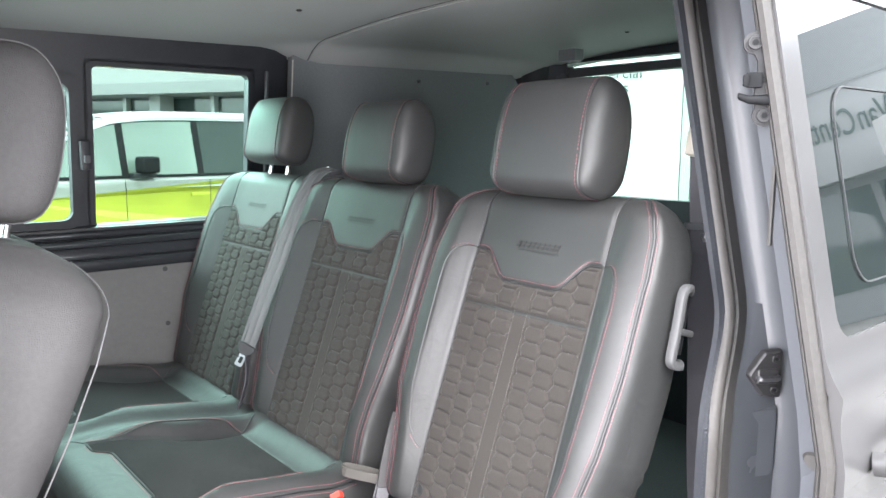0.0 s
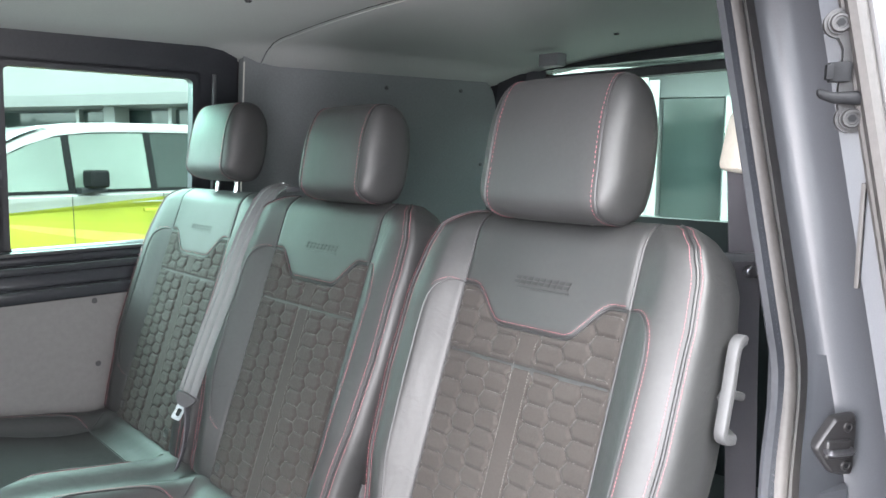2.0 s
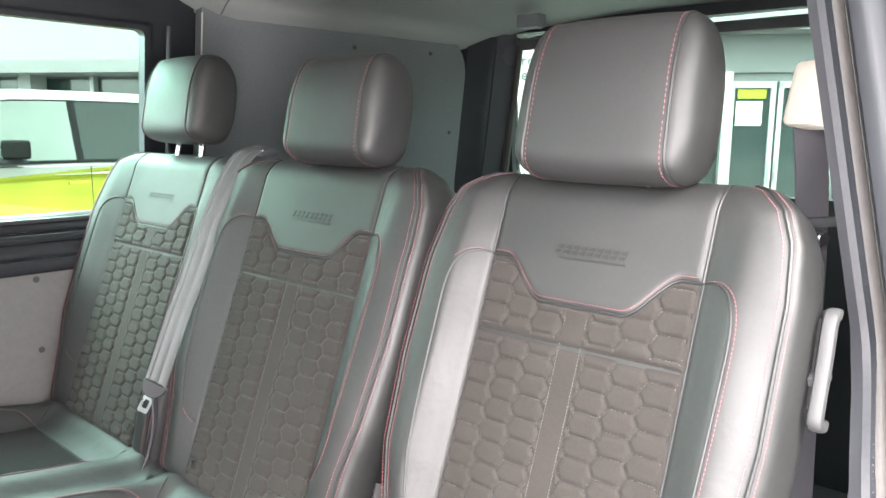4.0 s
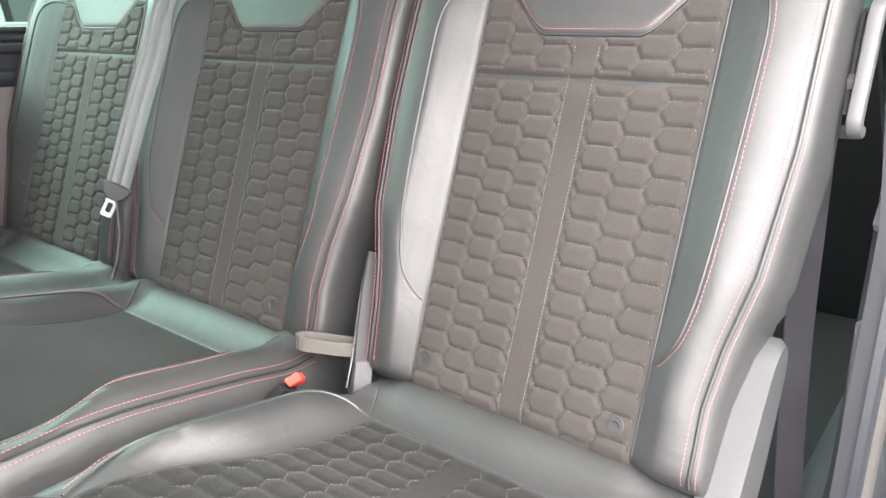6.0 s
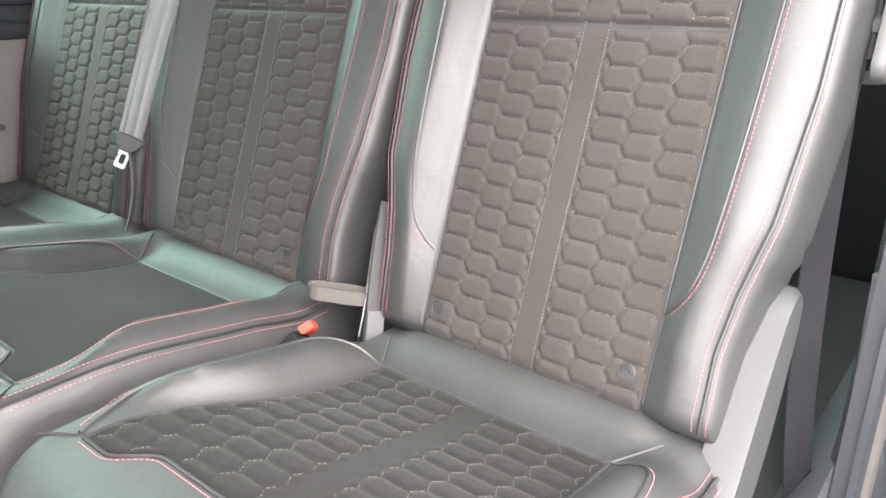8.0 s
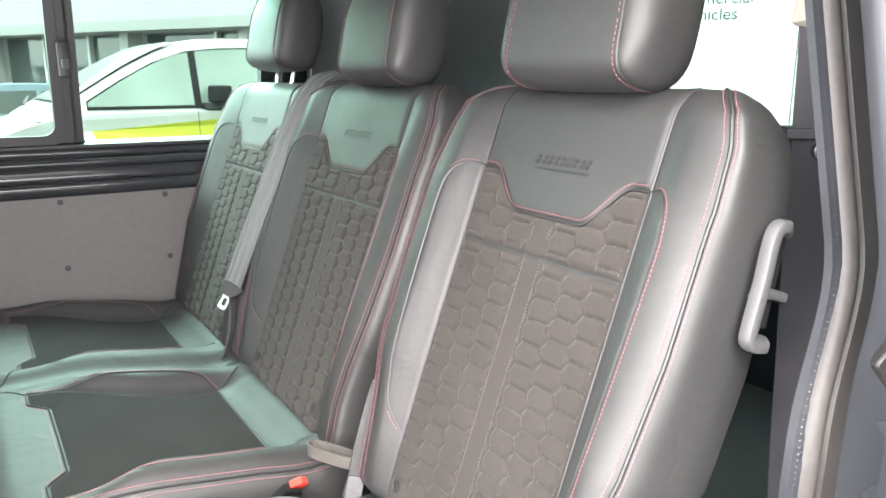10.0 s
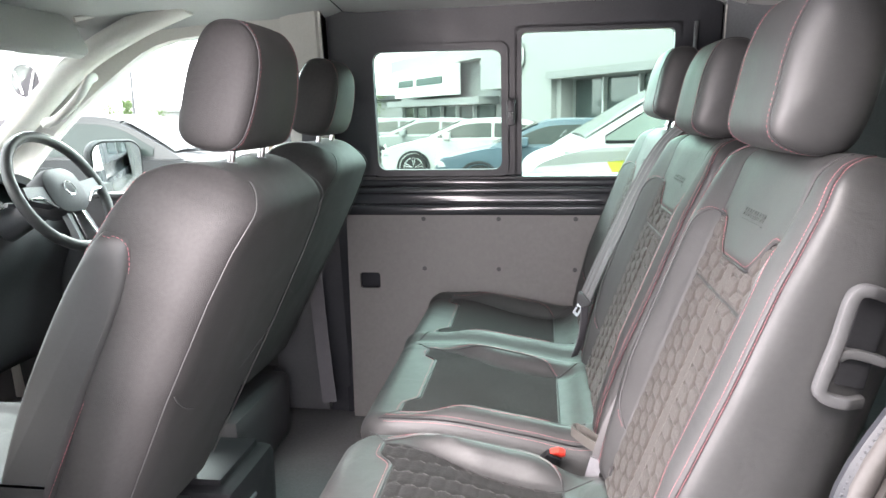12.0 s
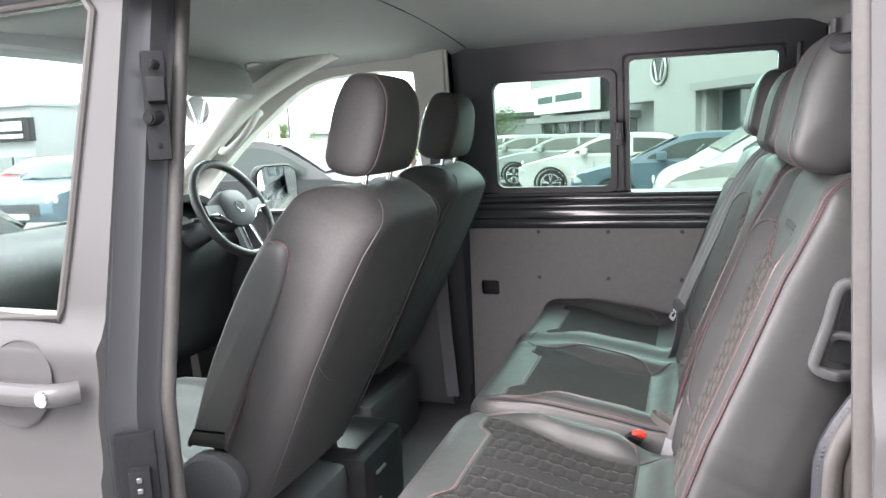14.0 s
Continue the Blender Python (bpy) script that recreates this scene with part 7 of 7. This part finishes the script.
tree("tree", (-11.6, 45.0, 0), 3.4, 1.7, 1, "green tree beyond the car row")
tree("tree", (-13.6, 48.0, 0), 3.0, 1.5, 2, "small green tree beyond the car row")
tree("tree", (-10.25, 26.0, 0), 3.4, 0.75, 3, "slender green tree behind the parked cars", True)
tree("tree", (-24.1, 40.0, 0), 3.0, 0.9, 4, "slim dark conifer far off", True)
tree("tree", (-25.6, 40.5, 0), 2.5, 1.3, 5, "round green tree far off")
tree("tree", (-31.5, 31.0, 0), 2.7, 1.2, 6, "green bush beside the office")
tree("tree", (-23.2, 41.0, 0), 2.1, 1.2, 8, "low green bush far off")
lamp_post = thing("street_lamp", "tall thin grey lamp post", "street lamp", (-15.6, 26.0, 0))
part("pole", cyl_bm((0, 0, 0), (0, 0, 7.5), 0.05, 0.035, 12), PLASTIC_DARK, lamp_post)
part("head", box_bm(-0.1, 0.5, -0.07, 0.07, 7.42, 7.52, 0.03), PLASTIC_GREY, lamp_post)
flag_pole = thing("flag_pole", "thin pale pole beyond the cars", "pole", (-16.1, 26.0, 0))
part("pole", cyl_bm((0, 0, 0), (0, 0, 4.2), 0.035, 0.02, 10), ALU, flag_pole)
part("cap", cyl_bm((0, 0, 4.2), (0, 0, 4.26), 0.045, seg=10), ALU, flag_pole)

# the near side of the forecourt, behind the open door: an added unit, trees and two parked cars
# Unseen unit, added to block the low sky and calm the reflections.
unit = thing("long_unit", "added low grey unit closing off the unseen near side", "building")
part("wall", box_bm(-60, 14, -34, -26, 0, 4.6, 0.03), CLADDING_GREY, unit)
part("roof", box_bm(-60.4, 14.4, -34.4, -25.6, 4.6, 5.1, 0.03), PLASTIC_DARK, unit)
for k in range(16):
    part("unit_window", box_bm(-57 + 4.4 * k, -54.4 + 4.4 * k, -26.05, -25.95, 0.9, 3.0, 0.01), SHOP_GLASS, unit, "dark window")
for k, (tx, ty, th) in enumerate(((-34, -22, 6.5), (-25, -23, 7.5), (-15, -22, 6.0), (-7, -23, 7.0), (3, -22, 6.5))):
    tree("tree", (tx, ty, 0), th, 2.8, 20 + k, "broad green tree along the road")
car("dark_hatchback", "dark hatchback parked across from the open door", (-7.6, -7.2, 0), 62, 4.25, 1.8, 1.0, HATCH_LOW, HATCH_UP, DARK_P, (0.85, 3.4))
car("dark_saloon", "dark saloon parked behind the van", (4.6, -6.4, 0), 20, 4.3, 1.8, 1.0, HATCH_LOW, HATCH_UP, BLUE_P, (0.85, 3.4))
